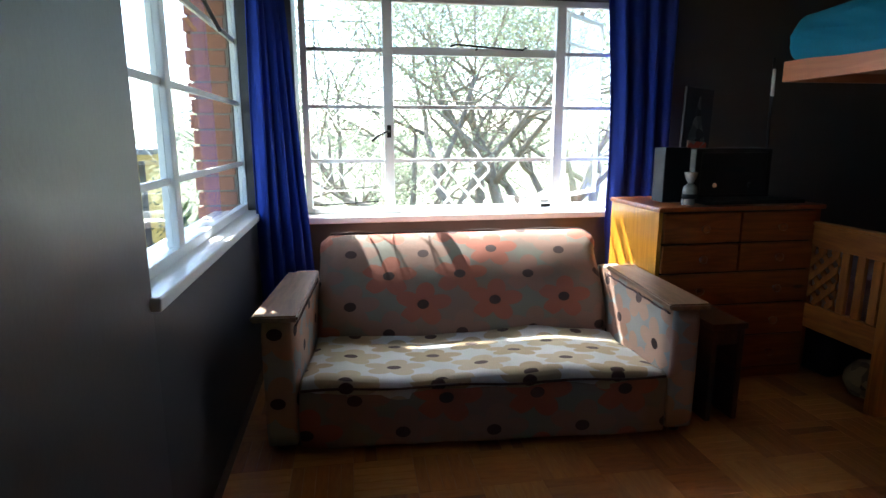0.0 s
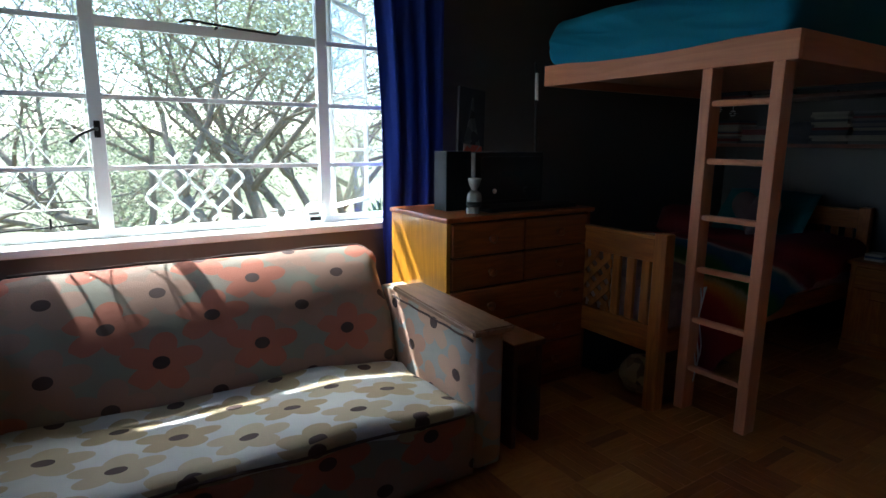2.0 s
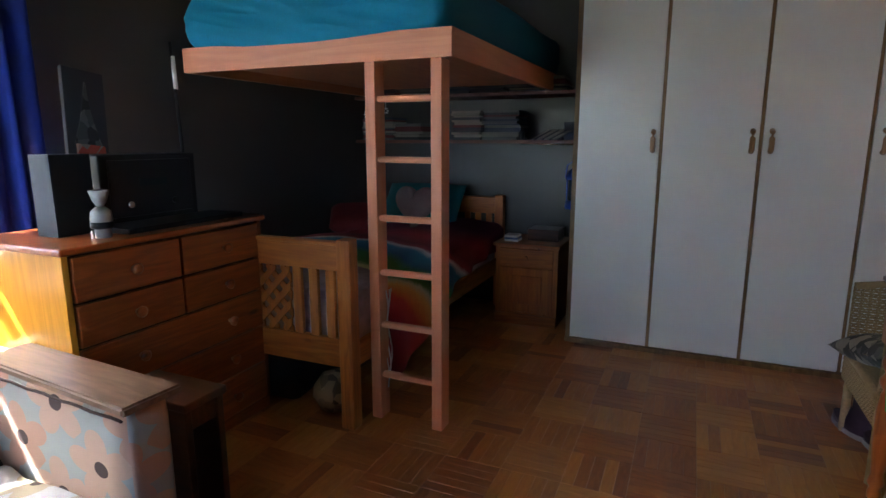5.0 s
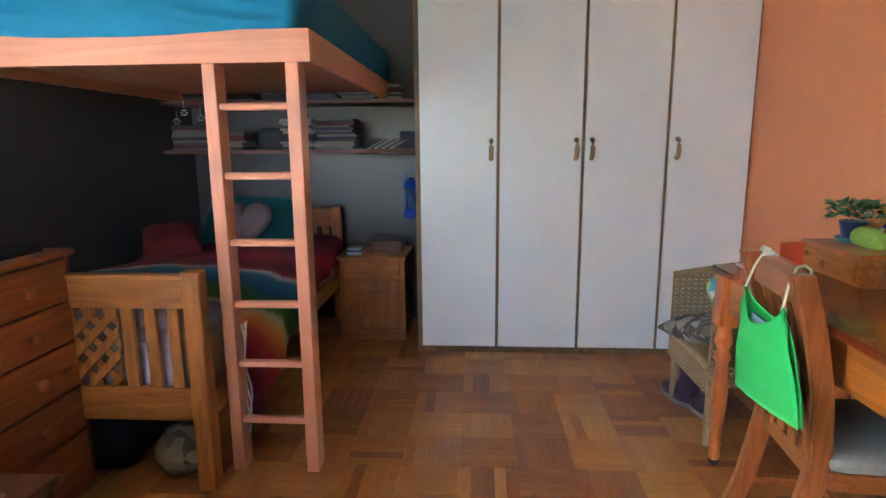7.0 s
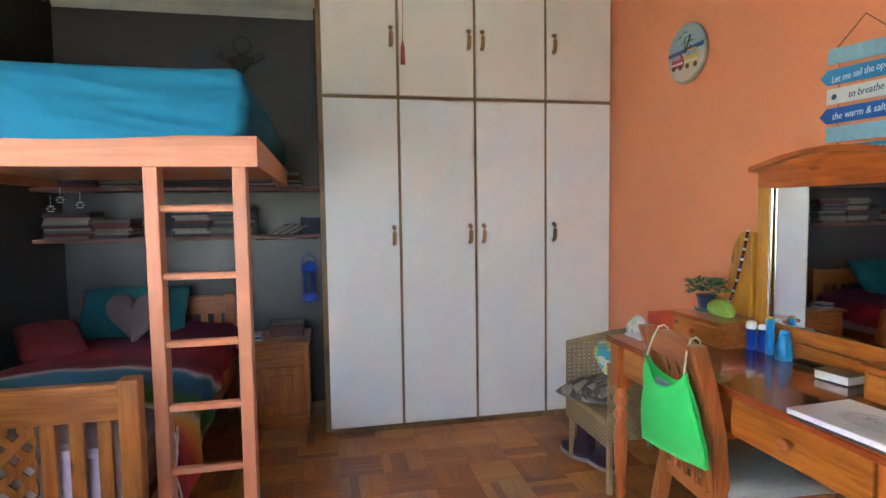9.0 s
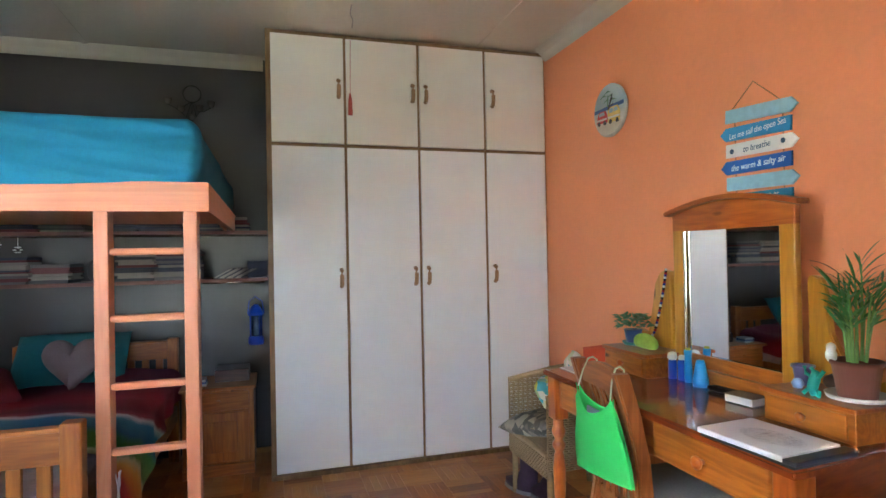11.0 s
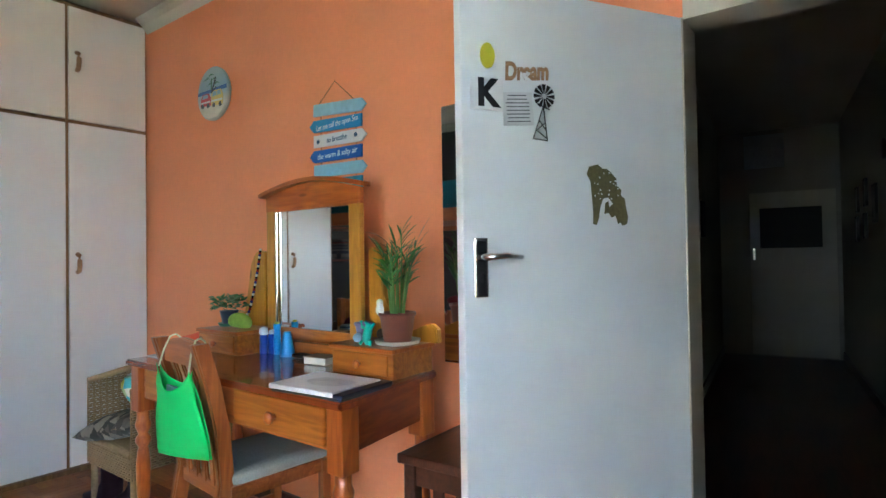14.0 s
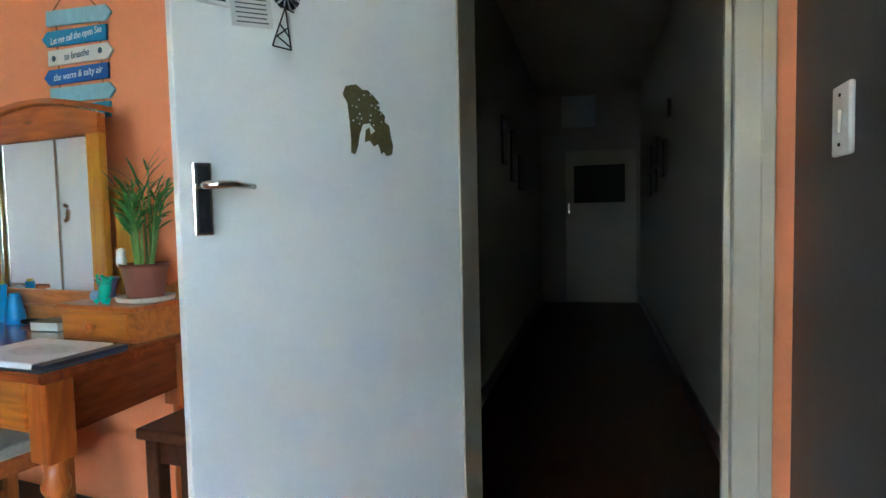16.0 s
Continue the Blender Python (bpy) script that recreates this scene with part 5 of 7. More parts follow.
# bead chain hanging from the mirror
chain = thing("bead_chain", "dark and silver bead chain draped over the mirror post", "necklace", (0, 0, 0))
BEADS = [plain("bead_" + c, col, 0.2, 0.1) for c, col in (("silver", (0.6, 0.6, 0.6)), ("black", (0.02, 0.02, 0.03)), ("red", (0.25, 0.02, 0.03)), ("blue", (0.03, 0.04, 0.25)))]
for i in range(34):
    t = i / 33
    x = 2.060 + 0.03 * t + 0.06 * t * t
    y = -0.402 + 0.02 * t + 0.15 * max(0, t - 0.8)
    z = 1.20 - 0.345 * t ** 1.1
    if t > 0.86:
        z = DT + 0.02 - 0.012 * (t - 0.86) / 0.14
        x += 0.10 * (t - 0.86)
    part("bead", lathe([(0.002, -0.006), (0.006, -0.003), (0.006, 0.004), (0.002, 0.006)], 8, (x, y, z)), BEADS[i % 4], chain)
# paper and cards at the far corner
solid("paper_sheet", box(2.20, -0.20, DT, 2.33, -0.03, DT + 0.004), plain("paper_white", (0.66, 0.64, 0.66), 0.8), "loose sheets of white paper at the corner of the dressing table", "paper")

# ---- on the orange wall ----
def clock_face():
    m, nt, p = nodes_of("painted_clock_face")
    tc = nt.nodes.new("ShaderNodeTexCoord")
    s = nt.nodes.new("ShaderNodeSeparateXYZ")
    nt.links.new(tc.outputs["Object"], s.inputs[0])
    n = add(nt, "ShaderNodeTexNoise", Scale=26.0, Detail=2.0)
    nt.links.new(tc.outputs["Object"], n.inputs["Vector"])
    k = nt.nodes.new("ShaderNodeMath")
    k.operation = "MULTIPLY_ADD"
    k.inputs[1].default_value = 0.07
    nt.links.new(n.outputs[0], k.inputs[0])
    nt.links.new(s.outputs[2], k.inputs[2])
    mr = nt.nodes.new("ShaderNodeMapRange")
    mr.inputs["From Min"].default_value, mr.inputs["From Max"].default_value = -0.13, 0.20
    nt.links.new(k.outputs[0], mr.inputs[0])
    r = ramp(nt, mr.outputs[0], [(0.15, (0.42, 0.42, 0.34)), (0.30, (0.60, 0.58, 0.50)), (0.36, (0.50, 0.50, 0.44)), (0.62, (0.30, 0.44, 0.52)), (0.85, (0.42, 0.52, 0.52))])
    nt.links.new(r, p.inputs["Base Color"])
    p.inputs["Roughness"].default_value = 0.5
    return m


ck = thing("wall_clock", "round printed wall clock with a red and yellow car picture", "clock", (2.646, OY, 2.040))
disc = lathe([(0.128, 0.0), (0.140, 0.012), (0.142, 0.028), (0.139, 0.032)], 48)
bmesh.ops.rotate(disc, cent=(0, 0, 0), matrix=Matrix.Rotation(radians(-90), 3, "X"), verts=disc.verts)
part("clock_disc", disc, clock_face(), ck)
CARS = {"red": plain("clock_red", (0.45, 0.03, 0.03), 0.5), "yellow": plain("clock_yellow", (0.62, 0.46, 0.12), 0.5), "blue": plain("clock_blue", (0.03, 0.10, 0.30), 0.5), "dark": plain("clock_dark", (0.03, 0.03, 0.04), 0.5)}
def patch(c, pts, lift):
    part("picture_patch", prism(pts, "y", 0.032, 0.032 + lift, 0), CARS[c], ck)
CARS.update({"sand": plain("clock_sand", (0.55, 0.50, 0.40), 0.5), "green": plain("clock_green", (0.10, 0.22, 0.14), 0.5), "white": plain("clock_white", (0.65, 0.66, 0.62), 0.5), "glass": plain("clock_glass", (0.25, 0.38, 0.45), 0.4)})
patch("sand", [(-0.115, -0.078), (0.115, -0.062), (0.085, -0.108), (0.03, -0.130), (-0.045, -0.128), (-0.09, -0.102)], 0.0012)
patch("blue", [(-0.136, 0.005), (-0.136, 0.026), (0.136, 0.022), (0.136, 0.004)], 0.0012)
patch("red", [(0.012, -0.062), (0.012, -0.022), (0.030, 0.004), (0.088, 0.006), (0.106, -0.018), (0.112, -0.056)], 0.0018)
patch("glass", [(0.034, -0.018), (0.040, 0.000), (0.082, 0.001), (0.092, -0.018)], 0.0024)
patch("yellow", [(-0.100, -0.072), (-0.104, -0.022), (-0.084, 0.010), (-0.004, 0.014), (0.008, -0.020), (0.006, -0.066)], 0.0018)
patch("glass", [(-0.088, -0.018), (-0.078, 0.004), (-0.050, 0.005), (-0.050, -0.018)], 0.0024)
patch("glass", [(-0.044, -0.018), (-0.044, 0.005), (-0.012, 0.007), (-0.006, -0.018)], 0.0024)
patch("white", [(-0.098, -0.050), (-0.098, -0.040), (0.004, -0.036), (0.005, -0.046)], 0.0024)
patch("white", [(0.018, -0.045), (0.018, -0.036), (0.108, -0.034), (0.109, -0.042)], 0.0024)
for wx, wz in ((-0.078, -0.068), (-0.018, -0.064), (0.036, -0.060), (0.090, -0.056)):
    patch("dark", [(wx + 0.013 * math.cos(k * math.pi / 5), wz + 0.013 * math.sin(k * math.pi / 5)) for k in range(10)], 0.0030)
for k, (gx, gz) in enumerate(((-0.02, 0.075), (0.015, 0.055), (-0.045, 0.05), (0.045, 0.085), (0.005, 0.10))):
    patch("green", [(gx - 0.030, gz - 0.006), (gx, gz + 0.006), (gx + 0.034, gz - 0.010), (gx + 0.004, gz - 0.002)], 0.0012 + 0.0003 * k)
patch("green", [(0.002, 0.020), (0.010, 0.020), (0.004, 0.080), (0.000, 0.080)], 0.0028)
for ang, ln in ((-35, 0.075), (-62, 0.055), (-30, 0.09)):
    h_ = box(-0.003, 0.037, 0, 0.003, 0.039, ln)
    bmesh.ops.rotate(h_, cent=(0, 0, 0), matrix=Matrix.Rotation(radians(ang), 3, "Y"), verts=h_.verts)
    part("clock_hand", h_, CARS["dark"], ck)


def text_on(name, words, size, at, rot, m, parent, shear=0.0, width=None, bold=0.0):
    """Lettering as real geometry, flat on its board."""
    cu = bpy.data.curves.new(name, "FONT")
    cu.offset = bold
    cu.body, cu.size, cu.extrude, cu.align_x, cu.align_y, cu.shear = words, size, 0.0006, "CENTER", "CENTER", shear
    tmp = new(name, cu)
    deps = bpy.context.evaluated_depsgraph_get()
    me = bpy.data.meshes.new_from_object(tmp.evaluated_get(deps))
    bpy.data.objects.remove(tmp)
    ob = new(name, me)
    me.materials.clear()
    me.materials.append(m)
    ob.matrix_world = pose(*at, *rot)
    if width and ob.dimensions.x > 0:
        k = width / ob.dimensions.x
        ob.scale = (k, 1, 1)
    ob.parent = parent
    return ob


sg = thing("plank_sign", "hanging sign of blue and white arrow planks on a string", "sign", (1.71, OY, 0))
PB = {"pale": plain("pale_blue_board", (0.28, 0.50, 0.58), 0.7, 0.15, 40), "mid": plain("mid_blue_board", (0.03, 0.24, 0.47), 0.7, 0.12, 40), "white": plain("white_board", (0.68, 0.66, 0.60), 0.7, 0.08, 40), "deep": plain("deep_blue_board", (0.012, 0.10, 0.36), 0.7, 0.12, 40)}
INKW, INKB = plain("white_ink", (0.7, 0.74, 0.76), 0.6), plain("blue_ink", (0.03, 0.08, 0.14), 0.6)
# rows: height, colour, arrow towards the door (-1) or the wardrobe (1), tilt, words
rows_ = [(1.805, "pale", -1, 4.0, "", INKW), (1.737, "mid", 1, 2.5, "Let me sail the open Sea", INKW), (1.672, "white", -1, 1.5, "to breathe", INKB), (1.606, "deep", 1, 1.0, "the warm & salty air", INKW), (1.540, "pale", -1, 1.5, "", INKW), (1.475, "mid", 1, 0.5, "OF THINGS TO BE", INKW)]
for z, c, side, tilt, words, ink in rows_:
    hw, hh = 0.150, 0.0265
    pts = [(-hw, -hh), (-hw, hh), (hw, hh), (hw, -hh)]
    if side == -1:
        pts = [(-hw, -hh), (-hw - 0.028, 0), (-hw, hh), (hw, hh), (hw, -hh)]
    else:
        pts = [(-hw, -hh), (-hw, hh), (hw, hh), (hw + 0.028, 0), (hw, -hh)]
    pl = prism(pts, "y", 0.004, 0.013, 0.001)
    bmesh.ops.rotate(pl, cent=(0, 0, 0), matrix=Matrix.Rotation(radians(-tilt), 3, "Y"), verts=pl.verts)
    bmesh.ops.translate(pl, vec=(0, 0, z), verts=pl.verts)
    b_ = part("plank", pl, PB[c], sg)
    if words:
        t_ = text_on("lettering", words, 0.034, (0, 0.0138, z), (90, -tilt, 180), ink, b_, 0.2, min(0.26, 0.0125 * len(words)))
    if c == "white":
        for sx in (-0.118, 0.118):
            sunr = lathe([(0.010, 0), (0.010, 0.001), (0.007, 0.001)], 12)
            bmesh.ops.rotate(sunr, cent=(0, 0, 0), matrix=Matrix.Rotation(radians(-90), 3, "X"), verts=sunr.verts)
            bmesh.ops.translate(sunr, vec=(sx, 0.0135, z), verts=sunr.verts)
            part("sun_mark", sunr, INKB, b_)
part("string", tube([(0.13, 0.008, 1.83), (0.015, 0.006, 1.925), (-0.115, 0.008, 1.815)], 0.0022, 5), plain("jute_string", (0.32, 0.16, 0.07), 0.9), sg)
for sx in (-0.11, 0.11):
    part("link_string", tube([(sx, 0.003, 1.80), (sx, 0.003, 1.47)], 0.0018, 5), plain("jute_string_b", (0.32, 0.16, 0.07), 0.9), sg)

wm = thing("wall_mirror", "tall narrow unframed mirror on the orange wall behind the door", "mirror", (0.945, OY, 0))
part("mirror_back", box(-0.20, 0.001, 0.77, 0.20, 0.010, 1.71, 0.002), BLACK, wm)
part("mirror_sheet", box(-0.196, 0.010, 0.774, 0.196, 0.014, 1.706), MIRROR, wm, "clear mirror glass")

# ---- light switch ----
sw = thing("light_switch", "white plastic light switch plate on the dark wall", "light switch", (-0.4795, -0.268, 1.226), -85.3)
part("plate", box(-0.038, 0.0, -0.058, 0.038, 0.010, 0.058, 0.004), WHITE_C, sw)
part("rocker", box(-0.009, 0.010, -0.022, 0.009, 0.016, 0.016, 0.002), WHITE_C, sw)
for z in (-0.04, 0.04):
    part("screw", lathe([(0.003, 0), (0.003, 0.002)], 8, (0, 0.0, 0)), BLACK, sw).matrix_local = pose(0, 0.010, z, -90, 0, 0)

# ---- stuck on the bedroom door (local x from the hinge, y off the leaf) ----
def on_leaf(name, label, cat):
    t = thing(name, label, cat)
    t.matrix_world = LEAF.matrix_world.copy()
    return t


oval = on_leaf("oval_badge", "yellow oval badge stuck on the door", "badge")
ov = prism([(0.617 + 0.019 * math.cos(a * math.pi / 10), 1.628 + 0.031 * math.sin(a * math.pi / 10)) for a in range(20)], "y", 0.0005, 0.006, 0.001)
part("badge_disc", ov, plain("yellow_badge", (0.60, 0.55, 0.03), 0.4), oval)
kt = on_leaf("letter_tile", "white tile with a large black stencilled letter K", "tile")
part("tile", box(0.578, 0.0005, 1.497, 0.664, 0.008, 1.572, 0.002), WHITE_C, kt)
text_on("letter", "K", 0.088, (0.621, 0.0088, 1.535), (90, 0, 180), BLACK, kt, 0, 0.060, 0.004)
DREAM = wood("thin_ply", (0.22, 0.12, 0.05), (0.40, 0.24, 0.12), "x", 0.6, 3, False)
dm = on_leaf("wooden_word", "brown wooden word Dream stuck on the door", "sign")
dt_ = text_on("word", "Dream", 0.06, (0.512, 0.004, 1.600), (90, -6, 180), DREAM, dm, 0.2, 0.125, 0.0025)
pm = on_leaf("printed_card", "white card with several lines of small dark print", "card")
cardm = Matrix.Translation((0.536, 0, 1.508)) @ Matrix.Rotation(radians(5), 4, "Y")
cb = box(-0.042, 0.0005, -0.040, 0.042, 0.003, 0.040)
bmesh.ops.transform(cb, matrix=cardm, verts=cb.verts)
cd = part("card", cb, plain("grey_white_card", (0.60, 0.60, 0.60), 0.6), pm)
for i in range(8):
    wd = rnd.uniform(0.026, 0.036)
    ln_ = box(-wd, 0.003, 0.031 - i * 0.009, wd, 0.0036, 0.0335 - i * 0.009)
    bmesh.ops.transform(ln_, matrix=cardm, verts=ln_.verts)
    part("print_line", ln_, plain("print_grey_%s" % "abcdefgh"[i], (0.10, 0.10, 0.11), 0.7), cd)
wmill = on_leaf("windmill_cutout", "black metal cut-out of a wind pump stuck on the door", "ornament")
wb_ = bmesh.new()
c0 = Vector((0.462, 0.004, 1.545))
for k in range(12):
    a = k * math.pi / 6
    pts = [(0.007, a - 0.12), (0.030, a - 0.20), (0.030, a + 0.14), (0.007, a + 0.10)]
    vs = [wb_.verts.new((c0.x + r * math.cos(q), 0.005, c0.z + r * math.sin(q))) for r, q in pts]
    ws_ = [wb_.verts.new((v.co.x, 0.003, v.co.z)) for v in vs]
    wb_.faces.new(vs)
    wb_.faces.new(ws_[::-1])
    for j in range(4):
        wb_.faces.new((vs[j], vs[(j + 1) % 4], ws_[(j + 1) % 4], ws_[j]))
part("wheel", wb_, BLACK_IRON, wmill)
tb = bmesh.new()
for a, b in (((0.465, 1.52), (0.495, 1.438)), ((0.465, 1.52), (0.455, 1.435)), ((0.495, 1.438), (0.455, 1.435)), ((0.478, 1.485), (0.458, 1.46)), ((0.460, 1.48), (0.490, 1.455)), ((0.486, 1.46), (0.456, 1.440)), ((0.447, 1.513), (0.482, 1.525))):
    tube_in(tb, [(a[0], 0.004, a[1]), (b[0], 0.004, b[1])], 0.0017, 5)
part("tower", tb, BLACK_IRON, wmill)
# scraped patch where the paint came off
rp = random.Random(9)
outline = [(0.330, 1.378), (0.305, 1.383), (0.290, 1.374), (0.272, 1.376), (0.258, 1.362), (0.246, 1.350), (0.242, 1.332), (0.228, 1.322), (0.232, 1.308), (0.218, 1.296), (0.214, 1.272), (0.209, 1.25), (0.214, 1.232), (0.226, 1.226), (0.235, 1.238), (0.242, 1.232), (0.250, 1.252), (0.262, 1.246), (0.270, 1.262), (0.285, 1.256), (0.283, 1.285), (0.270, 1.292), (0.268, 1.276), (0.256, 1.282), (0.272, 1.302), (0.290, 1.296), (0.300, 1.272), (0.302, 1.245), (0.310, 1.228), (0.320, 1.232), (0.319, 1.26), (0.322, 1.30), (0.328, 1.34), (0.337, 1.36)]
OLIVE = plain("olive_old_paint", (0.115, 0.10, 0.035), 0.85, 0.35, 90, 0.5)
pt = prism([(x + rp.uniform(-.002, .002), z + rp.uniform(-.002, .002)) for x, z in outline], "y", 0.0003, 0.0014)
pk = part("scraped_patch", pt, OLIVE, LEAF, "rough olive patch where paint came off")
for i in range(26):
    x, z = rp.uniform(0.235, 0.315), rp.uniform(1.29, 1.365)
    q = lathe([(0.0016 + 0.001 * rp.random(), 0), (0.001, 0.0006)], 6)
    bmesh.ops.rotate(q, cent=(0, 0, 0), matrix=Matrix.Rotation(radians(-90), 3, "X"), verts=q.verts)
    bmesh.ops.translate(q, vec=(x, 0.0015, z), verts=q.verts)
    part("paint_fleck", q, PAINT_DOOR, pk)

# ---- passage details ----
def hallthing(name, label, cat, kind=""):
    t = thing(name, label, cat)
    t.matrix_world = hx.matrix_world.copy()
    if kind: t["kind"] = kind
    return t


pdr = hallthing("passage_door", "closed white door with a dark upper pane at the passage end", "door", "structure")
DXC = 0.295
# white door in darker cream, which puts the dimness into its colour
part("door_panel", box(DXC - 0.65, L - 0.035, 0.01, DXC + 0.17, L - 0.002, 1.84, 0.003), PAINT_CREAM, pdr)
part("door_pane", box(DXC - 0.55, L - 0.040, 1.21, DXC + 0.04, L - 0.035, 1.66, 0.002), plain("dark_pane", (0.01, 0.012, 0.012), 0.5, 0.1), pdr, "dark glass pane")
part("door_lock", box(DXC - 0.625, L - 0.045, 1.08, DXC - 0.60, L - 0.035, 1.21, 0.002), CHROME, pdr)
for i, (y, z, w_, h_) in enumerate(((3.3, 1.5, 0.16, 0.28), (3.75, 1.62, 0.14, 0.22), (3.8, 1.36, 0.14, 0.2), (4.25, 1.6, 0.14, 0.22), (4.3, 1.35, 0.14, 0.22))):
    f = hallthing("framed_picture", "small dark framed picture on the passage wall", "picture")
    f["group"] = "pictures along the passage"
    part("frame", box(0.492, y - w_ / 2, z - h_ / 2, 0.510, y + w_ / 2, z + h_ / 2, 0.003), BLACK, f)
    part("print", box(0.489, y - w_ / 2 + 0.02, z - h_ / 2 + 0.02, 0.492, y + w_ / 2 - 0.02, z + h_ / 2 - 0.02), plain("faded_print_%s" % "abcde"[i], (0.12, 0.13, 0.10), 0.5, 0.5, 12), f)
for i, (y, z, w_, h_) in enumerate(((2.6, 1.62, 0.2, 0.34), (3.05, 1.55, 0.2, 0.4), (3.5, 1.45, 0.2, 0.3))):
    f = hallthing("framed_picture", "dark framed picture hanging on the far passage wall", "picture")
    f["group"] = "pictures along the passage"
    part("frame", box(-0.658, y - w_ / 2, z - h_ / 2, -0.640, y + w_ / 2, z + h_ / 2, 0.003), BLACK, f)
    part("print", box(-0.640, y - w_ / 2 + 0.02, z - h_ / 2 + 0.02, -0.637, y + w_ / 2 - 0.02, z + h_ / 2 - 0.02), plain("grey_print_%s" % "abc"[i], (0.14, 0.14, 0.13), 0.5, 0.5, 12), f)
plq = hallthing("wall_plaque", "small round brown plaque high on the passage wall", "ornament")
pq = lathe([(0.07, 0), (0.07, 0.015), (0.05, 0.02)], 20)
bmesh.ops.rotate(pq, cent=(0, 0, 0), matrix=Matrix.Rotation(radians(-90), 3, "Y"), verts=pq.verts)
bmesh.ops.translate(pq, vec=(0.51, 2.9, 1.83), verts=pq.verts)
part("plaque", pq, DARK_WOOD, plq)
tr = hallthing("transom_pane", "pale transom glass above the door at the passage end", "window", "structure")
part("transom", box(-0.40, L - 0.02, 2.12, 0.0, L - 0.003, 2.50, 0.003), plain("pale_transom", (0.55, 0.58, 0.56), 0.2), tr)

# ---- on the chest of drawers ----
HC = 0.855
GREYM = plain("brushed_grey_side", (0.014, 0.018, 0.027), 0.65, 0.05, spec=0.2)
spk = thing("loudspeaker_box", "tall black loudspeaker with a grey side on the chest", "speaker", (1.37, 2.55, HC))
part("speaker_body", box(0.0, -0.10, 0, 0.13, 0.0, 0.262, 0.003), BLACK, spk)
part("speaker_side", box(-0.004, -0.10, 0, 0.0, 0.0, 0.262), GREYM, spk, "brushed grey side panel")
tv = thing("black_hifi", "black stereo unit with a dark glass front on the chest", "stereo", (1.56, 2.50, HC))
part("case", box(0, 0, 0, 0.42, 0.18, 0.255, 0.006), BLACK, tv)
part("front_panel", box(0.03, -0.006, 0.03, 0.39, 0.0, 0.235, 0.002), plain("dark_gloss", (0.008, 0.008, 0.01), 0.3, spec=0.3), tv)
part("display", box(0.15, -0.008, 0.14, 0.27, -0.006, 0.165), plain("dim_display", (0.03, 0.035, 0.04), 0.2), tv)
part("control_knob", rod((0.10, -0.02, 0.075), (0.10, -0.006, 0.075), 0.012), CHROME, tv)
part("control_knob", rod((0.30, -0.02, 0.075), (0.30, -0.006, 0.075), 0.012), BLACK, tv)
solid("black_tray", box(1.50, 2.30, HC, 2.02, 2.47, HC + 0.018, 0.004), BLACK, "flat black tray lying along the front of the chest", "tray")
pc = thing("canvas_picture", "dark canvas with a speckled tower leaning against the wall", "picture", (1.79, 2.70, HC + 0.25))
pc.matrix_world = pose(1.675, 2.70, HC + 0.235, -8, 7, 0)
part("canvas", box(-0.080, 0, 0, 0.080, 0.018, 0.335, 0.002), plain("black_canvas", (0.012, 0.013, 0.02), 0.7), pc)
tower = prism([(-0.055, 0.05), (-0.03, 0.13), (-0.014, 0.20), (0.0, 0.29), (0.006, 0.29), (0.014, 0.20), (0.03, 0.13), (0.055, 0.05)], "y", -0.002, 0.0)
part("tower_print", tower, camo("tower_speckle", (0.015, 0.015, 0.018), (0.05, 0.05, 0.055), (0.09, 0.09, 0.09)), pc)
part("lettered_block", box(-0.05, -0.015, -0.003, 0.055, -0.002, 0.052), camo("orange_label", (0.30, 0.05, 0.03), (0.30, 0.26, 0.22), (0.04, 0.02, 0.02)), pc, "orange block with pale lettering")
jr = thing("wrapped_jar", "small jar wrapped in clear and white cellophane, tied at its neck", "jar", (1.435, 2.335, HC))
CELL = plain("cellophane", (0.24, 0.22, 0.20), 0.25, 0.3, 40, 0.4)
part("jar_body", lathe([(0.024, 0), (0.026, 0.01), (0.024, 0.03), (0.030, 0.04), (0.034, 0.06), (0.03, 0.085), (0.013, 0.10)], 16), CELL, jr)
part("wrapper_top", lathe([(0.011, 0.10), (0.022, 0.12), (0.031, 0.150), (0.028, 0.152), (0.0001, 0.11)], 9), CELL, jr)
part("band", lathe([(0.0315, 0.030), (0.0345, 0.036), (0.0345, 0.05), (0.0315, 0.052)], 16), BLACK, jr)
solid("remote_light", box(1.392, 2.325, HC, 1.402, 2.335, HC + 0.028, 0.004), WHITE_C, "tiny white stopper standing on the chest", "stopper")
pl_ = thing("fishing_pole", "black pole with a white grip leaning at the loft bed corner", "pole")
part("shaft", rod((2.075, 2.655, HC + 0.002), (2.135, 2.755, 1.58), 0.008), BLACK, pl_)
part("grip", rod((2.118, 2.722, 1.38), (2.132, 2.744, 1.52), 0.0095), WHITE_C, pl_)

# ---- small pine table by the sofa ----
tb_ = thing("small_pine_bench", "low dark wooden bench between the sofa arm and the chest", "bench", (1.375, 2.03, 0))
part("bench_top", box(-0.08, -0.15, 0.40, 0.08, 0.15, 0.425, 0.004), DARK_WOOD, tb_)
for sx in (-1, 1):
    part("bench_leg", box(sx * 0.06 - 0.012, -0.14, 0, sx * 0.06 + 0.012, 0.14, 0.40, 0.003), DARK_WOOD, tb_)
part("bench_apron", box(-0.048, -0.13, 0.33, 0.048, -0.11, 0.40, 0.002), DARK_WOOD, tb_)

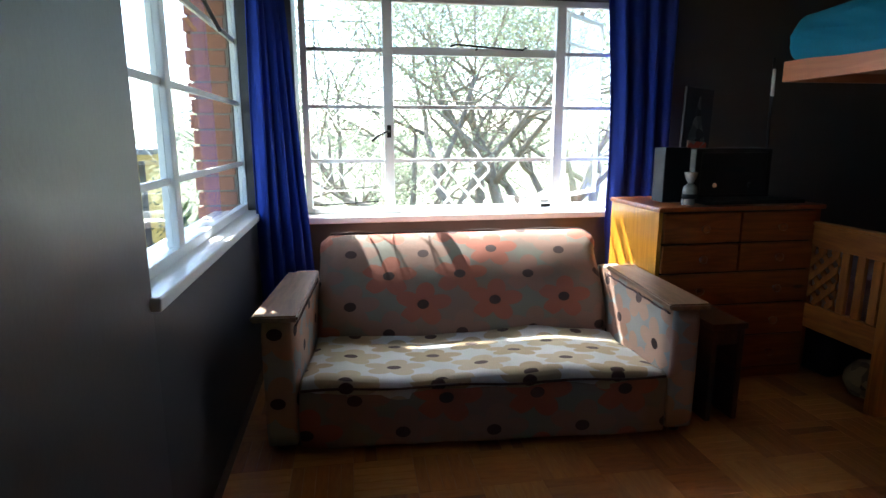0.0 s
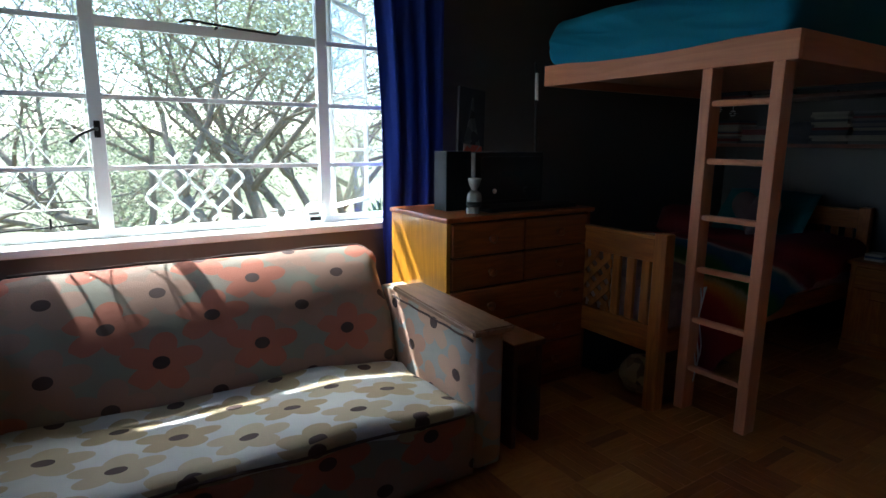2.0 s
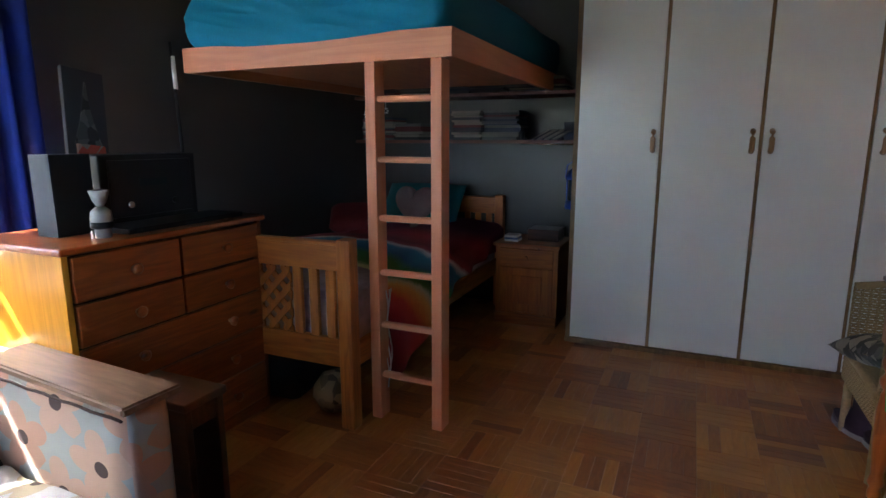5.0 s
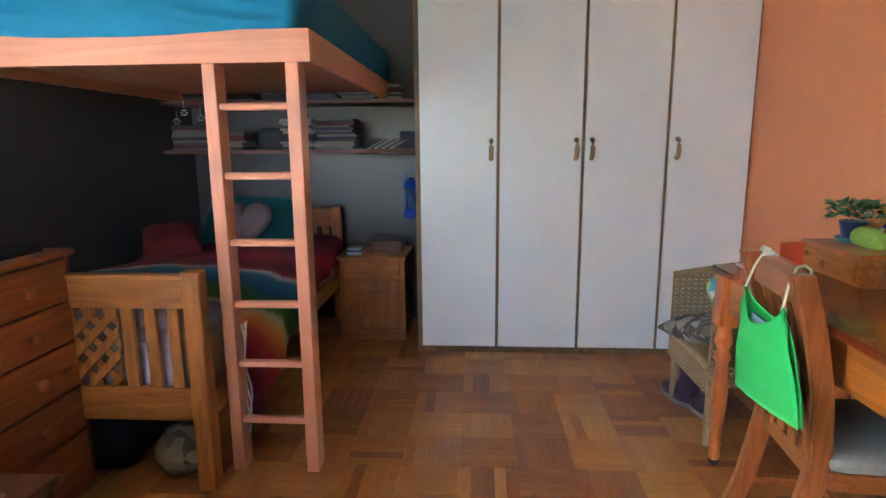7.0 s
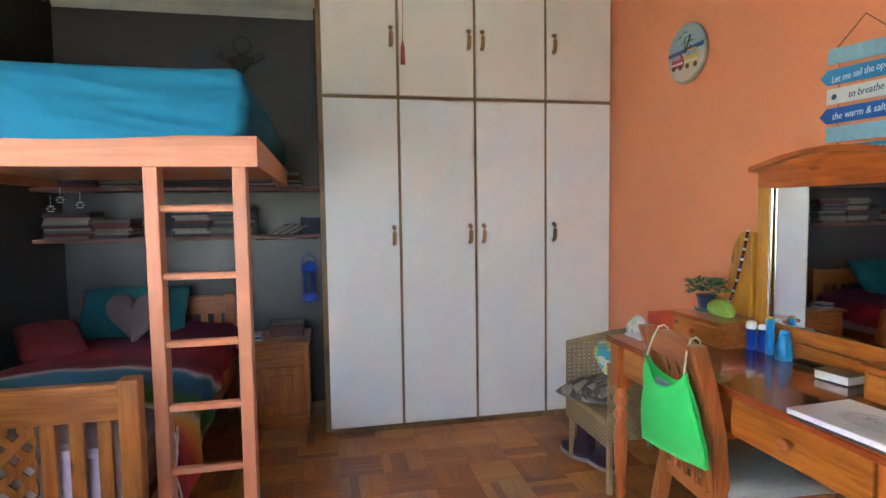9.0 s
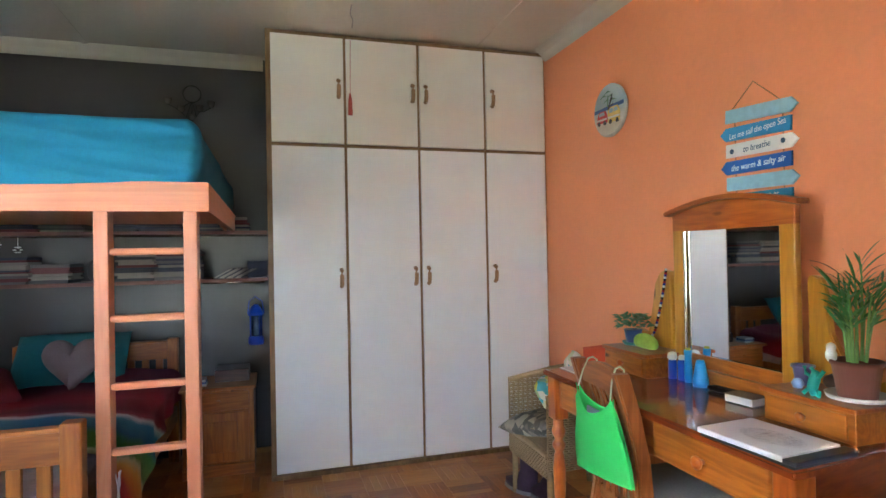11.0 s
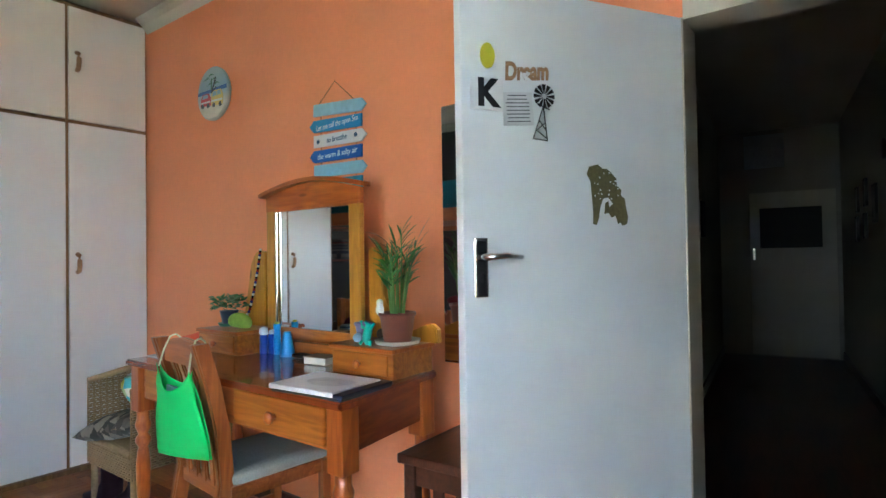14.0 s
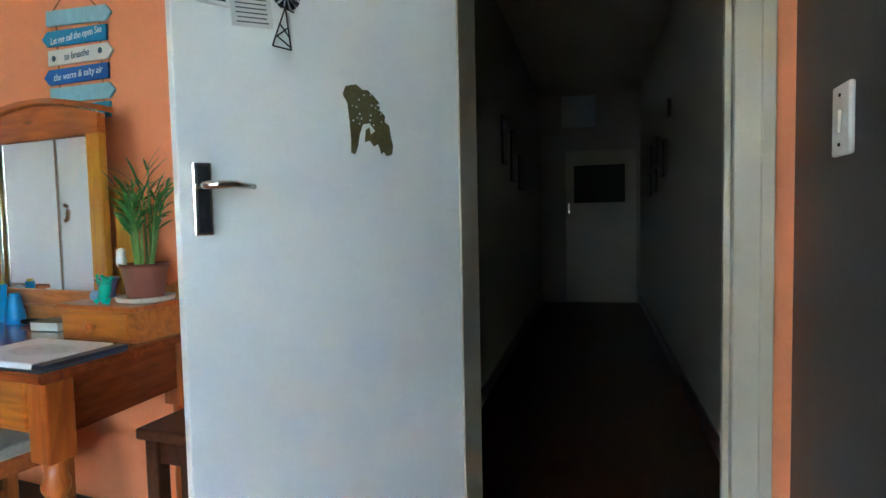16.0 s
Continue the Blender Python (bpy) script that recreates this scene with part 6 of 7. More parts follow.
# ---- under and on the low bed ----
lp = lathe([(0.0001, 0.0), (0.07, 0.012), (0.10, 0.07), (0.095, 0.11), (0.06, 0.16), (0.0001, 0.175)], 22)
LEOP = camo("leopard_plush", (0.30, 0.20, 0.10), (0.05, 0.03, 0.02), (0.34, 0.24, 0.13))
solid("leopard_cushion", lp, LEOP, "round leopard print cushion on the floor under the bed", "cushion").matrix_world = pose(2.17, 1.98, 0.0)
solid("black_bag", cushion(2.12, 2.16, 0.0, 2.6, 2.62, 0.24, 0.06, 10, 0, 0.02), plain("black_nylon", (0.010, 0.010, 0.012), 0.6), "soft black bag pushed under the low bed", "bag")
pillow("turquoise_pillow", "turquoise pillow at the head of the low bed", plain("turquoise_pillow", (0.012, 0.13, 0.15), 0.9, 0.1, 40), (3.76, 2.33, 0.70), (0, -50, 0), (0.42, 0.62), 0.15)
pillow("red_round_cushion", "dark red cushion lying on the striped blanket", plain("crimson_cloth", (0.12, 0.006, 0.009), 0.9, 0.15, 50), (3.25, 2.56, 0.68), (0, -20, 30), (0.30, 0.30), 0.13)
def heart():
    pts = []
    n = 40
    bm = bmesh.new()
    rings = []
    for s in (-1, -0.75, -0.35, 0, 0.35, 0.75, 1):
        k = math.sqrt(max(0, 1 - s * s)) * 0.35 + 0.65 if abs(s) < 1 else 0.35
        ring = []
        for i in range(n):
            t = i / n * 2 * math.pi
            x = 16 * math.sin(t) ** 3
            z = 13 * math.cos(t) - 5 * math.cos(2 * t) - 2 * math.cos(3 * t) - math.cos(4 * t)
            ring.append(bm.verts.new((s * 0.05, x * 0.0098 * k, z * 0.0098 * k)))
        rings.append(ring)
    for a, b in zip(rings, rings[1:]):
        for i in range(n):
            bm.faces.new((a[i], a[(i + 1) % n], b[(i + 1) % n], b[i])).smooth = True
    bm.faces.new(rings[0][::-1])
    bm.faces.new(rings[-1])
    # pale plush drawn dark: shade beneath the loft bed is put into its colour
    ob = solid("heart_cushion", bm, plain("shaded_cream_plush", (0.15, 0.10, 0.095), 0.95, 0.1, 90, 0.4), "cream heart-shaped cushion, shade put into its colour, leaning on the pillow", "cushion")
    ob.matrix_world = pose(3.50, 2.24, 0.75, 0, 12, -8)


heart()

# ---- night stand ----
nsx0, nsx1, nsy0, nsy1, nh = 3.60, 3.98, 1.33, 1.73, 0.525
ns = thing("pine_nightstand", "pine bedside cabinet with one drawer and a panelled door", "nightstand", (nsx0, nsy0, 0))
w_, d_ = nsy1 - nsy0, nsx1 - nsx0
part("cabinet_top", box(-0.012, -0.012, nh - 0.02, d_, w_ + 0.012, nh, 0.004), BED_PINE_Y, ns)
part("cabinet_body", box(0.015, 0.0, 0.0, d_, w_, nh - 0.02, 0.003), BED_PINE_Z, ns)
q_ = part("drawer_front", box(0.003, 0.03, 0.385, 0.015, w_ - 0.03, 0.492, 0.004), BED_PINE_Y, ns)
part("knob", rod((-0.015, w_ / 2, 0.438), (0.003, w_ / 2, 0.438), 0.012), BED_PINE_Y, q_)
dd = part("door_stile_panel", box(0.003, 0.03, 0.085, 0.015, w_ - 0.03, 0.372, 0.004), BED_PINE_Z, ns)
part("raised_panel", box(-0.002, 0.095, 0.14, 0.004, w_ - 0.095, 0.322, 0.004), BED_PINE_Z, dd)
part("foot_rail", box(0.0, 0.0, 0.0, 0.015, w_, 0.07, 0.003), BED_PINE_Y, ns)
solid("wooden_box", box(3.74, 1.36, nh, 3.92, 1.56, nh + 0.075, 0.004), DARK_WOOD, "dark wooden box on the bedside cabinet", "box")
for i in range(3):
    solid("small_book", box(3.66, 1.60 + 0.003 * i, nh + 0.013 * i, 3.76, 1.69, nh + 0.013 * (i + 1), 0.001), plain("cover_%s" % "abc"[i], ((0.5, 0.5, 0.48), (0.05, 0.08, 0.2), (0.5, 0.48, 0.45))[i], 0.6), "small book in a pile on the bedside cabinet", "book", "books on the bedside cabinet")
BLUEL = plain("blue_lantern_paint", (0.01, 0.06, 0.45), 0.35)
ln2 = thing("blue_lantern", "blue metal camping lantern hanging on the dark wall", "lantern", (3.93, 1.32, 0.72))
part("lantern_base", lathe([(0.045, 0), (0.05, 0.015), (0.045, 0.05), (0.03, 0.055)], 16), BLUEL, ln2)
part("lantern_cap", lathe([(0.05, 0.19), (0.045, 0.21), (0.03, 0.24), (0.012, 0.26)], 16), BLUEL, ln2)
for k in range(4):
    a = k * math.pi / 2 + 0.6
    part("lantern_post", rod((0.04 * math.cos(a), 0.04 * math.sin(a), 0.05), (0.04 * math.cos(a), 0.04 * math.sin(a), 0.195), 0.004, 6), BLUEL, ln2)
part("lantern_glass", lathe([(0.026, 0.055), (0.03, 0.12), (0.026, 0.19)], 14), plain("smoky_lamp_glass", (0.05, 0.08, 0.12), 0.1), ln2)
part("handle", tube([(0.0, 0.05, 0.20), (0.0, 0.04, 0.28), (0.0, 0.0, 0.31), (0.0, -0.04, 0.28), (0.0, -0.05, 0.20)], 0.003, 6), BLUEL, ln2)

# ---- shelves ----
for i, z in enumerate((1.16, 1.455)):
    sh = solid("wall_shelf", box(3.74, 1.24, z - 0.022, 4.058, 2.83, z, 0.003), SHELF_WOOD, "long red-brown wooden shelf with books, under the loft bed", "shelf", "wall shelves")
rb = random.Random(12)
# tones lowered, with the shade under the loft bed put into them
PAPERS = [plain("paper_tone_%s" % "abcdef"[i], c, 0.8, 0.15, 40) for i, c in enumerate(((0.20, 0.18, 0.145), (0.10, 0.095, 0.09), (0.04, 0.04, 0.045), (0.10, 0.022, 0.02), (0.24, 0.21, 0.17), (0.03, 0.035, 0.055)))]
def stack(y, z, n, w, d, group="books and magazines on the shelves", thick=(0.008, 0.02)):
    for k in range(n):
        t = rb.uniform(*thick)
        dy, dx = rb.uniform(-0.012, 0.012), rb.uniform(-0.01, 0.012)
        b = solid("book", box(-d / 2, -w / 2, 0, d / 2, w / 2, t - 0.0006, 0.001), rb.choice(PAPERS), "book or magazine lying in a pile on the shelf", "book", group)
        b.matrix_world = pose(3.74 + d / 2 + 0.015 + dx, y + dy, z, 0, 0, rb.uniform(-4, 4))
        z += t
for y, n, w in ((2.66, 11, 0.24), (2.42, 8, 0.20), (1.99, 12, 0.20), (1.76, 13, 0.24)):
    stack(y, 1.16, n, w, 0.20)
for y, n, w in ((2.62, 4, 0.24), (2.36, 7, 0.22), (2.1, 4, 0.22), (1.86, 6, 0.24), (1.62, 5, 0.2)):
    stack(y, 1.455, n, w, 0.20)
stack(1.42, 1.455, 6, 0.13, 0.18)
bg = solid("slumped_bag", cushion(3.78, 2.08, 1.16, 3.98, 2.26, 1.30, 0.05, 8, 0, 0.02), PAPERS[2], "dark slumped cloth bag on the lower shelf", "bag")
for k in range(11):
    c_ = solid("disc_case", box(-0.06, -0.005, 0, 0.06, 0.005, 0.12, 0.001), (PAPERS[0], PAPERS[2], PAPERS[4])[k % 3], "slim disc case leaning in a row on the shelf", "disc case", "disc cases leaning on the shelf")
    c_.matrix_world = pose(3.83, 1.56 - k * 0.016, 1.162, 62, 0, 0)
solid("dark_file_box", box(3.77, 1.245, 1.16, 3.97, 1.36, 1.265, 0.004), PAPERS[5], "dark blue file box at the end of the shelf", "box")
jar2 = thing("glass_jar", "small dark jar with a metal lid on the shelf", "jar", (3.80, 1.64, 1.16))
part("jar_body", lathe([(0.022, 0), (0.024, 0.05), (0.018, 0.06)], 14), PAPERS[2], jar2)
part("lid", lathe([(0.019, 0.06), (0.019, 0.075)], 14), CHROME, jar2)
solid("shelf_rail", rod((3.735, 1.26, 1.135), (3.735, 1.62, 1.135), 0.005), CHROME, "thin chrome rail under the shelf edge", "rail")
# string of white flower lights
fl = thing("flower_ornament", "white flower ornaments hanging at the end of the upper shelf", "ornament", (3.70, 2.66, 1.44))
for y, z in ((0.0, 0.0), (-0.10, -0.03), (0.05, -0.05)):
    for k in range(6):
        a = k * math.pi / 3
        q = lathe([(0.003, 0), (0.011, 0.004), (0.003, 0.008)], 8, (0, y + 0.016 * math.cos(a), z - 0.06 + 0.016 * math.sin(a)))
        part("petal", q, WHITE_C, fl)
    part("wire", rod((0, y, z - 0.05), (0, y, z + 0.015), 0.002, 5), WHITE_C, fl)
# wire candle holder on the back wall
ch = thing("wire_candle_holder", "dark wire candle holder hung on the dark wall", "ornament", (4.045, 1.70, 2.30))
rn_ = bmesh.new()
tube_in(rn_, [(0, 0.055 * math.cos(a * math.pi / 10), 0.07 + 0.055 * math.sin(a * math.pi / 10)) for a in range(21)], 0.004, 6)
part("ring", rn_, BLACK_IRON, ch)
for y, z in ((0.14, -0.01), (0.06, -0.06), (-0.05, -0.05), (-0.12, -0.02), (0.0, -0.11)):
    part("arm", tube([(0, 0, 0.02), (-0.02, y * 0.6, z - 0.03), (-0.03, y, z)], 0.003, 6), BLACK_IRON, ch)
    part("cup", lathe([(0.010, 0), (0.02, 0.012), (0.022, 0.04), (0.018, 0.04), (0.0001, 0.01)], 12, (-0.03, y, z)), plain("smoky_cup", (0.10, 0.09, 0.08), 0.2), ch)
# tassel on the wardrobe handle, cord from the ceiling
tz = thing("red_tassel", "thin pink red cord with a tassel hanging on the wardrobe door", "tassel", (WX - 0.012, 0.745, 0))
part("cord", rod((0, 0, 2.58), (0, 0.006, 2.25), 0.002, 5), plain("pink_cord", (0.45, 0.12, 0.10), 0.9), tz)
part("tuft", tube([(0, 0.006, 2.26), (0, 0.006, 2.22), (0, 0.006, 2.13)], [0.004, 0.011, 0.014], 10), plain("red_tuft", (0.42, 0.07, 0.06), 0.95), tz)
solid("pull_cord", tube([(3.045, 0.785, CZ), (3.055, 0.792, CZ - 0.045), (3.040, 0.780, CZ - 0.085), (3.050, 0.785, CZ - 0.125)], 0.003, 6), plain("grey_cord", (0.35, 0.33, 0.30), 0.8), "thin crooked grey cord hanging from the ceiling", "cord")
strips = bmesh.new()
for y in (-0.1, 1.1, 2.3):
    box_in(strips, -0.5, y - 0.018, CZ - 0.007, 4.0, y + 0.018, CZ - 0.0005, 0.002)
for x in (0.9,):
    box_in(strips, x - 0.018, -0.5, CZ - 0.012, x + 0.018, 2.9, CZ - 0.007, 0.002)
structure("ceiling_strip", strips, CEIL, "thin cover strips over the joints of the ceiling boards", "ceiling strip")

# ---- window fittings ----
lt = thing("window_latch", "black curled latch handle on the steel window post", "latch", (0.10, BY - 0.03, 1.20))
part("latch_plate", box(-0.012, 0.0, -0.035, 0.012, 0.008, 0.035, 0.002), BLACK_IRON, lt)
part("latch_arm", tube([(0, -0.005, 0.0), (-0.02, -0.03, -0.002), (-0.06, -0.035, -0.022), (-0.10, -0.03, -0.055)], [0.008, 0.006, 0.006, 0.008], 8), BLACK_IRON, lt)
sb = thing("window_stay", "black stay bar of the top hopper window", "window stay", (0.70, BY - 0.03, 1.665))
part("stay_bar", tube([(-0.25, 0, 0.0), (-0.22, -0.01, 0.01), (0.0, -0.012, -0.005), (0.17, -0.01, -0.012), (0.19, -0.01, 0.004)], 0.006, 6), BLACK_IRON, sb)
part("stay_peg", rod((-0.10, -0.02, -0.012), (-0.10, 0.01, -0.012), 0.006), BLACK_IRON, sb)
sb2 = thing("window_stay", "dark stay bar lying at the foot of the side casement", "window stay", (-0.15, BY - 0.035, 0.79))
part("stay_bar", rod((-0.15, 0, 0), (0.18, 0, 0.015), 0.004), BLACK_IRON, sb2)
part("stay_peg", rod((0.05, 0, 0.0), (0.05, 0, 0.045), 0.005), BLACK_IRON, sb2)
sb3 = thing("window_stay", "black stay bar across the side window", "window stay", (-0.635, 2.2, 1.62))
part("stay_bar", tube([(0, -0.25, 0.09), (0.01, 0.0, 0.03), (0.0, 0.28, -0.02)], 0.009, 6), BLACK_IRON, sb3)

# burglar mesh of thin rods outside the left casement
bg_ = thing("burglar_guard", "thin white diamond burglar guard behind the casement panes", "burglar guard", (0, BY + 0.07, 0))
gx0, gx1, gz0, gz1 = -0.30, 0.06, 0.86, 1.80
def rod_part(a, b, r, nm="guard_rod"):
    part(nm, rod(a, b, r, 6), PAINT_WHITE, bg_)
for x in (gx0, gx1):
    rod_part((x, 0, gz0 - 0.03), (x, 0, gz1), 0.005)
for z in (gz0, gz1):
    rod_part((gx0 - 0.05, 0, z), (gx1 + 0.06, 0, z), 0.0035)
cell = (gx1 - gx0) / 1.0
for s in (1, -1):
    for k in range(-1, 7):
        z = gz0 + k * 0.27
        a, b = (gx0, z), (gx1, z + 0.54)
        if s == -1:
            a, b = (gx0, z + 0.54), (gx1, z)
        m_ = (b[1] - a[1]) / (b[0] - a[0])
        pts = [list(a), list(b)]
        for p in pts:
            if p[1] < gz0: p[0], p[1] = p[0] + (gz0 - p[1]) / m_, gz0
            if p[1] > gz1: p[0], p[1] = p[0] + (gz1 - p[1]) / m_, gz1
        if abs(pts[1][0] - pts[0][0]) > 0.03 and gx0 - 0.01 <= pts[0][0] <= gx1 + 0.01 and gx0 - 0.01 <= pts[1][0] <= gx1 + 0.01:
            rod_part((pts[0][0], 0, pts[0][1]), (pts[1][0], 0, pts[1][1]), 0.0036)
# wavy iron ornament
wv = thing("wavy_grille", "white painted wavy iron grille standing behind the glass", "grille", (0, BY + 0.05, 0))
for k in range(7):
    x0 = 0.30 + k * 0.062
    pts = [(x0 + 0.030 * math.sin(i * 0.45 + (math.pi if k % 2 else 0)), 0.006 * (k % 2), 0.775 + i * 0.0115) for i in range(29 - (4 if k in (0, 6) else 0))]
    part("wavy_bar", tube(pts, 0.0085, 6), WHITE_C, wv)
# jars on the sill
GLASSW = glass("clear_jar_glass", (0.92, 0.96, 0.96))
GLASSW.node_tree.nodes["Principled BSDF"].inputs["Roughness"].default_value = 0.4
for x in (0.80, 0.885):
    j = thing("glass_jar", "clear glass jar with a metal lid on the window sill", "jar", (x, 3.13, 0.735), 0, "jars on the sill")
    part("jar_body", lathe([(0.028, 0), (0.032, 0.01), (0.032, 0.055), (0.022, 0.07), (0.022, 0.078)], 18), GLASSW, j)
    part("lid", lathe([(0.024, 0.078), (0.024, 0.092)], 18), plain("pale_lid", (0.6, 0.62, 0.6), 0.3), j)
pt2 = thing("glass_plate", "small round glass ornament with a dark motif on the sill", "ornament", (1.01, 3.13, 0.735))
gd = lathe([(0.058, 0), (0.060, 0.006), (0.058, 0.012)], 28)
bmesh.ops.rotate(gd, cent=(0, 0, 0), matrix=Matrix.Rotation(radians(82), 3, "X"), verts=gd.verts)
bmesh.ops.translate(gd, vec=(0, 0, 0.060), verts=gd.verts)
part("disc", gd, GLASSW, pt2)
part("motif", box(-0.03, -0.020, 0.025, 0.03, -0.016, 0.045, 0.002), BLACK, pt2)
part("motif", box(-0.035, -0.018, 0.055, 0.02, -0.014, 0.068, 0.002), plain("grey_motif", (0.2, 0.2, 0.2), 0.5), pt2)
# open casement beyond the right post
oc = thing("open_casement", "open white steel casement swung outward at the window's end", "window", (1.16, BY + 0.03, 0.80), 42)
oc["kind"] = "structure"
for z0, z1 in ((0.0, 0.022), (0.30, 0.316), (0.60, 0.616), (0.90, 0.916), (1.06, 1.082)):
    part("casement_bar", box(0.02, -0.012, z0, 0.46, 0.012, z1, 0.002), PAINT_WHITE, oc)
for x0 in (0.0, 0.46):
    part("casement_stile", box(x0, -0.012, 0, x0 + 0.022, 0.012, 1.082, 0.002), PAINT_WHITE, oc)
cp = part("casement_pane", box(0.02, -0.002, 0.02, 0.46, 0.002, 1.06), PANE, oc)
cp.visible_shadow = False

# ---- outside ----
BRICK = plain("red_face_brick", (0.44, 0.20, 0.13), 0.85, 0.25, 40, 0.5)
MORT = plain("mortar", (0.35, 0.31, 0.26), 0.9)
pier = structure("brick_pier", box(-0.885, 3.017, -0.3, -0.712, 3.40, 2.3), MORT, "red face-brick corner of the outer wall seen through the side window", "wall")
bme = mesh_of("brick", box(-0.095, -0.107, -0.034, 0.095, 0.107, 0.034, 0.004))
bme.materials.append(BRICK)
for r in range(17):
    o = new("brick", bme)
    o.matrix_world = pose(-0.812 - 0.010 * (r % 2), 3.117, 0.70 + r * 0.078)
    o.parent = pier
# unseen board, added to keep the sun out of the side window
structure("roof_eave", box(-1.75, -1.0, 2.30, -0.75, 3.20, 2.36), PAINT_WHITE, "unseen white board added outside to block sun from the side window", "roof")
# unseen boards added to cut the sun short; the gap lights the seat line
sun_boards = bmesh.new()
box_in(sun_boards, -1.75, 3.29, 2.30, 4.30, 3.734, 2.312)
box_in(sun_boards, -1.75, 3.768, 2.30, 4.30, 3.828, 2.312)
structure("roof_soffit", sun_boards, PAINT_WHITE, "two unseen white boards added to trim the sunlight on the sofa, with a gap for a thin sun line", "roof")

GRASS = plain("garden_ground", (0.14, 0.14, 0.07), 0.95, 0.4, 3, 0.3, blotch=0.4)
def ground():
    bm = bmesh.new()
    n = 60
    rows = []
    for j in range(n + 1):
        row = []
        for i in range(n + 1):
            u, v = (i / n - 0.5) * 2, (j / n - 0.5) * 2
            x, y = math.copysign(abs(u) ** 3, u) * 900, math.copysign(abs(v) ** 3, v) * 900
            r = math.hypot(x, y)
            z = -1.2 - 14 * min(1, max(0, (r - 6) / 60)) + 10 * noise.noise(Vector((x / 130, y / 130, 0))) * min(1, r / 200)
            z += 50 * max(0, (r - 450) / 600) * (0.6 + 0.6 * noise.noise(Vector((x / 300, y / 300, 3))))
            row.append(bm.verts.new((x, y, z)))
        rows.append(row)
    for a, b in zip(rows, rows[1:]):
        for i in range(n):
            bm.faces.new((a[i], a[i + 1], b[i + 1], b[i])).smooth = True
    return structure("ground", bm, GRASS, "green and brown garden ground falling away to distant hills", "ground")


ground()
BARK = plain("rough_bark", (0.25, 0.205, 0.16), 0.95, 0.3, 20, 0.8)
def leaf_mat(name, color, through):
    """Leaf that lets part of the sun through."""
    m = plain(name, color, 0.7, 0.45, 4, 0.1, blotch=1.2)
    nt = m.node_tree
    p, out = nt.nodes["Principled BSDF"], nt.nodes["Material Output"]
    tr, mx = nt.nodes.new("ShaderNodeBsdfTranslucent"), nt.nodes.new("ShaderNodeMixShader")
    tr.inputs[0].default_value = (*through, 1)
    mx.inputs[0].default_value = 0.5
    nt.links.new(p.outputs[0], mx.inputs[1])
    nt.links.new(tr.outputs[0], mx.inputs[2])
    nt.links.new(mx.outputs[0], out.inputs["Surface"])
    return m


TLEAF = leaf_mat("acacia_leaf", (0.24, 0.25, 0.18), (0.27, 0.31, 0.19))
def tree(at, seed, height, lean, label, leaves=9000, leaf=0.05, spread=0.55, r0=0.16, stems=3, up0=0.55):
    rt = random.Random(seed)
    t = thing("garden_tree", label, "tree", at)
    wood_, lf = bmesh.new(), []
    def grow(p, d, ln, r, depth):
        pts, rs = [p], [r]
        n = 5
        for i in range(n):
            d = (d + Vector((rt.uniform(-1, 1), rt.uniform(-1, 1), rt.uniform(-0.5, 0.8))) * 0.16).normalized()
            p = p + d * ln / n
            pts.append(p)
            rs.append(r * (1 - 0.45 * (i + 1) / n))
        tube_in(wood_, pts, rs, 7 if depth < 3 else 4)
        if depth >= 3:
            lf.extend(pts[2:])
        if depth >= 5:
            return
        for k in range(4 if depth == 0 else 3 if depth < 4 else 2):
            q = Vector((rt.uniform(-1, 1), rt.uniform(-1, 1), rt.uniform(-0.35, 0.75))).normalized()
            j = rt.choice((3, 4, 5)) if k else 5
            grow(pts[j], (d * (1 - spread) + q * spread).normalized(), ln * rt.uniform(0.62, 0.82), rs[j] * rt.uniform(0.6, 0.8), depth + 1)
    for s in range(stems):
        a = s * 2 * math.pi / stems + seed
        grow(Vector((0.1 * math.cos(a), 0.1 * math.sin(a), 0)), Vector((lean[0] + 0.45 * math.cos(a), lean[1] + 0.35 * math.sin(a), up0)).normalized(), height * 0.32, r0, 0)
    part("trunk_and_limbs", wood_, BARK, t)
    vs, fs = [], []
    for i in range(leaves):
        c = rt.choice(lf) + Vector((rt.gauss(0, 0.22), rt.gauss(0, 0.22), rt.gauss(0, 0.20)))
        a = Vector((rt.uniform(-1, 1), rt.uniform(-1, 1), rt.uniform(-0.6, 0.6))).normalized()
        b = a.cross(Vector((rt.uniform(-1, 1), rt.uniform(-1, 1), rt.uniform(-1, 1)))).normalized()
        s1, s2 = leaf * rt.uniform(0.6, 1.3), leaf * rt.uniform(0.25, 0.5)
        k = len(vs)
        vs += [c - a * s1, c + b * s2, c + a * s1, c - b * s2]
        fs.append((k, k + 1, k + 2, k + 3))
    me = bpy.data.meshes.new("crown")
    me.from_pydata([tuple(v) for v in vs], [], fs)
    me.materials.append(TLEAF)
    cr = new("crown", me)
    cr.parent = t
    tagged(cr, "crown of small olive green leaves with gaps", "", "", "stuff")
    return t


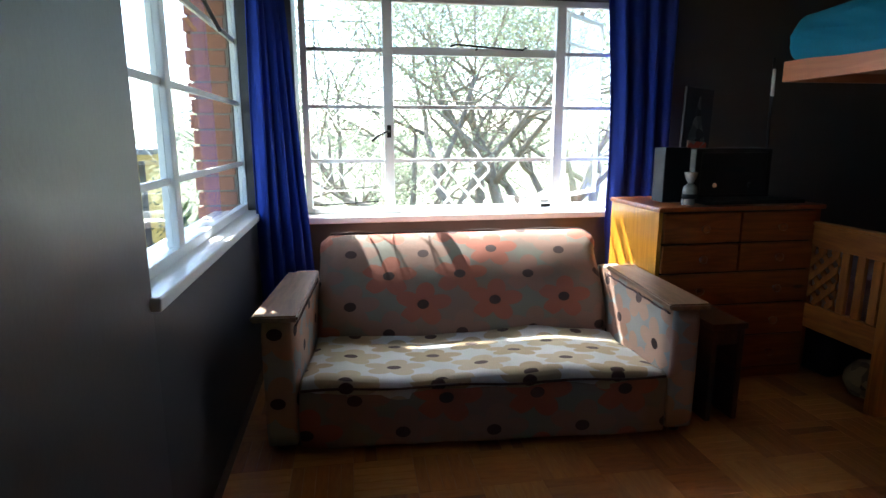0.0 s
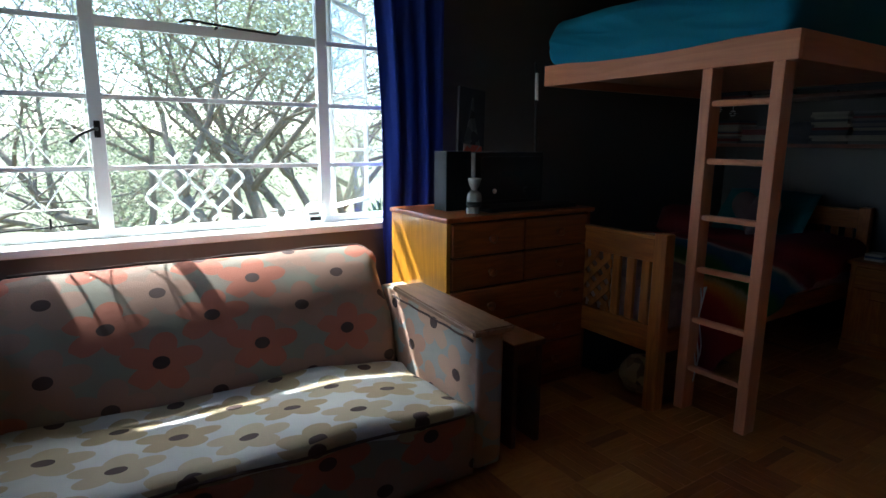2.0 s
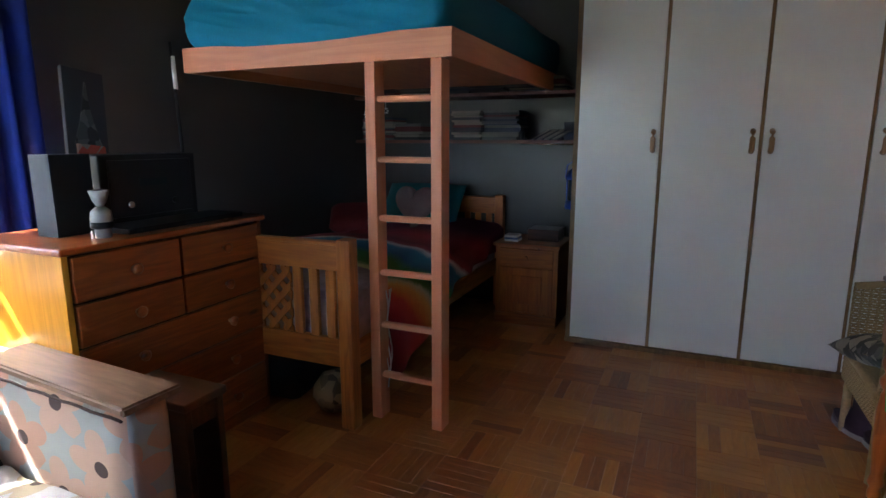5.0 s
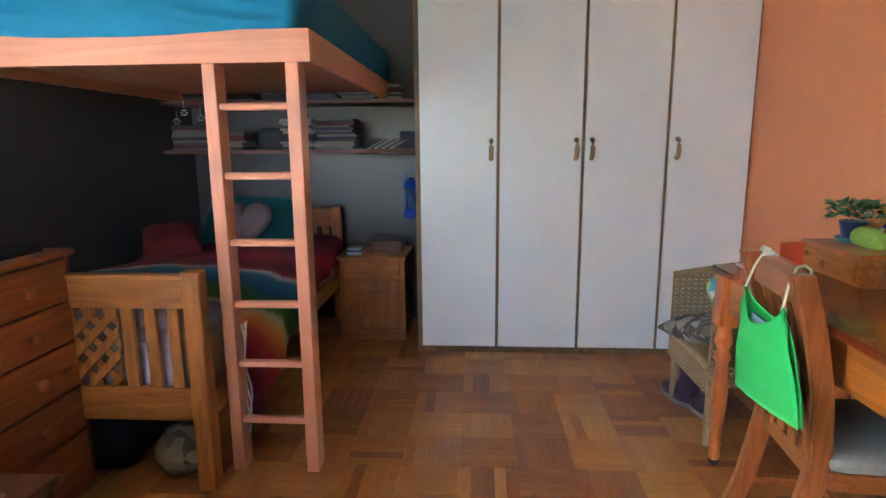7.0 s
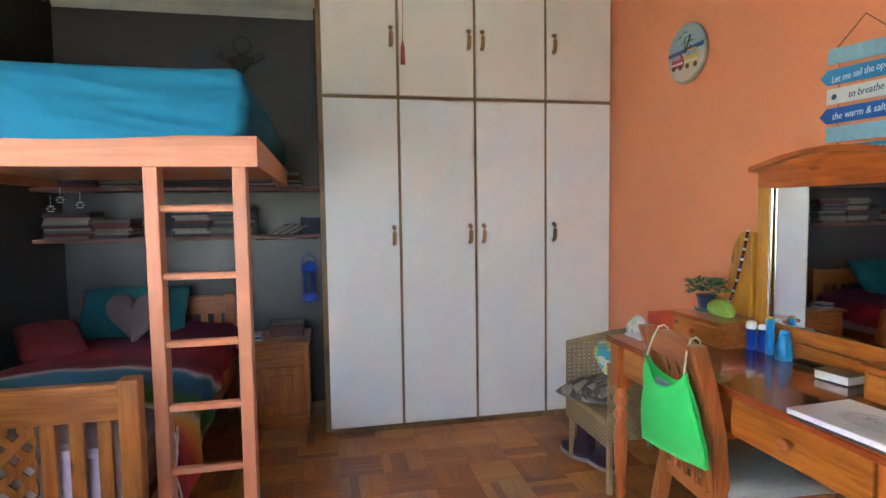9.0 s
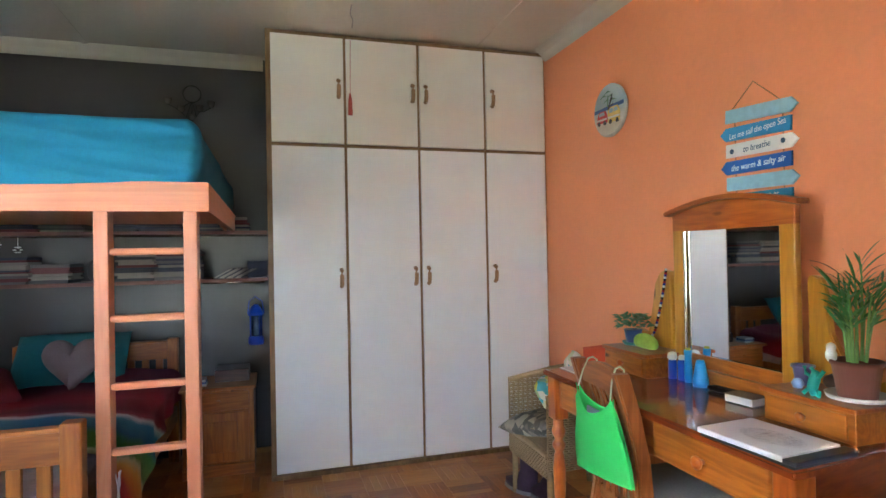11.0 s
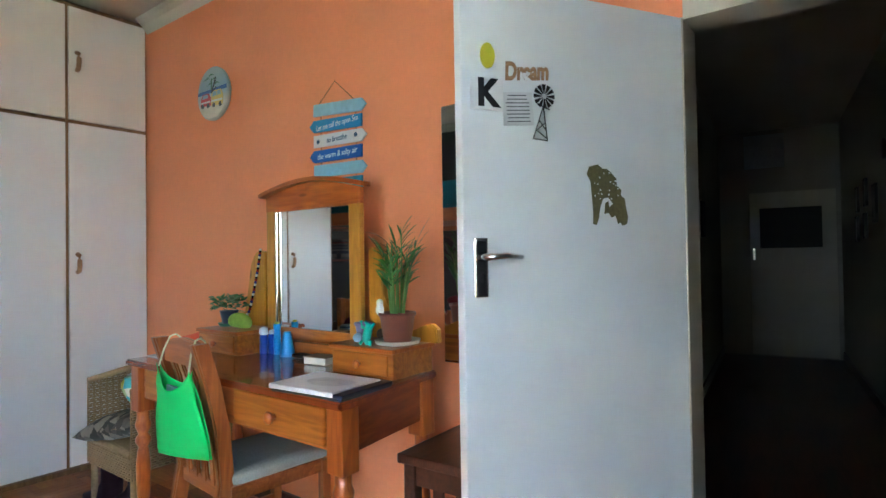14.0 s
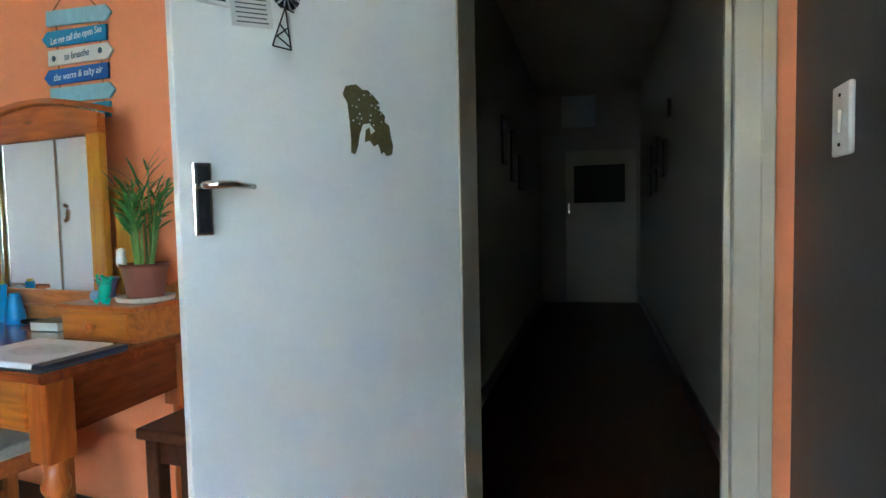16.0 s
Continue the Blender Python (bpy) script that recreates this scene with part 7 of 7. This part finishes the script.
tree((2.6, 9.4, -1.7), 3, 8.2, (-0.60, 0.0), "spreading acacia tree with bare leaning limbs close to the window", 30000, 0.042, 0.58, 0.155, 4, 0.85)
tree((4.6, 10.6, -1.8), 8, 8.0, (-0.3, 0.0), "many-stemmed garden tree with thin leaning trunks and sparse leaves", 20000, 0.046, 0.60, 0.12, 4, 0.85)
tree((-1.2, 13.5, -2.6), 5, 6.0, (0.25, 0.0), "leafy garden tree further down the slope", 6000, 0.055, 0.6, 0.16, 3)
SHRUB = plain("shrub_leaf", (0.12, 0.17, 0.06), 0.7, 0.5, 4, 0.1, blotch=1.5)
def shrub(at, rx, ry, rz, n, seed, label, leaf=0.11):
    rt = random.Random(seed)
    vs, fs = [], []
    for i in range(n):
        d = Vector((rt.gauss(0, 1), rt.gauss(0, 1), abs(rt.gauss(0, 1)))).normalized()
        k = rt.uniform(0.55, 1.0) * (0.8 + 0.35 * noise.noise(d * 2.5 + Vector((seed, 0, 0))))
        c = Vector((d.x * rx * k, d.y * ry * k, d.z * rz * k))
        a = (d + Vector((rt.uniform(-1, 1), rt.uniform(-1, 1), rt.uniform(-0.4, 1)))).normalized()
        b = a.cross(Vector((rt.uniform(-1, 1), rt.uniform(-1, 1), rt.uniform(-1, 1)))).normalized()
        s1, s2 = leaf * rt.uniform(0.7, 1.5), leaf * rt.uniform(0.15, 0.3)
        q = len(vs)
        vs += [c - a * s1 * 0.3, c + b * s2, c + a * s1, c - b * s2]
        fs.append((q, q + 1, q + 2, q + 3))
    me = bpy.data.meshes.new("shrub")
    me.from_pydata([tuple(v) for v in vs], [], fs)
    me.materials.append(SHRUB)
    ob = new("garden_shrub", me)
    ob.matrix_world = pose(*at)
    tagged(ob, label, "shrub", "", "stuff")


shrub((-3.6, 11.0, -2.3), 1.9, 1.6, 2.2, 4200, 2, "thick green long-leaved shrubs outside the side window", 0.26)
shrub((-1.2, 12.5, -2.8), 1.9, 1.4, 2.2, 3500, 6, "green shrubs at the foot of the garden", 0.2)
shrub((2.0, 16.0, -3.6), 6.0, 2.0, 3.2, 7000, 7, "long row of pale green bushes behind the trees", 0.24)
shrub((8.5, 15.0, -3.6), 4.0, 2.5, 3.6, 5000, 11, "olive green bushes at the garden's end", 0.24)
shrub((-14.0, 38.0, -11.5), 12.0, 5.0, 4.5, 6000, 13, "distant belt of dark green trees on the slope", 0.6)
yh = thing("yellow_house", "yellow painted neighbouring building with a grey roof edge", "house", (-2.95, 6.9, -1.3), 12)
YEL = plain("yellow_wall_paint", (0.70, 0.52, 0.16), 0.85, 0.08)
part("wall", box(-2.4, 0.0, 0, 0.38, 3.0, 2.32), YEL, yh)
part("roof", prism([(-2.6, 2.42), (-2.6, 2.36), (0.62, 2.28), (0.62, 2.34)], "y", -0.35, 3.3), plain("grey_roof_sheet", (0.16, 0.17, 0.18), 0.6), yh)
part("downpipe", rod((0.46, -0.05, 0.0), (0.46, -0.05, 2.2), 0.035), plain("dark_downpipe", (0.03, 0.03, 0.03), 0.6), yh)
part("garden_wall", box(0.38, 0.3, 0, 0.95, 0.42, 0.62), YEL, yh)

# ---- parquet blocks ----
def parquet_mat():
    m, nt, p = nodes_of("parquet_wood")
    g = nt.nodes.new("ShaderNodeNewGeometry")
    info = nt.nodes.new("ShaderNodeObjectInfo")
    s = nt.nodes.new("ShaderNodeMath")
    s.operation = "ADD"
    nt.links.new(g.outputs["Random Per Island"], s.inputs[0])
    nt.links.new(info.outputs["Random"], s.inputs[1])
    fr = nt.nodes.new("ShaderNodeMath")
    fr.operation = "FRACT"
    nt.links.new(s.outputs[0], fr.inputs[0])
    n = add(nt, "ShaderNodeTexNoise", Scale=1.0, Detail=6.0)
    nt.links.new(coords(nt, (12, 60, 20)), n.inputs["Vector"])
    k = nt.nodes.new("ShaderNodeMath")
    k.operation = "MULTIPLY_ADD"
    k.inputs[1].default_value = 0.42
    nt.links.new(n.outputs[0], k.inputs[0])
    h = nt.nodes.new("ShaderNodeMath")
    h.operation = "MULTIPLY"
    h.inputs[1].default_value = 0.36
    nt.links.new(fr.outputs[0], h.inputs[0])
    h2 = nt.nodes.new("ShaderNodeMath")
    h2.operation = "MULTIPLY_ADD"
    h2.inputs[1].default_value = 0.24
    nt.links.new(info.outputs["Random"], h2.inputs[0])
    nt.links.new(h.outputs[0], h2.inputs[2])
    nt.links.new(h2.outputs[0], k.inputs[2])
    nt.links.new(ramp(nt, k.outputs[0], [(0.15, (0.15, 0.034, 0.008)), (0.42, (0.32, 0.098, 0.022)), (0.62, (0.43, 0.165, 0.036)), (0.95, (0.62, 0.30, 0.08))]), p.inputs["Base Color"])
    rn = add(nt, "ShaderNodeTexNoise", Scale=3.0, Detail=5.0)
    nt.links.new(coords(nt, (1, 1, 1)), rn.inputs["Vector"])
    rr = nt.nodes.new("ShaderNodeMapRange")
    rr.inputs["To Min"].default_value, rr.inputs["To Max"].default_value = 0.25, 0.5
    nt.links.new(rn.outputs[0], rr.inputs[0])
    nt.links.new(rr.outputs[0], p.inputs["Roughness"])
    b = add(nt, "ShaderNodeBump", Strength=0.15, Distance=0.002)
    nt.links.new(n.outputs[0], b.inputs["Height"])
    nt.links.new(b.outputs[0], p.inputs["Normal"])
    return m


PARQ = parquet_mat()
T = 0.216
floor = scene.objects["floor"]
variants = []
for v in range(6):
    bm = bmesh.new()
    for i in range(5):
        a = -T / 2 + i * T / 5
        dz = random.uniform(-0.0003, 0.0003)
        # a strip: top with a slight chamfer
        x0, x1, y0, y1, c = -T / 2 + 0.0003, T / 2 - 0.0003, a + 0.0002, a + T / 5 - 0.0002, 0.0007
        lo = [bm.verts.new((x, y, -0.012)) for x, y in ((x0, y0), (x1, y0), (x1, y1), (x0, y1))]
        mi = [bm.verts.new((x, y, -0.001 + dz)) for x, y in ((x0, y0), (x1, y0), (x1, y1), (x0, y1))]
        hi = [bm.verts.new((x, y, dz)) for x, y in ((x0 + c, y0 + c), (x1 - c, y0 + c), (x1 - c, y1 - c), (x0 + c, y1 - c))]
        bm.faces.new(hi)
        for q, r in ((lo, mi), (mi, hi)):
            for k in range(4):
                bm.faces.new((q[k], q[(k + 1) % 4], r[(k + 1) % 4], r[k]))
    me = mesh_of("parquet_block", bm)
    me.materials.append(PARQ)
    variants.append(me)
nx, ny = int((BX + 0.6) / T) + 1, int((WY - OY) / T) + 1
for i in range(nx):
    for j in range(ny):
        ob = new("parquet_block", random.choice(variants))
        ob.matrix_world = pose(-0.58 + T * (i + 0.5), OY + T * (j + 0.5), 0, 0, 0, 90 * ((i + j) % 2))
        ob.parent = floor


# ---- true size ----
def enlarge(k):
    """Brings every mesh, place and thickness of the plan to true size."""
    done = set()
    for ob in scene.objects:
        if ob.type not in {"MESH", "EMPTY"}:
            continue
        ob.location = ob.location * k
        for mod in ob.modifiers:
            if mod.type == "SOLIDIFY":
                mod.thickness *= k
            elif mod.type == "BEVEL":
                mod.width *= k
        if ob.type == "MESH" and ob.data.name not in done:
            done.add(ob.data.name)
            ob.data.transform(Matrix.Scale(k, 4))


enlarge(TRUE)
